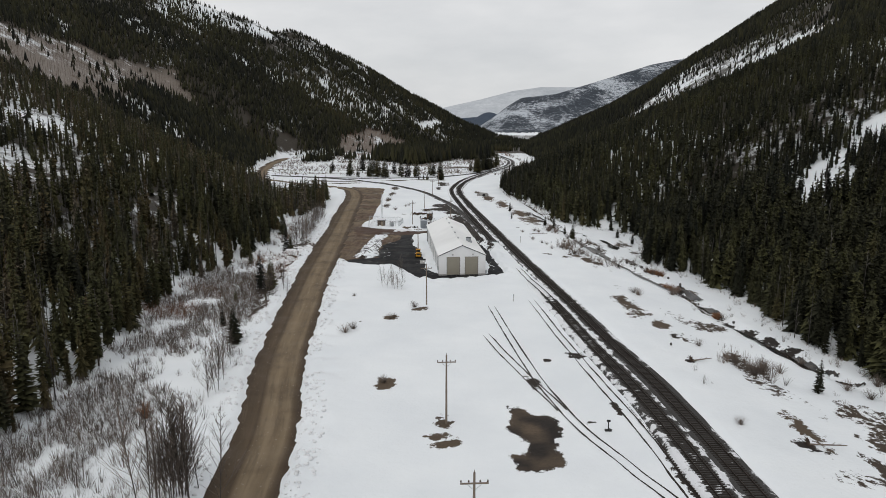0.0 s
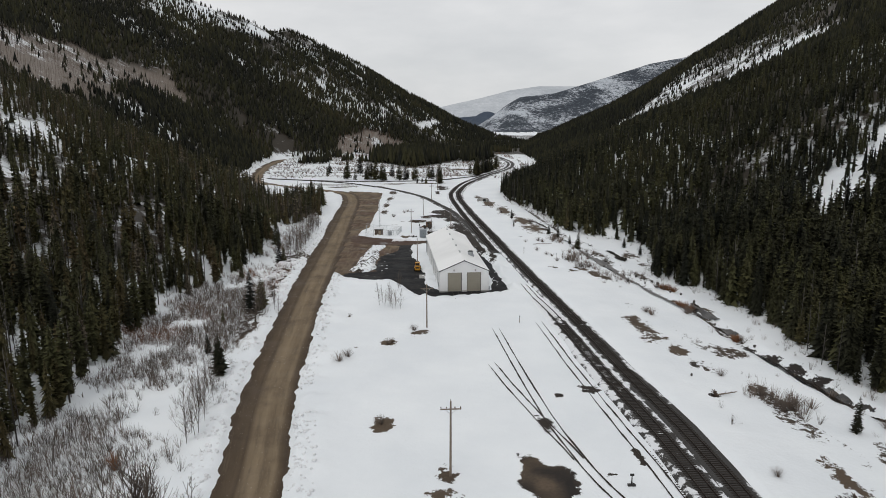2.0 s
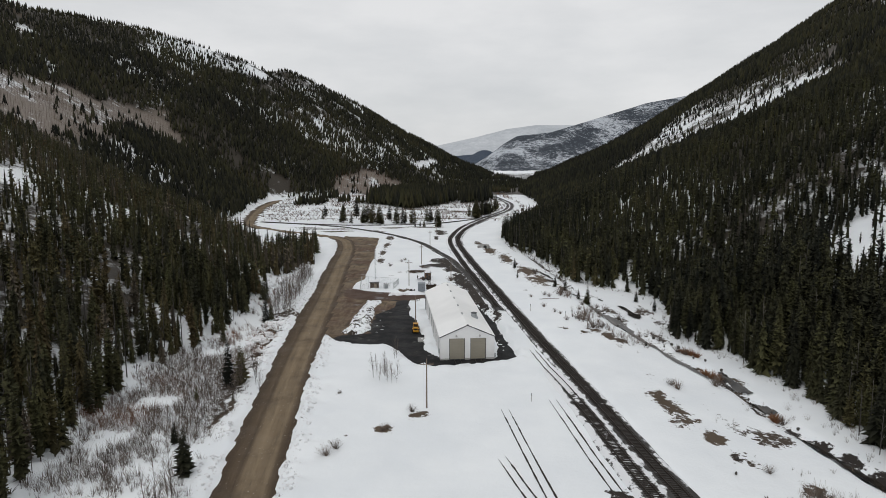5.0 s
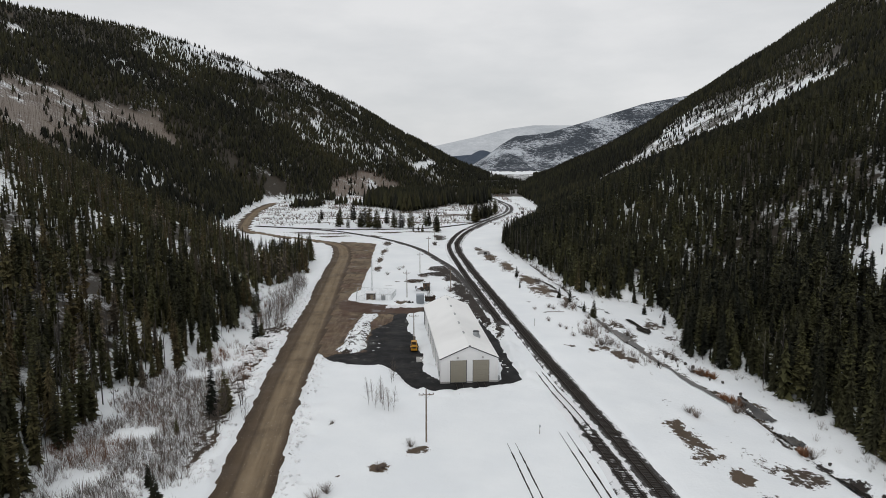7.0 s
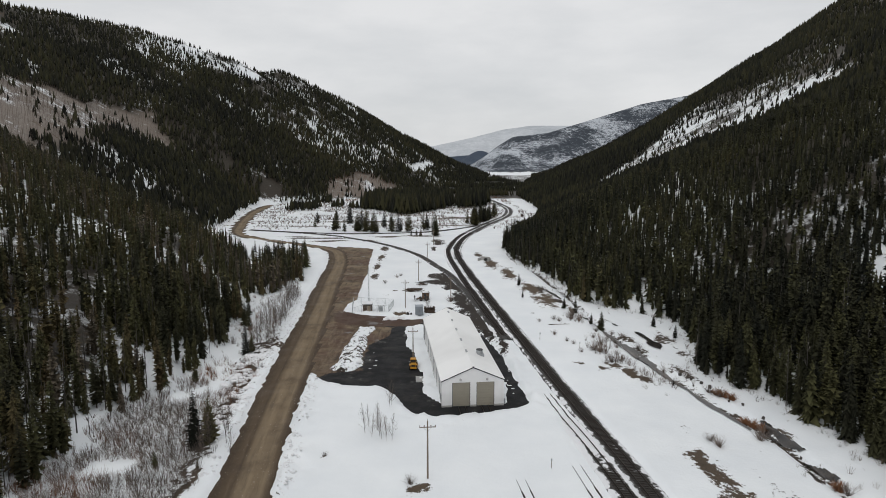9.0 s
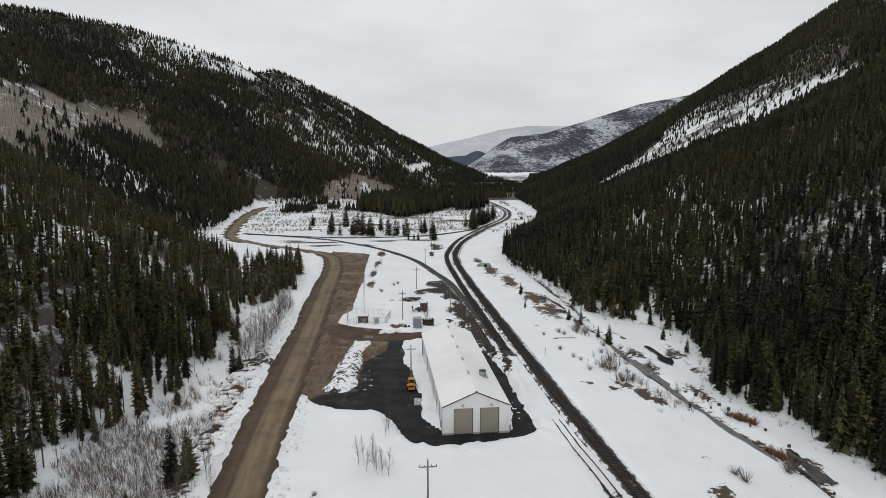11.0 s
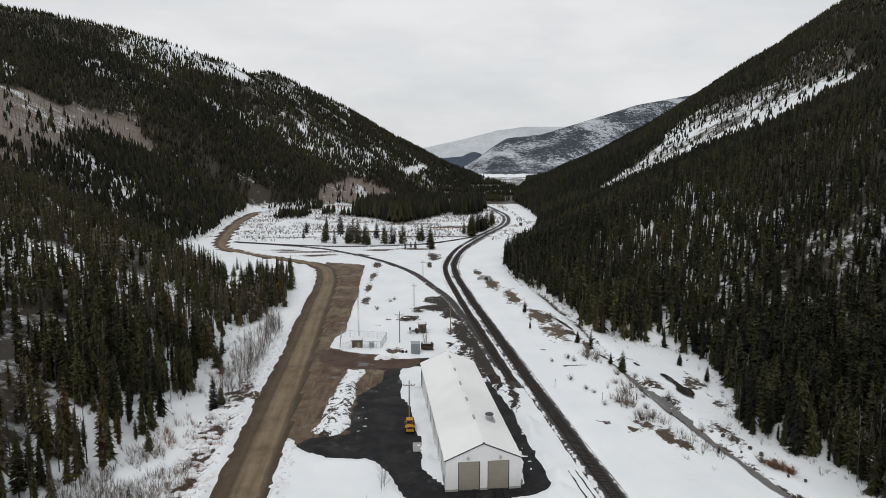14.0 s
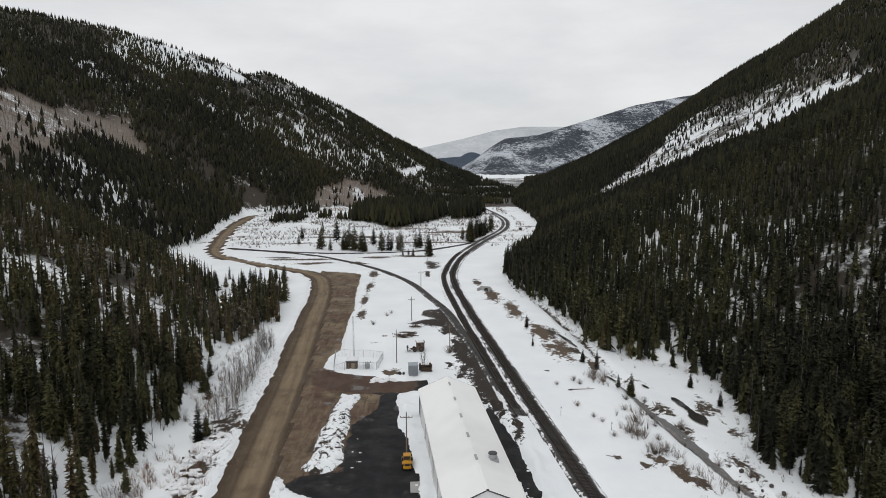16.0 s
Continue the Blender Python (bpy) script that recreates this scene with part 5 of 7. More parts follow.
    part("ridge_cap", boxes((-0.16, -0.14, T + 0.12, 0.16, L + 0.14, T + 0.21), bevel=0.03), MAT_ROOF, shed, "white ridge cap")
    part("ridge_end", boxes((-0.2, -0.24, T + 0.0, 0.2, -0.13, T + 0.3), bevel=0.03), MAT_TRIM, shed)
    for k in range(5):
        y = 10.5 + k * 9.6
        bm = boxes((-0.18, y, T + 0.14, 0.18, y + 2.0, T + 0.32), (-0.24, y + 0.1, T + 0.28, 0.24, y + 1.9, T + 0.36), bevel=0.02)
        part("ridge_vent", bm, MAT_SKYLIGHT, shed, "grey ridge vent")
    # drum ventilator on the slope
    vx, vy = 3.5, 13.6
    vz = T - vx * drop
    vent = part("roof_ventilator", tubes(((vx, vy, vz - 0.3), (vx, vy, vz + 1.35), 0.78, 0.78, 20)), MAT_GALV, shed, "galvanised drum roof ventilator")
    part("cap", tubes(((vx, vy, vz + 1.3), (vx, vy, vz + 1.42), 0.86, 0.80, 20), ((vx, vy, vz + 1.42), (vx, vy, vz + 1.5), 0.72, 0.55, 20)), MAT_TRIM, vent, "dark ventilator rim")
    part("curb", boxes((vx - 1.0, vy - 1.0, vz - 0.5, vx + 1.0, vy + 1.0, vz + 0.42), bevel=0.04), MAT_GALV, vent)
    # doors in horizontal sections
    for c in (c1, c2):
        d = part("overhead_door", boxes((c - door_w, 0.10, -0.1, c + door_w, 0.13, door_h)), MAT_DOOR, shed, "tan sectional overhead door")
        n = 9
        for k in range(n):
            z0, z1 = 0.02 + (door_h - 0.04) * k / n, 0.02 + (door_h - 0.04) * (k + 1) / n
            part("panel", boxes((c - door_w + 0.03, 0.05, z0 + 0.012, c + door_w - 0.03, 0.11, z1 - 0.012), bevel=0.012), MAT_DOOR, d)
        part("jamb", boxes((c - door_w - 0.09, -0.03, -0.1, c - door_w + 0.02, 0.06, door_h + 0.09)), MAT_TRIM, d)
        part("jamb", boxes((c + door_w - 0.02, -0.03, -0.1, c + door_w + 0.09, 0.06, door_h + 0.09)), MAT_TRIM, d)
        part("head_trim", boxes((c - door_w - 0.09, -0.035, door_h, c + door_w + 0.09, 0.06, door_h + 0.12)), MAT_WALL, d)
        part("weather_strip", boxes((c - door_w, 0.02, -0.06, c + door_w, 0.12, 0.10)), MAT_TRIM, d)
        lx = c - 0.2 if c < 0 else c + 0.35
        lamp = part("wall_lamp", tubes(((lx, 0.02, E + 0.48), (lx, -0.28, E + 0.40), 0.10, 0.10, 10)), MAT_LAMP, shed, "round grey wall lamp")
        bm = bmesh.new()
        bmesh.ops.create_uvsphere(bm, u_segments=12, v_segments=8, radius=0.27, matrix=Matrix.Translation((lx, -0.30, E + 0.34)))
        part("globe", bm, MAT_LAMP, lamp)
    # long left side: door, windows, meter box
    for y, h0, h1, w in ((6.0, 1.2, 4.6, 0.55), (12.5, 1.2, 4.6, 0.55), (21, 1.2, 4.6, 0.55), (29, 1.2, 4.6, 0.55), (37, 1.2, 4.6, 0.55)):
        win = part("window", boxes((-W - 0.05, y - w - 0.1, h0 - 0.1, -W - 0.01, y + w + 0.1, h1 + 0.1)), MAT_GALV, shed, "narrow side window")
        part("pane", boxes((-W - 0.07, y - w, h0, -W - 0.045, y + w, h1)), MAT_DARKGLASS, win)
    sd = part("side_door", boxes((-W - 0.08, L - 4.2, 0.2, -W - 0.01, L - 0.9, 4.4)), MAT_TRIM, shed, "dark side door")
    part("handle", boxes((-W - 0.14, L - 1.4, 1.2, -W - 0.08, L - 1.2, 1.4)), MAT_GALV, sd)
    part("meter_box", boxes((-W - 0.30, 1.5, 1.2, -W - 0.01, 2.2, 2.3), bevel=0.02), MAT_GALV, shed, "grey meter box")
    part("corner_box", boxes((W + 0.01, 0.4, 0.2, W + 0.45, 1.0, 1.2), bevel=0.02), MAT_GALV, shed)
    part("plinth", boxes((-W - 0.06, -0.02, -0.6, c1 - door_w - 0.1, 0.1, 0.32), (c1 + door_w + 0.1, -0.03, -0.6, c2 - door_w - 0.1, 0.1, 0.32), (c2 + door_w + 0.1, -0.03, -0.6, W + 0.06, 0.1, 0.32), (-W - 0.05, 0.1, -0.6, -W + 0.05, L, 0.32), (W - 0.05, 0.1, -0.6, W + 0.05, L, 0.32)), MAT_CONCRETE, shed, "low concrete plinth")
    return shed


build_shed()


# ---- things in the yard ----
MAT_POLE = simple("weathered_pole_wood", (0.205, 0.165, 0.130), 0.9, 0.25, 2.0, stretch=(4, 4, 0.5))
MAT_INSUL = simple("brown_insulator_glass", (0.10, 0.07, 0.055), 0.25, 0.1, 8.0)
MAT_YELLOW = simple("worn_yellow_paint", (0.50, 0.25, 0.022), 0.45, 0.15, 2.5)
MAT_TYRE = simple("black_rubber", (0.018, 0.018, 0.018), 0.85, 0.2, 6.0)
MAT_BLACK = simple("oily_black_steel", (0.028, 0.027, 0.026), 0.55, 0.3, 4.0)
MAT_HUT = simple("brown_board_siding", (0.135, 0.100, 0.075), 0.85, 0.25, 1.5, stretch=(6, 6, 0.5))
MAT_BROWNBOX = simple("rotten_dark_timber", (0.075, 0.052, 0.038), 0.9, 0.45, 1.8)
MAT_TAN = simple("tan_door_paint", (0.33, 0.27, 0.19), 0.6, 0.1, 2.0)
MAT_BLUEGREY = simple("blue_grey_box_paint", (0.30, 0.335, 0.365), 0.5, 0.08, 1.0)
MAT_ROCK = simple("wet_grey_rock", (0.075, 0.068, 0.062), 0.8, 0.35, 1.4, bump=0.04)
MAT_LOG = simple("grey_driftwood", (0.19, 0.155, 0.125), 0.9, 0.3, 2.0, stretch=(1, 1, 4))


def utility_pole(x, y, h, arm, label, arms=1, turn=0.0):
    p = thing("utility_pole", x, y, label, "utility pole", "utility poles", turn)
    bm = bmesh.new()
    tube(bm, (0, 0, -0.6), (0, 0, h * 0.5), 0.17, 0.145, 12)
    tube(bm, (0, 0, h * 0.5), (0, 0, h), 0.145, 0.11, 12)
    part("pole", bm, MAT_POLE, p)
    for k in range(arms):
        z = h - 1.05 - 1.2 * k
        a = part("crossarm", boxes((-arm / 2, -0.20, z - 0.07, arm / 2, -0.08, z + 0.07), bevel=0.01), MAT_POLE, p, "weathered timber crossarm")
        for s in (-1, 1):
            part("brace", tubes(((s * arm * 0.27, -0.14, z - 0.05), (s * 0.05, -0.12, z - 0.72), 0.025, 0.025, 6)), MAT_GALV, p)
            for u in (0.47, 0.2):
                part("insulator", tubes(((s * arm * u, -0.14, z + 0.06), (s * arm * u, -0.14, z + 0.18), 0.03, 0.03, 6), ((s * arm * u, -0.14, z + 0.16), (s * arm * u, -0.14, z + 0.34), 0.085, 0.055, 8)), MAT_INSUL, a)
    part("cap_pin", tubes(((0, 0, h), (0, 0, h + 0.3), 0.03, 0.03, 6)), MAT_INSUL, p)
    return p


utility_pole(3.0, 57.5, 11.6, 2.75, "weathered wooden utility pole with one crossarm in snow", turn=3)
utility_pole(0.5, 91.7, 10.8, 2.75, "slender utility pole standing beside a bare patch", turn=3)
utility_pole(-4.0, 154.5, 10.2, 2.75, "utility pole with braced crossarm before the shed", turn=4)
utility_pole(-8.5, 221.0, 9.6, 2.6, "utility pole behind the yellow loader", turn=4)
utility_pole(-13.2, 282.8, 10.3, 2.6, "utility pole by the fenced compound", turn=4)
utility_pole(-9.6, 335.9, 9.4, 2.5, "distant utility pole in open snow", turn=4)
utility_pole(3.5, 293.3, 9.8, 2.0, "utility pole with a dark shrub at its foot", turn=4)
utility_pole(-6.3, 391.5, 10, 2.4, "distant utility pole beside the wye track", turn=4)
utility_pole(-3.1, 458, 9.5, 2.4, "distant utility pole near the rail junction", turn=4)


def wheel(parent, x, y, z, r, w):
    t = part("wheel", tubes(((x - w / 2, y, z), (x + w / 2, y, z), r, r, 20)), MAT_TYRE, parent)
    part("rim", tubes(((x - w / 2 - 0.02, y, z), (x + w / 2 + 0.02, y, z), r * 0.52, r * 0.52, 14)), MAT_YELLOW, t)
    bm = bmesh.new()
    for k in range(16):
        a = 2 * math.pi * k / 16
        box(bm, x - w / 2, y + r * math.cos(a) - 0.05, z + r * math.sin(a) - 0.05, x + w / 2, y + r * math.cos(a) + 0.05, z + r * math.sin(a) + 0.05)
    part("tread", bm, MAT_TYRE, t)


def loader():
    t = thing("loader", -8.25, 215.2, "yellow wheel loader parked on the dark lot", "loader", z=bed_z(np.array([-8.2]), np.array([215.0]))[0] + 0.06, turn=2)
    t.scale = (0.87, 0.87, 0.87)
    for x in (-0.95, 0.95):
        wheel(t, x, -1.15, 0.68, 0.68, 0.48)
        wheel(t, x, 1.35, 0.68, 0.68, 0.48)
    part("chassis", boxes((-0.7, -2.2, 0.55, 0.7, 2.0, 1.05), bevel=0.06), MAT_BLACK, t)
    hood = part("engine_hood", boxes((-0.82, -2.45, 1.0, 0.82, -0.75, 1.95), bevel=0.12), MAT_YELLOW, t)
    part("grille", boxes((-0.6, -2.48, 1.1, 0.6, -2.43, 1.7)), MAT_BLACK, hood)
    part("exhaust", tubes(((0.45, -1.5, 1.9), (0.45, -1.5, 2.6), 0.06, 0.06, 8)), MAT_BLACK, hood)
    part("counterweight", boxes((-0.95, -2.75, 0.55, 0.95, -2.35, 1.15), bevel=0.08), MAT_YELLOW, t)
    cab = part("cab", boxes((-0.78, -0.72, 1.0, 0.78, 0.85, 1.75), bevel=0.05), MAT_YELLOW, t)
    part("glass", boxes((-0.72, -0.66, 1.74, 0.72, 0.8, 2.75), bevel=0.03), MAT_DARKGLASS, cab)
    for x in (-0.76, 0.76):
        for y in (-0.70, 0.84):
            part("pillar", boxes((x - 0.05, y - 0.05, 1.7, x + 0.05, y + 0.05, 2.8)), MAT_YELLOW, cab)
    part("cab_roof", boxes((-0.88, -0.82, 2.76, 0.88, 0.95, 2.94), bevel=0.06), MAT_YELLOW, cab)
    for s in (-1, 1):
        part("fender", boxes((s * 0.72 if s > 0 else -1.22, -1.9, 1.36, 1.22 if s > 0 else -0.72, -0.4, 1.46), bevel=0.03), MAT_YELLOW, t)
        part("lift_arm", tubes(((s * 0.55, 0.9, 1.5), (s * 0.55, 2.6, 0.75), 0.12, 0.12, 8)), MAT_YELLOW, t)
        part("tail_light", boxes((s * 0.78 - 0.08, -2.50, 1.45, s * 0.78 + 0.08, -2.44, 1.6)), MAT_INSUL, t)
    bm = bmesh.new()
    box(bm, -1.25, 2.6, 0.1, 1.25, 2.7, 1.15)
    box(bm, -1.25, 2.65, 0.1, 1.25, 3.6, 0.18)
    box(bm, -1.28, 2.62, 0.1, -1.2, 3.5, 0.95)
    box(bm, 1.2, 2.62, 0.1, 1.28, 3.5, 0.95)
    part("bucket", bm, MAT_GALV, t, "worn grey bucket with snow")


loader()


def lumps(name, parts, mat, label, category, x, y, seed, group=""):
    """Uneven rounded lumps as one mesh."""
    t = bmesh.new()
    rng = random.Random(seed)
    for px, py, pz, sx, sy, sz in parts:
        r = bmesh.ops.create_icosphere(t, subdivisions=2, radius=1.0)
        off = Vector((rng.uniform(0, 50), rng.uniform(0, 50), 0))
        for v in r["verts"]:
            k = 1 + 0.45 * noise.noise(v.co * 1.5 + off)
            v.co = Vector((px + v.co.x * sx * k, py + v.co.y * sy * k, pz + v.co.z * sz * k))
    me = bpy.data.meshes.new(name)
    t.to_mesh(me)
    t.free()
    me.materials.append(mat)
    ob = new(name, me)
    ob.location = (x, y, gz(x, y))
    return tagged(ob, label, category, group)


def concrete_vault():
    t = thing("vault_cover", -6.45, 206.2, "grey concrete vault cover at the lot's edge", "vault cover", turn=2, z=gz(-6.4, 206.2) + 0.35)
    part("slab", boxes((-0.95, -2.0, -0.3, 0.95, 2.0, 0.22), bevel=0.05), MAT_CONCRETE, t)
    part("hatch", boxes((0.0, 0.2, 0.21, 0.5, 0.8, 0.28), bevel=0.02), MAT_WALL, t, "small white hatch")


concrete_vault()


def compound():
    h = thing("equipment_hut", -26.3, 278.0, "small brown equipment hut with snow on its roof", "hut", turn=3)
    part("wall", boxes((-1.6, -1.5, -0.4, 1.6, 1.9, 2.55)), MAT_HUT, h)
    bm = bmesh.new()
    for k in range(14):
        x = -1.55 + k * 0.24
        box(bm, x - 0.02, -1.53, 0, x + 0.02, -1.5, 2.5)
    part("batten_strips", bm, MAT_HUT, h)["kind"] = "stuff"
    d = part("door", boxes((-0.1, -1.56, 0.0, 0.85, -1.50, 2.05), bevel=0.01), MAT_TAN, h, "tan hut door")
    part("handle", boxes((0.65, -1.60, 1.0, 0.75, -1.55, 1.1)), MAT_GALV, d)
    part("roof", boxes((-1.85, -1.8, 2.5, 1.85, 2.2, 2.66), bevel=0.02), MAT_TRIM, h)
    part("snow_cap", boxes((-1.8, -1.72, 2.655, 1.8, 2.15, 2.95), bevel=0.12), MAT_SNOWLUMP, h, "snow cap on the roof")
    c = thing("transformer_cabinet", -21.6, 278.0, "grey electrical cabinet rack inside the fence", "electrical cabinet", turn=3)
    part("body", boxes((-0.9, -0.7, 0.0, 0.6, 0.7, 1.6), bevel=0.03), MAT_GALV, c)
    for k in range(5):
        part("cooling_fin", boxes((-0.8 + k * 0.3, -0.95, 0.3, -0.74 + k * 0.3, -0.7, 1.4)), MAT_GALV, c)
    part("rack", tubes(((-1.3, -1.0, 0), (-1.3, -1.0, 2.2), 0.05), ((1.3, -1.0, 0), (1.3, -1.0, 2.2), 0.05), ((-1.3, -1.0, 2.1), (1.3, -1.0, 2.1), 0.05), ((-1.3, -1.0, 1.2), (1.3, -1.0, 1.2), 0.04)), MAT_GALV, c)
    for k in (-0.8, 0, 0.8):
        part("bushing", tubes(((k, 0, 1.6), (k, 0, 2.1), 0.1, 0.05, 8)), MAT_INSUL, c)
    f = thing("chain_link_fence", -25.0, 281.0, "galvanised chain-link fence round the equipment hut", "fence", z=0)
    cor = [(-31.5, 276.2), (-18.8, 275.6), (-17.6, 287.5), (-24, 290), (-32.5, 288), (-31.5, 276.2)]
    for (ax, ay), (bx, by) in zip(cor, cor[1:]):
        n = max(2, int(math.dist((ax, ay), (bx, by)) / 2.6))
        zs = [gz(ax + (bx - ax) * k / n, ay + (by - ay) * k / n) for k in range(n + 1)]
        P = [Vector((ax + (bx - ax) * k / n + 25.0, ay + (by - ay) * k / n - 281.0, zs[k])) for k in range(n + 1)]
        for k in range(n):
            part("post", tubes((P[k] - Vector((0, 0, 0.3)), P[k] + Vector((0, 0, 2.4)), 0.05, 0.05, 6)), MAT_GALV, f)
            part("top_rail", tubes((P[k] + Vector((0, 0, 2.3)), P[k + 1] + Vector((0, 0, 2.3)), 0.035, 0.035, 6)), MAT_GALV, f)
            bm = bmesh.new()
            for j in range(1, 14):
                a = P[k].lerp(P[k + 1], j / 14)
                b = P[k].lerp(P[k + 1], (j + (1 if j % 2 else -1)) / 14)
                tube(bm, a + Vector((0, 0, 0.05)), b + Vector((0, 0, 2.28)), 0.012, 0.012, 3)
            part("wire_mesh", bm, MAT_GALV, f)
    m = thing("radio_mast", -27.1, 290.4, "thin grey lattice radio mast behind the hut", "radio mast")
    H, r = 13.0, 0.28
    legs = [(r * math.cos(a), r * math.sin(a)) for a in (0.5, 2.6, 4.7)]
    for lx, ly in legs:
        part("leg", tubes(((lx, ly, -0.3), (lx * 0.8, ly * 0.8, H), 0.035, 0.03, 6)), MAT_GALV, m)
    for k in range(3):
        (ax, ay), (bx, by) = legs[k], legs[(k + 1) % 3]
        bm = bmesh.new()
        for j in range(20):
            z = j * H / 20
            tube(bm, (ax, ay, z), (bx, by, z + H / 20), 0.014, 0.014, 4)
            tube(bm, (ax, ay, z), (bx, by, z), 0.014, 0.014, 4)
        part("lacing", bm, MAT_GALV, m)


compound()


def container():
    t = thing("storage_box", -7.95, 270.4, "blue-grey steel storage box with snow round it", "storage box", turn=4)
    part("body", boxes((-1.35, -1.5, -0.2, 1.35, 1.5, 2.75), bevel=0.04), MAT_BLUEGREY, t)
    for k in range(8):
        part("rib", boxes((-1.15 + k * 0.32, -1.55, 0.1, -1.05 + k * 0.32, -1.49, 2.6)), MAT_BLUEGREY, t)
    part("lid", boxes((-1.42, -1.58, 2.74, 1.42, 1.58, 2.84), bevel=0.02), MAT_BLUEGREY, t)
    part("latch", boxes((0.1, -1.6, 1.2, 0.2, -1.52, 1.5)), MAT_BLACK, t)


container()


def timber_stack(x, y, seed, label, L=4.0, rows=4, cols=5):
    rng = random.Random(seed)
    t = thing("timber_stack", x, y, label, "timber stack", "timber stacks", turn=rng.uniform(-12, 12))
    for r in range(rows):
        for c in range(cols):
            if rng.random() < 0.14 * r:
                continue
            o, e = rng.uniform(-0.3, 0.3), rng.uniform(-0.3, 0.3)
            b = part("beam", boxes((-L / 2 + o, c * 0.46 - cols * 0.23, r * 0.42, L / 2 + e, c * 0.46 - cols * 0.23 + 0.38, r * 0.42 + 0.36), bevel=0.03), MAT_BROWNBOX, t)
    part("snow_cap", boxes((-L / 2 + 0.3, -cols * 0.2, rows * 0.42 - 0.05, L / 2 - 0.6, cols * 0.12, rows * 0.42 + 0.16), bevel=0.07), MAT_SNOWLUMP, t)


MAT_RUST = simple("rusted_steel", (0.115, 0.070, 0.045), 0.85, 0.4, 1.6, bump=0.01)


def derelict_plough():
    t = thing("derelict_plough", -7.0, 295.0, "rusty old rail snow plough standing derelict in snow", "snow plough", turn=6)
    part("frame", boxes((-2.2, -0.9, 0.55, 1.9, -0.6, 0.85), (-2.2, 0.6, 0.55, 1.9, 0.9, 0.85), (1.6, -0.9, 0.5, 1.9, 0.9, 0.9), (-0.4, -0.9, 0.5, -0.1, 0.9, 0.9), bevel=0.03), MAT_RUST, t)
    cab = part("cab", boxes((-0.3, -1.2, 0.85, 2.2, 1.3, 3.0), bevel=0.06), MAT_RUST, t, "rust-brown riveted cab")
    part("window", boxes((0.2, -1.24, 1.9, 1.0, -1.19, 2.6)), MAT_DARKGLASS, cab)
    part("cab_roof", boxes((-0.5, -1.4, 2.98, 2.4, 1.5, 3.12), bevel=0.03), MAT_BLACK, cab)
    part("snow_cap", boxes((-0.3, -1.2, 3.11, 2.1, 1.3, 3.28), bevel=0.07), MAT_SNOWLUMP, cab)
    for x, r in ((-0.9, 0.62), (1.2, 0.95)):
        for y in (-1.15, 1.15):
            w = part("wheel", tubes(((x, y - 0.16, r), (x, y + 0.16, r), r, r, 18)), MAT_BLACK, t)
            part("hub", tubes(((x, y - 0.2, r), (x, y + 0.2, r), r * 0.35, r * 0.35, 10)), MAT_RUST, w)
    for y in (-0.8, 0.8):
        part("push_arm", tubes(((-0.6, y, 0.8), (-2.9, y, 0.5), 0.10, 0.10, 8)), MAT_BLACK, t)
    bm = bmesh.new()
    for k in range(6):
        a0, a1 = -0.9 + 0.3 * k, -0.6 + 0.3 * k
        x0, z0, x1, z1 = -2.4 - math.cos(a0), 0.95 + 0.95 * math.sin(a0), -2.4 - math.cos(a1), 0.95 + 0.95 * math.sin(a1)
        v = [bm.verts.new(q) for q in ((x0, -1.7, z0), (x0, 1.7, z0), (x1, 1.7, z1), (x1, -1.7, z1))]
        u = [bm.verts.new((q.co.x + 0.06, q.co.y, q.co.z)) for q in v]
        bm.faces.new(v)
        bm.faces.new(u[::-1])
        for n in range(4):
            bm.faces.new((v[n], u[n], u[(n + 1) % 4], v[(n + 1) % 4]))
    bmesh.ops.recalc_face_normals(bm, faces=bm.faces[:])
    part("blade", bm, MAT_BLACK, t, "dark curved plough blade")


derelict_plough()
# Made-up beams in place of a brown derelict vehicle with wheels.
timber_stack(-4.4, 275.5, 5, "heap of dark old timbers standing in for a derelict vehicle", 3.4, 5, 6)


def brush_pile(x, y, seed, label, n=26, L=5.0):
    rng = random.Random(seed)
    t = thing("brush_pile", x, y, label, "brush pile", "brush piles")
    for k in range(n):
        a = rng.uniform(-0.5, 0.5)
        cx, cy, cz = rng.uniform(-L / 2, L / 2), rng.uniform(-0.9, 0.9), rng.uniform(0.05, 0.9)
        l = rng.uniform(0.8, 2.2)
        part("branch", tubes(((cx - l * math.cos(a), cy - l * math.sin(a), max(0, cz - rng.uniform(-0.3, 0.4))), (cx + l * math.cos(a), cy + l * math.sin(a), cz + rng.uniform(-0.2, 0.4)), rng.uniform(0.06, 0.18), 0.05, 6)), MAT_BROWNBOX, t)
    lump = lumps("snow_lump", [(0, 0, 0, 1.8, 0.7, 0.4)], MAT_SNOWLUMP, "", "", 0, 0, seed)
    lump.parent = t
    lump.location = (0, 0, 0)


brush_pile(-11.2, 312.0, 8, "dark pile of logs and branches in snow", 34, 6.0)
brush_pile(-7.5, 325.0, 9, "low dark heap of branches in snow", 14, 3.0)
rng0 = random.Random(5)
lumps("snow_heap", [(rng0.uniform(-3.2, 3.2), rng0.uniform(-1.4, 1.4), rng0.uniform(0, 0.6), rng0.uniform(0.5, 1.1), rng0.uniform(0.5, 0.9), rng0.uniform(0.4, 0.8)) for k in range(30)], MAT_SNOWLUMP, "rough ploughed heap of snow clods by the yard", "snow heap", -16.2, 267.8, 4)["kind"] = "stuff"
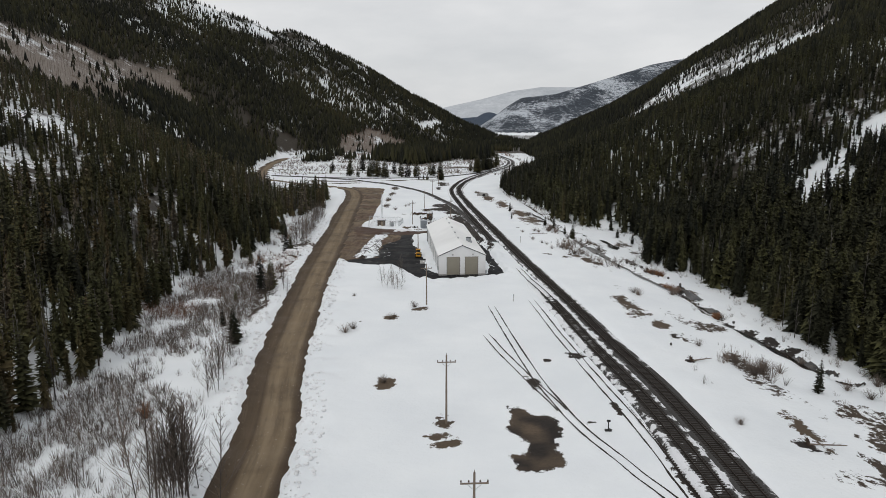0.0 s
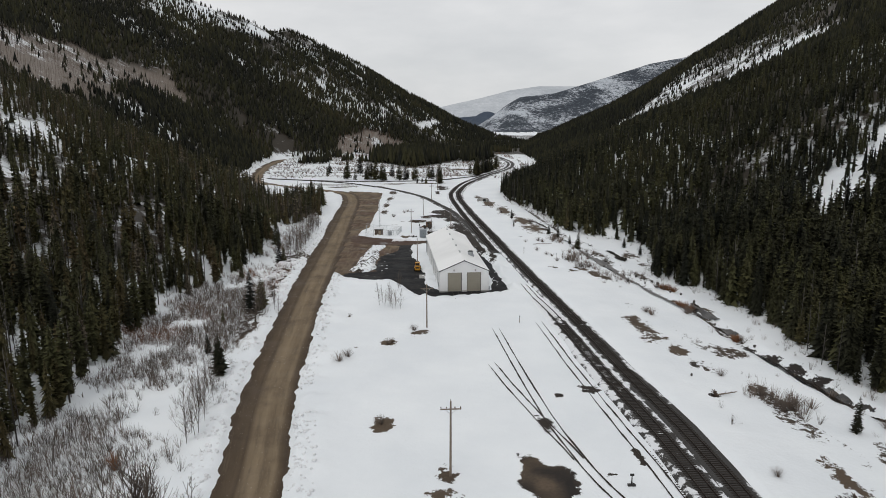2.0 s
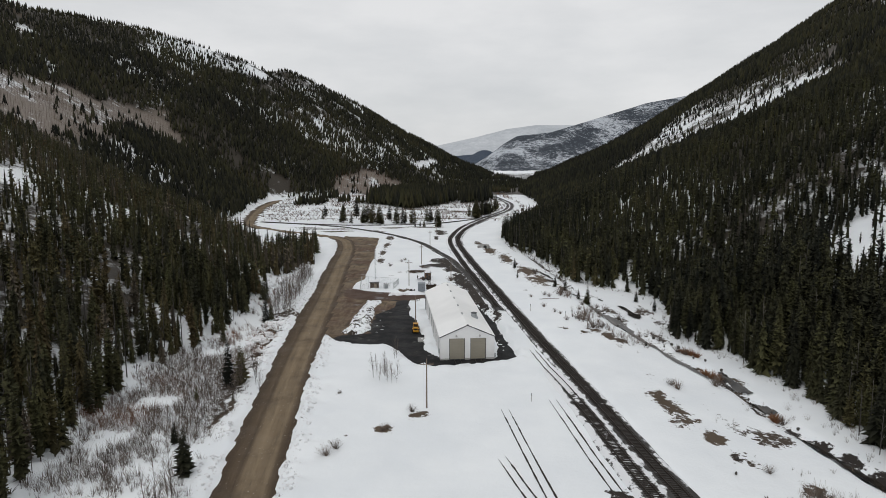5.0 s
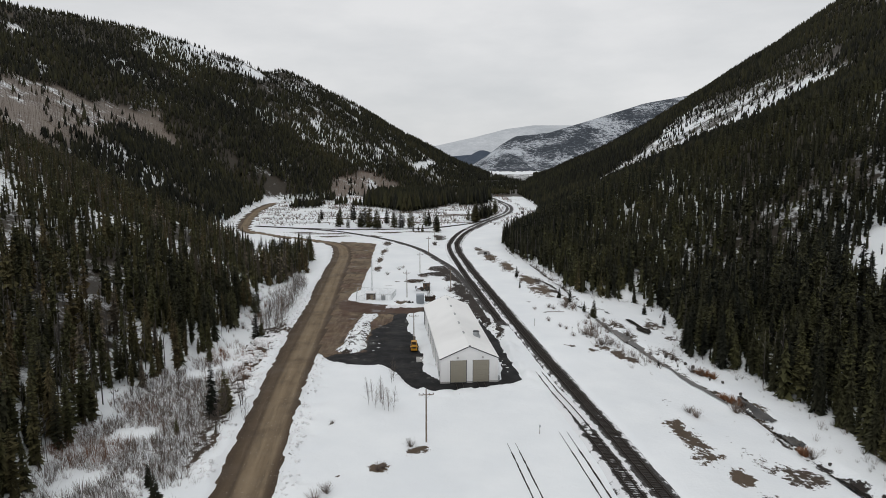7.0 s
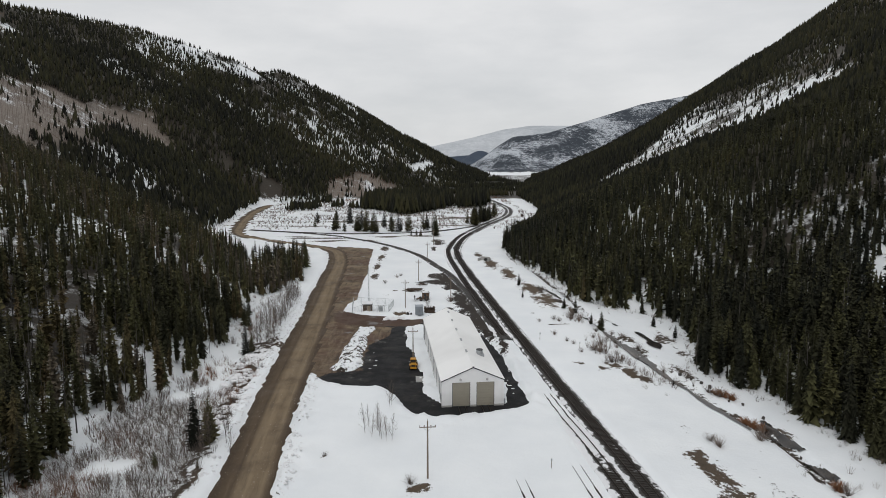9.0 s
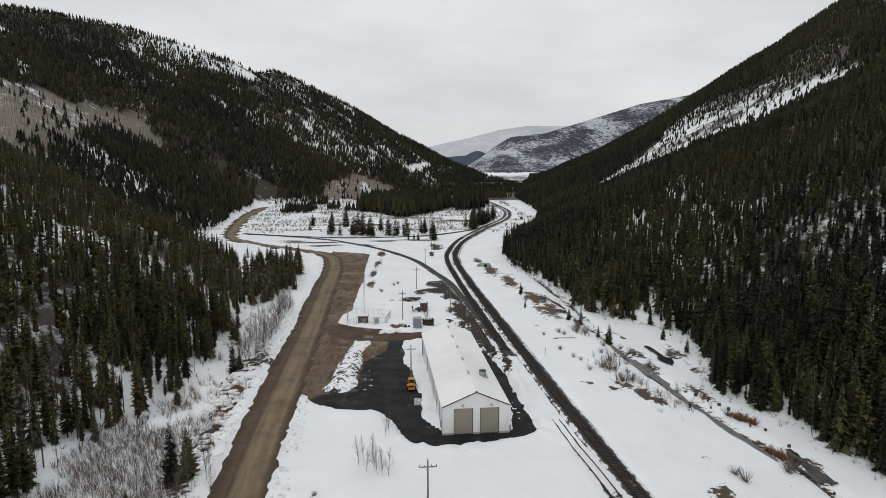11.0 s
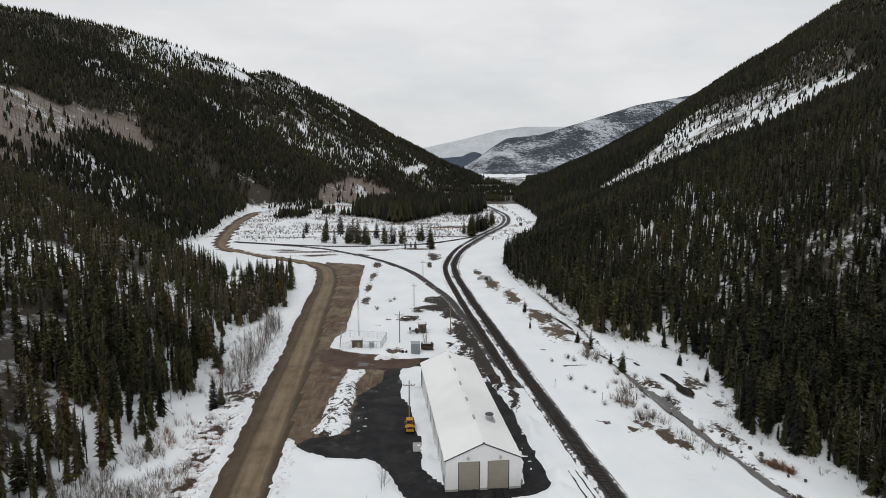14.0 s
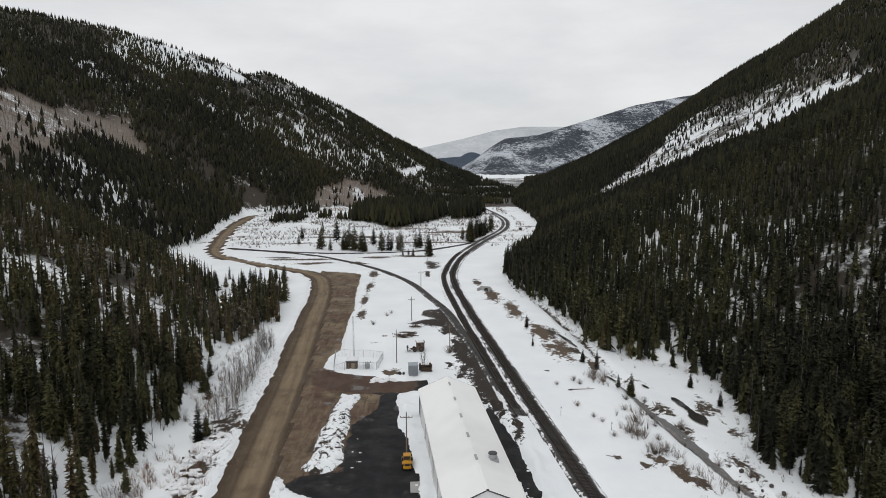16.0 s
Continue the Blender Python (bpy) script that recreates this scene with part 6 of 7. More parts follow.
for hx, hy, hn, hw, hl in ((-50.0, 206.0, 46, 3.2, 9.0), (-52.0, 226.0, 40, 3.5, 8.0), (-46.5, 186.0, 26, 1.8, 8.0)):
    rh = random.Random(int(hy))
    lumps("snow_heap", [(rh.uniform(-hw, hw), rh.uniform(-hl, hl), rh.uniform(-0.1, 0.3), rh.uniform(0.4, 1.3), rh.uniform(0.4, 1.1), rh.uniform(0.25, 0.6)) for k in range(hn)], MAT_SNOWLUMP, "rough ploughed snow bank along the road", "snow heap", hx, hy, int(hy))["kind"] = "stuff"
    lumps("rubble_heap", [(rh.uniform(-hw, hw), rh.uniform(-hl, hl), rh.uniform(0.0, 0.3), rh.uniform(0.2, 0.7), rh.uniform(0.2, 0.5), rh.uniform(0.15, 0.4)) for k in range(hn // 2)], MAT_ROCK, "dark rubble in the ploughed snow bank", "rubble", hx - 0.5, hy + 1, int(hy) + 1)["kind"] = "stuff"
lumps("barrel_heap", [(0, 0, 0.4, 0.5, 0.45, 0.6), (1.1, 0.2, 0.3, 0.4, 0.4, 0.5)], MAT_BLACK, "dark scrap heap beside the storage box", "scrap heap", -11.8, 271.3, 14)
for k in range(16):
    rk = random.Random(100 + k)
    lumps("snow_clod", [(0, 0, 0.1, rk.uniform(0.25, 0.8), rk.uniform(0.25, 0.8), rk.uniform(0.2, 0.45))], MAT_SNOWLUMP, "clod of ploughed snow on the wet lot", "snow clod", rk.uniform(-24, -18) if k < 8 else rk.uniform(14.5, 17.0), rk.uniform(209, 236) if k < 8 else rk.uniform(189, 215), 60 + k, "snow clods")


def culvert():
    t = thing("culvert", 24.2, 393.0, "grey concrete culvert headwall above the creek", "culvert", turn=-30)
    part("headwall", boxes((-2.6, -0.4, -1.0, 2.6, 0.4, 2.0), bevel=0.06), MAT_CONCRETE, t)
    part("pipe", tubes(((0.6, -0.7, 0.5), (0.6, 0.6, 0.5), 0.95, 0.95, 18)), MAT_BLACK, t)
    part("wing_wall", boxes((-3.2, -2.6, -1.0, -2.5, 0.2, 1.3), bevel=0.05), MAT_CONCRETE, t)
    part("wing_wall", boxes((2.5, -2.6, -1.0, 3.2, 0.2, 1.3), bevel=0.05), MAT_CONCRETE, t)


culvert()


def switch_stand(x, y):
    t = thing("switch_stand", x, y, "small black railway switch stand in the snow", "switch stand")
    part("base", boxes((-0.5, -0.2, -0.05, 0.5, 0.2, 0.25), bevel=0.03), MAT_BLACK, t)
    part("post", tubes(((0, 0, 0.2), (0, 0, 1.5), 0.09, 0.07, 8)), MAT_BLACK, t)
    part("target", boxes((-0.28, -0.02, 1.4, 0.28, 0.02, 1.75), bevel=0.01), MAT_BLACK, t)
    part("lever", tubes(((0, 0, 0.5), (0.6, 0.1, 0.15), 0.04, 0.03, 6)), MAT_BLACK, t)


switch_stand(24.2, 89.4)


def marker_post(x, y, h, label, turn=0):
    t = thing("marker_post", x, y, label, "marker post", "marker posts", turn)
    part("post", tubes(((0, 0, -0.2), (0, 0, h), 0.06, 0.05, 6)), MAT_POLE, t)
    part("sign_plate", boxes((-0.14, -0.08, h - 0.45, 0.14, -0.05, h), bevel=0.01), MAT_GALV, t)


marker_post(28.7, 240.4, 2.4, "thin grey marker post beside the tracks")
marker_post(8.9, 286, 2.2, "thin marker post by the siding ballast")
marker_post(17.5, 158, 1.8, "thin marker post in open snow")
marker_post(38.6, 231.2, 2.0, "thin grey marker post beside the rails")


def fallen_log(x, y, length, turn, r, label, roots=True):
    t = thing("fallen_log", x, y, label, "log", "fallen logs", turn)
    part("stem", tubes(((0, 0, r), (length, 0, r * 0.9), r, r * 0.5, 9)), MAT_LOG, t)
    rng = random.Random(int(x * 7))
    for k in range(3):
        u = rng.uniform(0.3, 0.8) * length
        part("stub", tubes(((u, 0, r), (u + 0.3, rng.uniform(-0.5, 0.5), r + rng.uniform(0.2, 0.6)), r * 0.35, 0.02, 5)), MAT_LOG, t)
    if roots:
        for k in range(9):
            a = 2 * math.pi * k / 9
            part("root", tubes(((0, 0, 0.5), (-0.25, 0.95 * math.cos(a), 0.5 + 0.75 * math.sin(a)), 0.16, 0.04, 5)), MAT_BROWNBOX, t)


fallen_log(47.5, 119.3, 4.6, 18, 0.16, "uprooted grey stump with a short stem in snow")
fallen_log(52.6, 87.5, 5.4, -4, 0.14, "grey log beside a dark hollow in snow")
fallen_log(35.5, 257.8, 6.0, 4, 0.12, "thin fallen pole lying in snow", False)
fallen_log(52, 170, 4.0, 80, 0.13, "thin log near the creek", False)
fallen_log(36.5, 216, 3.4, 150, 0.12, "dark log across a bare patch", False)
fallen_log(60.5, 214.0, 5.0, -8, 0.13, "pale log by the creek boulders", False)

for k, (x, y, s) in enumerate([(61.4, 215.0, 0.9), (63.0, 211.5, 0.7), (64.6, 209.0, 0.9), (62.0, 207.5, 0.6), (65.5, 206.0, 1.1), (66.8, 203.0, 0.8), (64.4, 202.5, 0.7), (67.6, 199.0, 0.9), (66.0, 196.5, 0.6), (68.6, 195.0, 0.7), (69.4, 187.0, 0.8), (54.5, 246.0, 0.5), (53.8, 226, 0.6), (66.0, 181.0, 0.7), (68.4, 170.0, 0.6), (70.4, 153.0, 0.6), (74.5, 122.0, 0.8), (49.4, 134, 0.6), (46.5, 128, 0.5)]):
    s *= 0.62
    rk = random.Random(k)
    lumps("boulder", [(0, 0, 0.3, s * rk.uniform(0.6, 0.9), s * rk.uniform(0.5, 0.8), s * rk.uniform(0.8, 1.1))], MAT_ROCK, "wet grey boulder at the creek", "boulder", x, y, 30 + k, "creek boulders")


def signal_hut(x, y):
    t = thing("signal_cabinet", x, y, "small dark trackside signal cabinet", "signal cabinet")
    part("body", boxes((-1.2, -1.0, -0.3, 1.2, 1.0, 2.4), bevel=0.04), MAT_BROWNBOX, t)
    part("roof", boxes((-1.4, -1.2, 2.4, 1.4, 1.2, 2.55), bevel=0.03), MAT_GALV, t)
    part("door", boxes((-0.4, -1.05, 0.0, 0.4, -1.0, 1.9)), MAT_BLACK, t)


signal_hut(78.5, 655)


# ---- water ----
def water_material(name, low, high, rough):
    m = Nodes(name)
    c = m.mix(m.ramp(m.noise(0.5, 5, 0.65), (0.4, 0), (0.65, 1)), low, high)
    return m.done(c, rough, m.noise(3.0, 3), 0.01, spec=0.5)


MAT_WATER = water_material("dark_creek_water", (0.012, 0.012, 0.012), (0.045, 0.036, 0.028), 0.18)
MAT_SLUSH = water_material("grey_wet_gravel", (0.10, 0.092, 0.085), (0.21, 0.195, 0.185), 0.55)


def pool(name, pts, label, mat, lift=0.2):
    """An uneven water sheet lying in the snow."""
    cx, cy = sum(p[0] for p in pts) / len(pts), sum(p[1] for p in pts) / len(pts)
    x0, x1, y0, y1 = min(p[0] for p in pts) - 1, max(p[0] for p in pts) + 1, min(p[1] for p in pts) - 1, max(p[1] for p in pts) + 1
    st = 0.35 if (y1 - y0) < 30 else 0.5
    xs, ys = np.arange(x0, x1, st), np.arange(y0, y1, st)
    X, Y = np.meshgrid(xs, ys)
    x, y = X.ravel(), Y.ravel()
    d = poly_sdf(x, y, pts) + 0.35 * fractal(x, y, 1.6, 3, 201)
    f = grid_faces(len(xs), len(ys))
    f = f[(d < 0)[f].all(1)]
    used, inv = np.unique(f, return_inverse=True)
    x, y = x[used], y[used]
    me = mesh(name, np.stack([x, y, ground_z(x, y) + lift], 1), inv.reshape(-1, 4), mat, True)
    return tagged(new(name, me), label, "water", kind="structure")


def band(line, widths):
    """An outline round a line with the given half widths."""
    P = np.array(line, float)
    T = np.gradient(P, axis=0)
    T /= np.linalg.norm(T, axis=1)[:, None]
    N = np.stack([-T[:, 1], T[:, 0]], 1)
    w = np.array(widths)[:, None]
    return [tuple(p) for p in P + N * w] + [tuple(p) for p in (P - N * w)[::-1]]


pool("water", [(62.6, 258.4), (64.1, 257.9), (65.0, 252.4), (65.4, 248.3), (66.9, 246.0), (66.6, 241.9), (64.4, 238.2), (62.6, 240.6), (61.7, 243.6), (63.2, 248.6), (62.2, 253.2), (61.8, 256.0)], "dark open pool in the snow", MAT_WATER)
pool("water", band([(51.4, 257.5), (52.4, 247), (53.1, 239), (55.1, 231), (56.0, 222), (57.0, 214), (58.2, 207), (60.5, 199), (62.5, 192)], [0.7, 1.2, 1.4, 1.8, 2.1, 2.0, 1.7, 1.3, 0.8]), "grey slushy wet gravel channel", MAT_SLUSH)
pool("water", band([(68.6, 186), (68.0, 181), (68.8, 176), (70.0, 172)], [0.8, 1.7, 1.5, 0.7]), "dark creek pool between snow banks", MAT_WATER)
pool("water", band([(68.0, 168), (68.9, 164), (69.6, 160)], [0.7, 1.3, 0.6]), "dark creek pool between snow banks", MAT_WATER)
pool("water", band([(68.3, 150), (68.8, 146), (69.8, 140), (70.6, 135), (71.8, 130), (72.6, 125), (73.0, 122)], [0.9, 1.9, 1.6, 2.3, 2.0, 2.1, 1.1]), "dark open stretch of the creek", MAT_WATER)
pool("water", band([(75.0, 122), (75.8, 120.6), (76.6, 119.5)], [0.6, 1.0, 0.5]), "small dark creek pool", MAT_WATER)
pool("water", band([(73.2, 119), (75.5, 117), (79, 115)], [0.4, 0.9, 0.5]), "small dark creek pool", MAT_WATER)
pool("water", band([(48, 272), (49.4, 269), (50, 266)], [0.5, 1.0, 0.4]), "small dark pool by a spruce", MAT_WATER)
pool("water", band([(57.4, 267), (57.8, 265), (58.4, 263.6)], [0.5, 0.8, 0.4]), "small dark pool in the snow", MAT_WATER)
pool("water", band([(43.5, 316), (45.0, 308), (46.5, 300)], [0.6, 1.2, 0.5]), "dark creek pool below the tracks", MAT_WATER)


# ---- slush channel beside the creek ----
def slush_channel():
    line = smooth_line([(49, 264), (51.8, 257), (53.4, 245), (55.8, 234), (56.6, 218), (59.0, 204), (60.6, 192), (63.5, 180)], 0.9)
    m = Nodes("grey_slush")
    c = m.mix(m.noise(0.6, 7, 0.7), (0.075, 0.073, 0.070), (0.21, 0.208, 0.204))
    c = m.mix(m.ramp(m.noise(1.4, 6, 0.7), (0.56, 0), (0.66, 0.8)), c, (0.05, 0.045, 0.04))
    mat = m.done(c, 0.6, m.noise(2.0, 6, 0.7), 0.05)
    half = lambda p: float(np.interp(p[1], [180, 190, 205, 235, 264], [0.3, 0.9, 1.5, 1.2, 0.4])) * (1 + 0.9 * float(fractal(np.array([p[0]]), np.array([p[1]]), 4, 3, 88)[0]))
    strip("slush_channel", line, half, lambda x, y: ground_z(x, y) + 0.16, mat, "grey slushy channel winding through the snow", "stream", 5, 0.08)


slush_channel()


# ---- clods of ploughed snow along the road ----
def snow_clods():
    bm = bmesh.new()
    bmesh.ops.create_icosphere(bm, subdivisions=1, radius=0.5)
    V = np.array([v.co for v in bm.verts])
    F = np.array([[v.index for v in f.verts] for f in bm.faces])
    bm.free()
    rng = np.random.default_rng(88)
    kinds = [(V * rng.uniform(0.7, 1.3, V.shape) * np.array([1.0, 1.0, 0.8]), F) for k in range(5)]
    P = np.array(ROAD)
    P = P[(P[:, 1] > 60) & (P[:, 1] < 300)]
    xs, ys = [], []
    for side, a, b, y0, y1, n in ((1, 5.0, 8.5, 60, 216, 1500), (-1, 5.5, 9.5, 60, 300, 1300)):
        i = rng.uniform(0, len(P) - 1.01, n)
        y = np.interp(i, np.arange(len(P)), P[:, 1])
        x = np.interp(y, P[:, 1], P[:, 0]) + side * (a + (b - a) * rng.uniform(0, 1, n) ** 1.5)
        near = (y > y0) & (y < y1) & (cleared(x, y) > 0.6) & (fractal(x, y, 8, 3, 89) > -0.25)
        xs.append(x[near])
        ys.append(y[near])
    x, y = np.concatenate(xs), np.concatenate(ys)
    n = len(x)
    sz = rng.uniform(0.25, 1.0, n) ** 2.2 * 0.62 + 0.12
    scatter("snow_clod", "small clods of ploughed snow on the road bank", "snow", kinds, x, y, sz, np.zeros(n), MAT_SNOWLUMP, 3, fine=True)


snow_clods()


# ---- single conifers ----
for k, (x, y, h, what) in enumerate([
        (66.7, 109.8, 6.6, "small dark spruce alone in snow"), (-42.2, 127.3, 8.2, "young dark spruce beside the road"), (-48.6, 139.5, 4.6, "short dark spruce in snow"), (-47.9, 168.2, 12, "slender dark spruce near the road"),
        (-45.6, 169.5, 9.5, "brownish spruce near the road"), (-52.4, 160.9, 3.6, "short dark spruce in snow"), (-44.2, 159, 2.2, "tiny spruce beside the road"), (51.5, 257.9, 7.0, "bushy green spruce beside the gravel channel"), (48.9, 261, 4.4, "small green spruce in snow"),
        (47.4, 278.4, 6.4, "dark spruce beside a small pool"), (44.6, 284.5, 4.6, "small dark spruce in snow"), (33, 323.2, 5.5, "dark spruce near the tracks"), (-56, 230.9, 9.6, "dark spruce at the foot of the bank"), (-55, 233.5, 6, "dark spruce at the foot of the bank"),
        (-62, 207.8, 6, "small brownish spruce in snow"), (-62.3, 257.4, 7.5, "thin spruce on the snowy bank"), (-65, 262, 8, "thin spruce on the snowy bank"), (-66.5, 272, 7, "thin spruce on the snowy bank"), (31.5, 300, 3.5, "small spruce near the tracks"), (72, 268, 4.5, "small spruce at the forest's edge"), (74, 253, 5, "small spruce at the forest's edge"), (56, 205, 2.0, "tiny spruce in snow"),
        (-68, 384, 10, "dark spruce beside the bend of the road"), (-71, 379, 8, "dark spruce beside the bend of the road")]):
    conifer(x, y, h, k * 5 + 3, what, "single conifers", 1.35)
for k, (x, y, h) in enumerate([(-75, 538, 13), (-77, 541, 9), (-68.6, 533, 9), (-69.8, 575, 14), (-58.8, 535.5, 11.5), (-60.5, 537, 8), (-56.4, 539.6, 13), (-52.2, 532.5, 14), (-53.6, 536, 10), (-46.1, 526, 12.5), (-47.6, 529, 10), (-44.5, 528, 9), (-41, 556, 11), (-33.7, 531, 11.5), (-28.9, 531, 11), (-27, 533, 8), (-21.1, 530.8, 11.5), (-22.6, 534, 7), (-10.6, 541, 10), (-8.1, 546, 9.5), (-1.9, 506, 12.5), (-2.8, 509, 10), (-0.8, 509, 9), (-18.6, 507, 4), (-15, 509, 3.5), (-12, 506, 4.5), (-90, 640, 9), (-95, 560, 7), (-100, 600, 8)]):
    conifer(x, y, h * 1.35, k * 7 + 1, "dark spruce in the row along the wye track", "wye row spruces", 1.5)
rng1 = random.Random(77)
for k in range(26):
    u = rng1.random()
    conifer(26 + 26 * u + rng1.uniform(-2, 4), 575 + 75 * u + rng1.uniform(-4, 16), rng1.uniform(11, 17), 200 + k, "dark spruce in the clump beside the rail curve", "rail curve spruces", 1.4)
for k in range(34):
    x, y = rng1.uniform(-112, -72), rng1.uniform(385, 428)
    if min(math.dist((x, y), p) for p in ROAD) > 14:
        conifer(x, y, rng1.uniform(6.5, 9.5), 300 + k, "dark pine in the clump inside the road bend", "road bend pines", 1.4)

# ---- leafless trees and shrubs ----
def twig_material():
    m = Nodes("bare_twigs")
    c = m.ramp(m.attr("tint"), (0.0, (0.070, 0.060, 0.052)), (0.35, (0.135, 0.112, 0.096)), (0.6, (0.20, 0.160, 0.135)), (0.8, (0.18, 0.095, 0.062)), (1.0, (0.23, 0.110, 0.055)))
    return m.done(m.mix(m.math("MULTIPLY", m.noise(1.5, 3), 0.3), c, (0.06, 0.05, 0.043)), 0.9, spec=0.15)


MAT_TWIG = twig_material()
ASPEN = [bare_template(60 + k, 46, 0.0055, 0.0038, 0.28, 0.10) for k in range(5)]
STICK = [bare_template(70 + k, 4, 0.010, 0.006, 0.16, 0.35) for k in range(4)]
WILLOW = [willow_template(80 + k, 15, 0.0088, 0.55) for k in range(6)]
SCRUB = [willow_template(90 + k, 5, 0.045, 0.7) for k in range(5)]


def plant_mesh(tmpl, mat, tint):
    me = mesh("crown", tmpl[0], tmpl[1], mat)
    attribute(me, "tint", np.full(len(tmpl[0]), tint))
    return me


ASPEN_MESH = [plant_mesh(t, MAT_TWIG, 0.15 + 0.1 * k) for k, t in enumerate(ASPEN)]
DENSE = [willow_template(110 + k, 80, 0.009, 0.75) for k in range(3)]
SHRUB_MESH = [plant_mesh(t, MAT_TWIG, v) for t, v in ((DENSE[0], 0.62), (DENSE[1], 0.35), (DENSE[2], 0.5), (willow_template(119, 110, 0.010, 0.42), 1.0))]
ASPEN_TRUNK = trunk_mesh("trunk", 0.7, 0.0050, MAT_TWIG)


def aspen(x, y, h, k, label, group):
    t = thing("bare_aspen", x, y, label, "bare tree", group, turn=(k * 53) % 360)
    t.rotation_euler = (radians((k * 29) % 13 - 6), radians((k * 17) % 13 - 6), radians((k * 53) % 360))
    for name, me in (("trunk", ASPEN_TRUNK), ("crown", ASPEN_MESH[k % 5])):
        ob = shared_part(name, me, t)
        ob.scale = (h, h, h)


def shrub(x, y, h, k, label, wide=1.15):
    t = thing("shrub", x, y, label, "shrub", "bare shrubs", turn=(k * 37) % 360)
    ob = shared_part("crown", SHRUB_MESH[k % 3 if k else 3], t)
    ob.scale = (h * wide, h * wide, h)
    part("root_crown", tubes(((0, 0, -0.15), (0, 0, 0.12), 0.12 * h, 0.05 * h, 7)), MAT_BROWNBOX, t)


rng2 = random.Random(31)
for k in range(28):
    aspen(-31.5 + rng2.gauss(0, 1.7), 70.5 + rng2.gauss(0, 1.6), rng2.uniform(8.5, 14.5), k, "tall leafless aspen in a roadside clump", "roadside aspens")
for k in range(15):
    u = rng2.random()
    aspen(-37.5 - 4.5 * u + rng2.gauss(0, 1.0), 100 + 22 * u + rng2.gauss(0, 1.5), rng2.uniform(5, 9.5), k, "leafless aspen on the snowy verge", "verge aspens")
for k, (x, y, h) in enumerate([(-16.5, 173.4, 6), (-15.9, 175.4, 5), (-14.1, 174.7, 6), (-13.0, 170.7, 6), (-12.1, 170.1, 5), (-11.0, 170.1, 5.5), (-12.6, 186.0, 6.5), (-13.5, 172, 5), (-15, 171.6, 5), (-12.2, 172.4, 4.5), (-12.1, 186.6, 5)]):
    aspen(x, y, h, k, "small leafless aspen in the snow field", "field aspens")
for k in range(80):
    u = rng2.random()
    aspen(-51.5 - 8.0 * rng2.random() ** 1.5 - 2 * u, 236 + 68 * u, rng2.uniform(5.0, 9.5), k, "leafless aspen on the bank above the road", "bank aspens")
for k in range(10):
    aspen(-44 + rng2.gauss(0, 1.5), 168 + rng2.gauss(0, 5), rng2.uniform(5, 8), k, "leafless aspen beside the slender spruces", "spruce-side aspens")
aspen(-4.6, 272.5, 8.0, 2, "leafless tree over the timber heap", "yard trees")
aspen(-5.2, 274.0, 6.5, 1, "leafless tree over the timber heap", "yard trees")
shrub(-45.5, 93.8, 3.4, 0, "rust-red bare willow bush in snow")
for x, y, h in ((66.3, 199.5, 2.4), (67.5, 198.0, 2.2), (65.0, 201.0, 1.9), (65.8, 184.0, 2.5), (66.9, 182.5, 2.3), (64.9, 186.0, 2.0), (68.2, 157.5, 2.2), (68.9, 158.5, 1.9)):
    shrub(x, y, h, 0, "rust-brown bare willow mound beside the creek", 2.1)
for k, (x, y, h) in enumerate([(-10.2, 107.2, 1.5), (-12.0, 144.2, 1.4), (-11.2, 145, 1.2), (-6.9, 152.8, 1.6), (-22.7, 163.6, 0.8), (-20.8, 134, 2.0), (-19.5, 136.5, 1.8), (3.3, 292.6, 2.6), (4.0, 294, 2.0), (37.4, 265.1, 1.7), (38.6, 262.6, 1.6), (34.2, 246.6, 1.6), (36.6, 239.5, 1.3), (38.0, 236.7, 1.2), (45.9, 245.2, 1.8), (48.5, 252.7, 1.7), (46.2, 237.9, 2.2), (43.8, 228.8, 2.6), (42.6, 230.5, 2.2), (54.2, 254.6, 1.6), (55.5, 248.5, 2.2), (56.9, 235.8, 2.4), (48.3, 227.4, 1.6), (50.5, 236, 1.5), (44.5, 219.5, 2.4), (47.5, 221, 2.0), (52.0, 169.5, 2.2), (51.4, 172, 1.8), (38.4, 228, 1.4), (65.4, 200.1, 2.4), (64, 203, 2.0), (63.2, 175.6, 2.6), (65, 178, 2.2), (69.3, 156.6, 2.2), (44.7, 91.9, 1.4), (73.1, 111.8, 2.0), (75, 108, 1.8), (80, 114, 2.2), (59.8, 117.3, 2.6), (58, 116, 2.4), (61.5, 119, 2.2), (64, 118.1, 2.0), (57, 122, 1.8), (53, 130, 1.6), (33.6, 312, 1.6), (35, 334, 1.8), (30, 345, 1.8), (32.0, 262, 1.2), (45, 272, 2.6), (43.8, 268, 2.4), (46, 266, 2.6), (40.5, 310, 2.4), (25.5, 372, 1.8), (-19.5, 344, 1.6), (-24, 330, 1.8), (-18, 348, 1.5), (72.7, 126.5, 1.6), (62.5, 213, 2.0), (58.5, 219, 1.8)]):
    shrub(x, y, h * 1.2, k + 1, "bare grey-brown willow bush in snow" if (k + 1) % 3 else "rust-brown bare willow bush in snow")


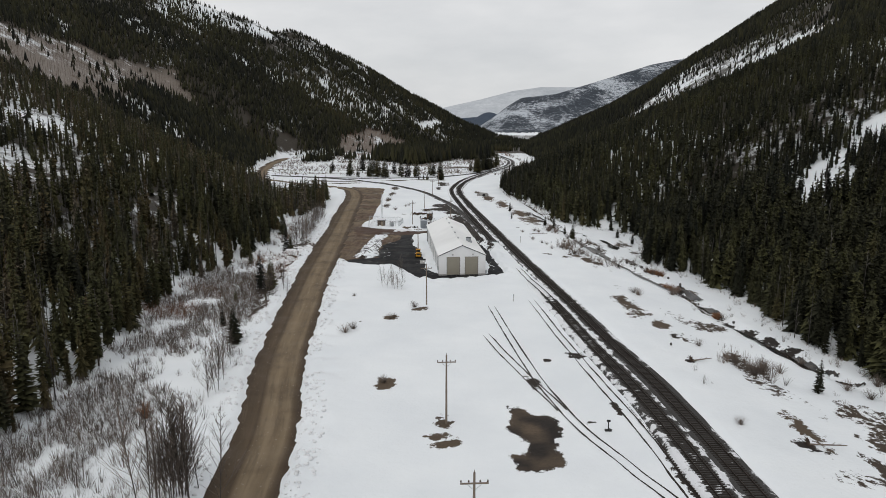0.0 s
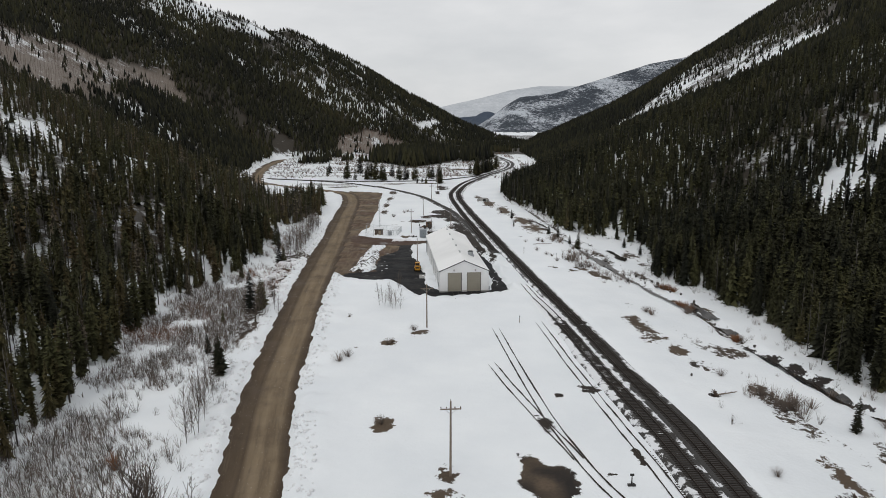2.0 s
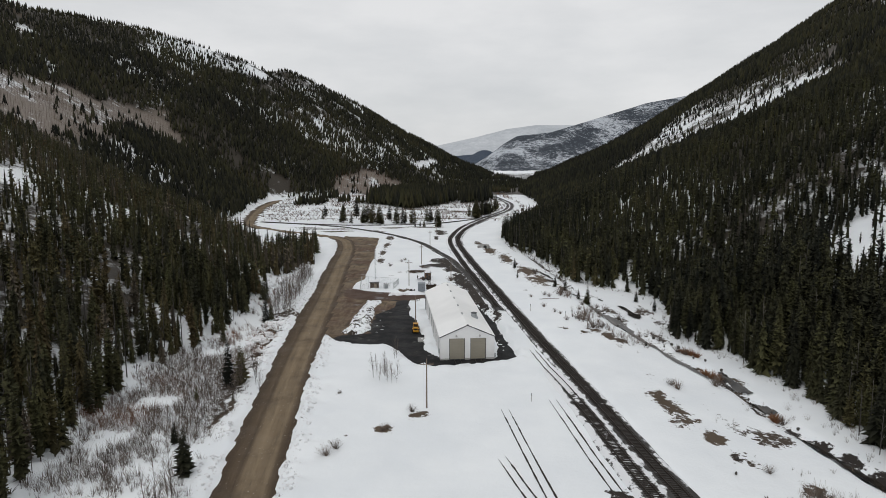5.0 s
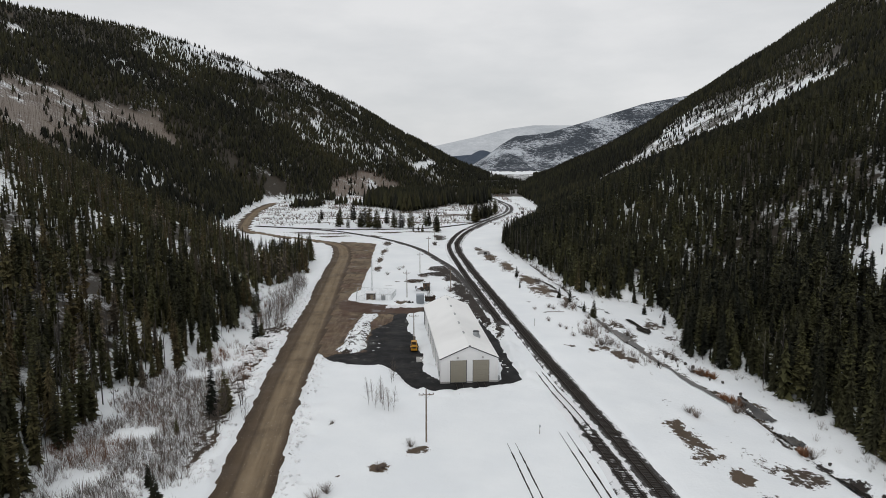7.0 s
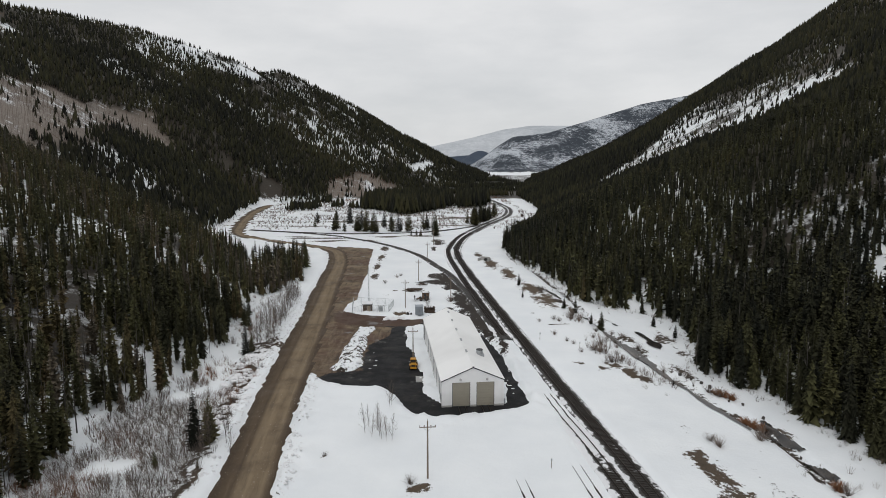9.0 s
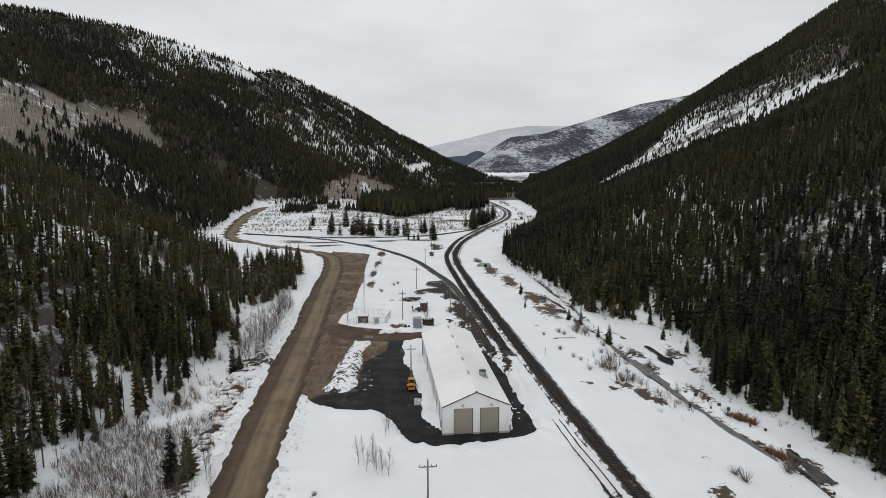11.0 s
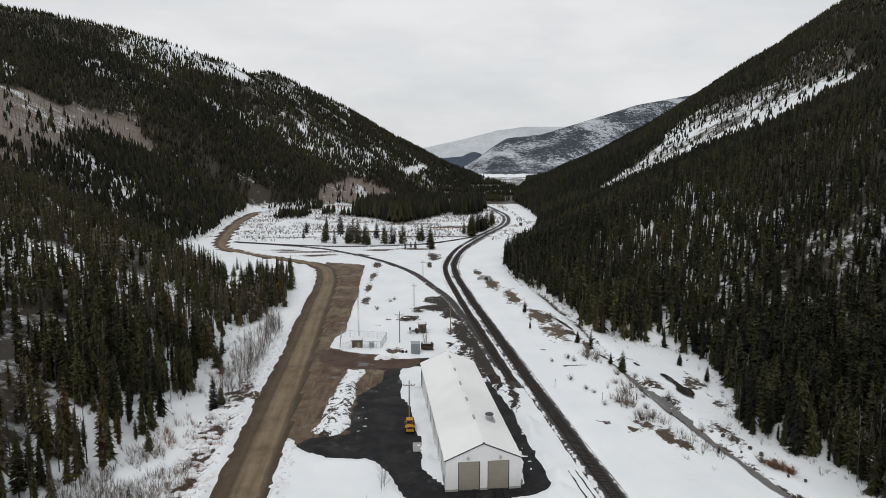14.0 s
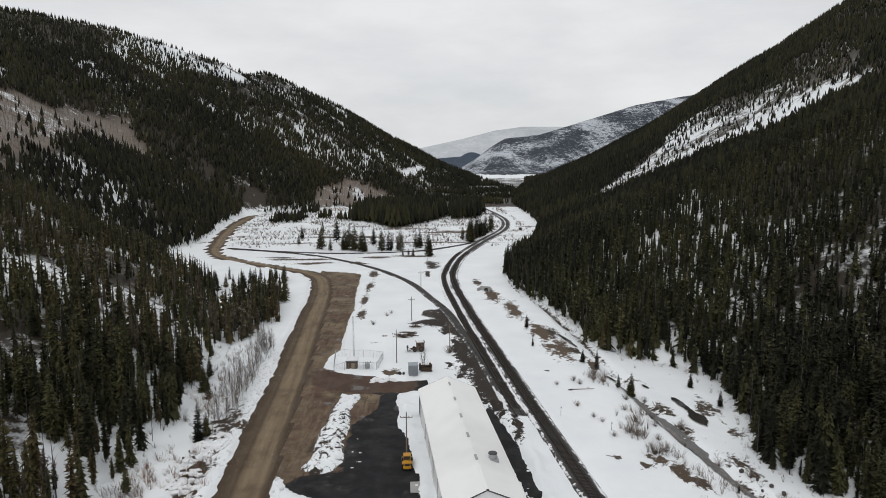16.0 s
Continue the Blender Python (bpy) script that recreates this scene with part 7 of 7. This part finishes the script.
def thickets():
    # willow strip between road and forest
    x, y, rng = spots(-72, -33, 58, 305, 0.92, 21)
    d_road, _ = seg_dist(x, y, ROAD[::3])
    fl = lin(y, FOOT_L)
    n = fractal(x, y, 9, 3, 101)
    dens = sstep(-0.45, 0.20, n) * sstep(6.5, 11, d_road) * (0.22 + 0.78 * sstep(-42, -52, x)) * sstep(-6, 1, x - fl) * sstep(235, 175, y)
    dens = np.maximum(dens, 0.10 * sstep(225, 240, y) * sstep(-48, -52, x) * sstep(-4, 1, x - fl) * sstep(7, 10, d_road))
    keep = rng.uniform(0, 1, len(x)) < 1.35 * dens
    x, y, n = x[keep], y[keep], n[keep]
    tint = np.clip(rng.uniform(0.1, 0.62, len(x)) + 0.5 * sstep(0.0, 0.4, fractal(x, y, 22, 2, 102)) * sstep(105, 140, y), 0, 1)
    scatter("willow_thicket", "grey and reddish leafless willow thicket in snow", "shrubs", WILLOW, x, y, rng.uniform(1.2, 3.4, len(x)), tint, MAT_TWIG)
    # loose scrub on the creek flat and along the right forest's foot
    x, y, rng = spots(38, 88, 66, 420, 1.5, 22)
    fr = lin(y, FOOT_R)
    edge = np.exp(-((x - fr + 2.5) / 3.0) ** 2)
    dens = 0.45 * edge + 0.10 * sstep(0.0, 0.5, fractal(x, y, 12, 3, 103)) * sstep(42, 48, x)
    keep = (rng.uniform(0, 1, len(x)) < dens) & (x < fr + 3) & (seg_dist(x, y, MAIN_R[::3])[0] > 6)
    x, y = x[keep], y[keep]
    scatter("creek_scrub", "sparse leafless scrub along the creek", "shrubs", WILLOW, x, y, rng.uniform(0.7, 2.4, len(x)), rng.uniform(0.1, 0.7, len(x)), MAT_TWIG)
    cl = [(43.8, 228.8), (44.6, 231), (46.2, 237.9), (50, 243), (44.5, 219.5), (47.5, 221), (59.8, 117.3), (61.5, 119), (58, 116), (56.5, 121), (45, 270), (44, 266), (55, 205), (52, 212)]
    rng = np.random.default_rng(27)
    x = np.concatenate([rng.normal(a, 1.6, 9) for a, b in cl])
    y = np.concatenate([rng.normal(b, 2.2, 9) for a, b in cl])
    scatter("willow_clump", "upright thin leafless willows on the creek flat", "shrubs", WILLOW, x, y, rng.uniform(1.8, 3.8, len(x)), rng.uniform(0.3, 0.7, len(x)), MAT_TWIG)
    # brush on the far meadow
    x, y, rng = spots(-190, 90, 430, 960, 3.0, 23)
    d_road, _ = seg_dist(x, y, ROAD[::3])
    d_rail, _ = seg_dist(x, y, MAIN_R[::3])
    d_wye, _ = seg_dist(x, y, WYE_FAR[::3])
    d_w2, _ = seg_dist(x, y, WYE[::3])
    dens = 0.72 * sstep(-0.35, 0.25, fractal(x, y * 1.6, 26, 3, 104)) * sstep(540, 575, y)
    dens = np.where((d_road < 8) | (d_rail < 8) | (d_wye < 6) | (d_w2 < 6), 0, dens)
    keep = (rng.uniform(0, 1, len(x)) < dens) & (x > lin(y, FOOT_L)) & (x < lin(y, FOOT_R))
    x, y = x[keep], y[keep]
    tint = np.clip(rng.uniform(0.25, 0.75, len(x)) + 0.35 * sstep(820, 900, y), 0, 1)
    scatter("meadow_brush", "low leafless brush on the far snowy meadow", "shrubs", SCRUB, x, y, rng.uniform(1.2, 3.4, len(x)), tint, MAT_TWIG)
    # aspen terrace on the left slope, and red brush at the hill's foot
    x, y, rng = spots(-420, 0, 240, 1200, 3.2, 24)
    h, tl, tr = hills(x, y)
    open_r, asp = clearing(x, y, tl, tr)
    keep = (rng.uniform(0, 1, len(x)) < 0.95 * asp) & (np.abs(x) < 60 + 0.78 * (y + 10))
    x, y = x[keep], y[keep]
    scatter("aspen_stand", "pale leafless aspen stand on the slope", "trees", STICK, x, y, rng.uniform(5, 9, len(x)), np.clip(rng.uniform(0.42, 0.66, len(x)) + 0.3 * sstep(860, 930, y), 0, 0.95), MAT_TWIG)
    # small brush among the left forest's foot
    x, y, rng = spots(-170, -62, 60, 430, 2.6, 26)
    h, tl, tr = hills(x, y)
    keep = (rng.uniform(0, 1, len(x)) < 0.35) & (tl > 0) & (np.abs(x) < 60 + 0.78 * (y + 10))
    x, y = x[keep], y[keep]
    scatter("forest_brush", "leafless brush under the slope forest", "shrubs", SCRUB, x, y, rng.uniform(0.8, 2.2, len(x)), rng.uniform(0.1, 0.7, len(x)), MAT_TWIG)


thickets()
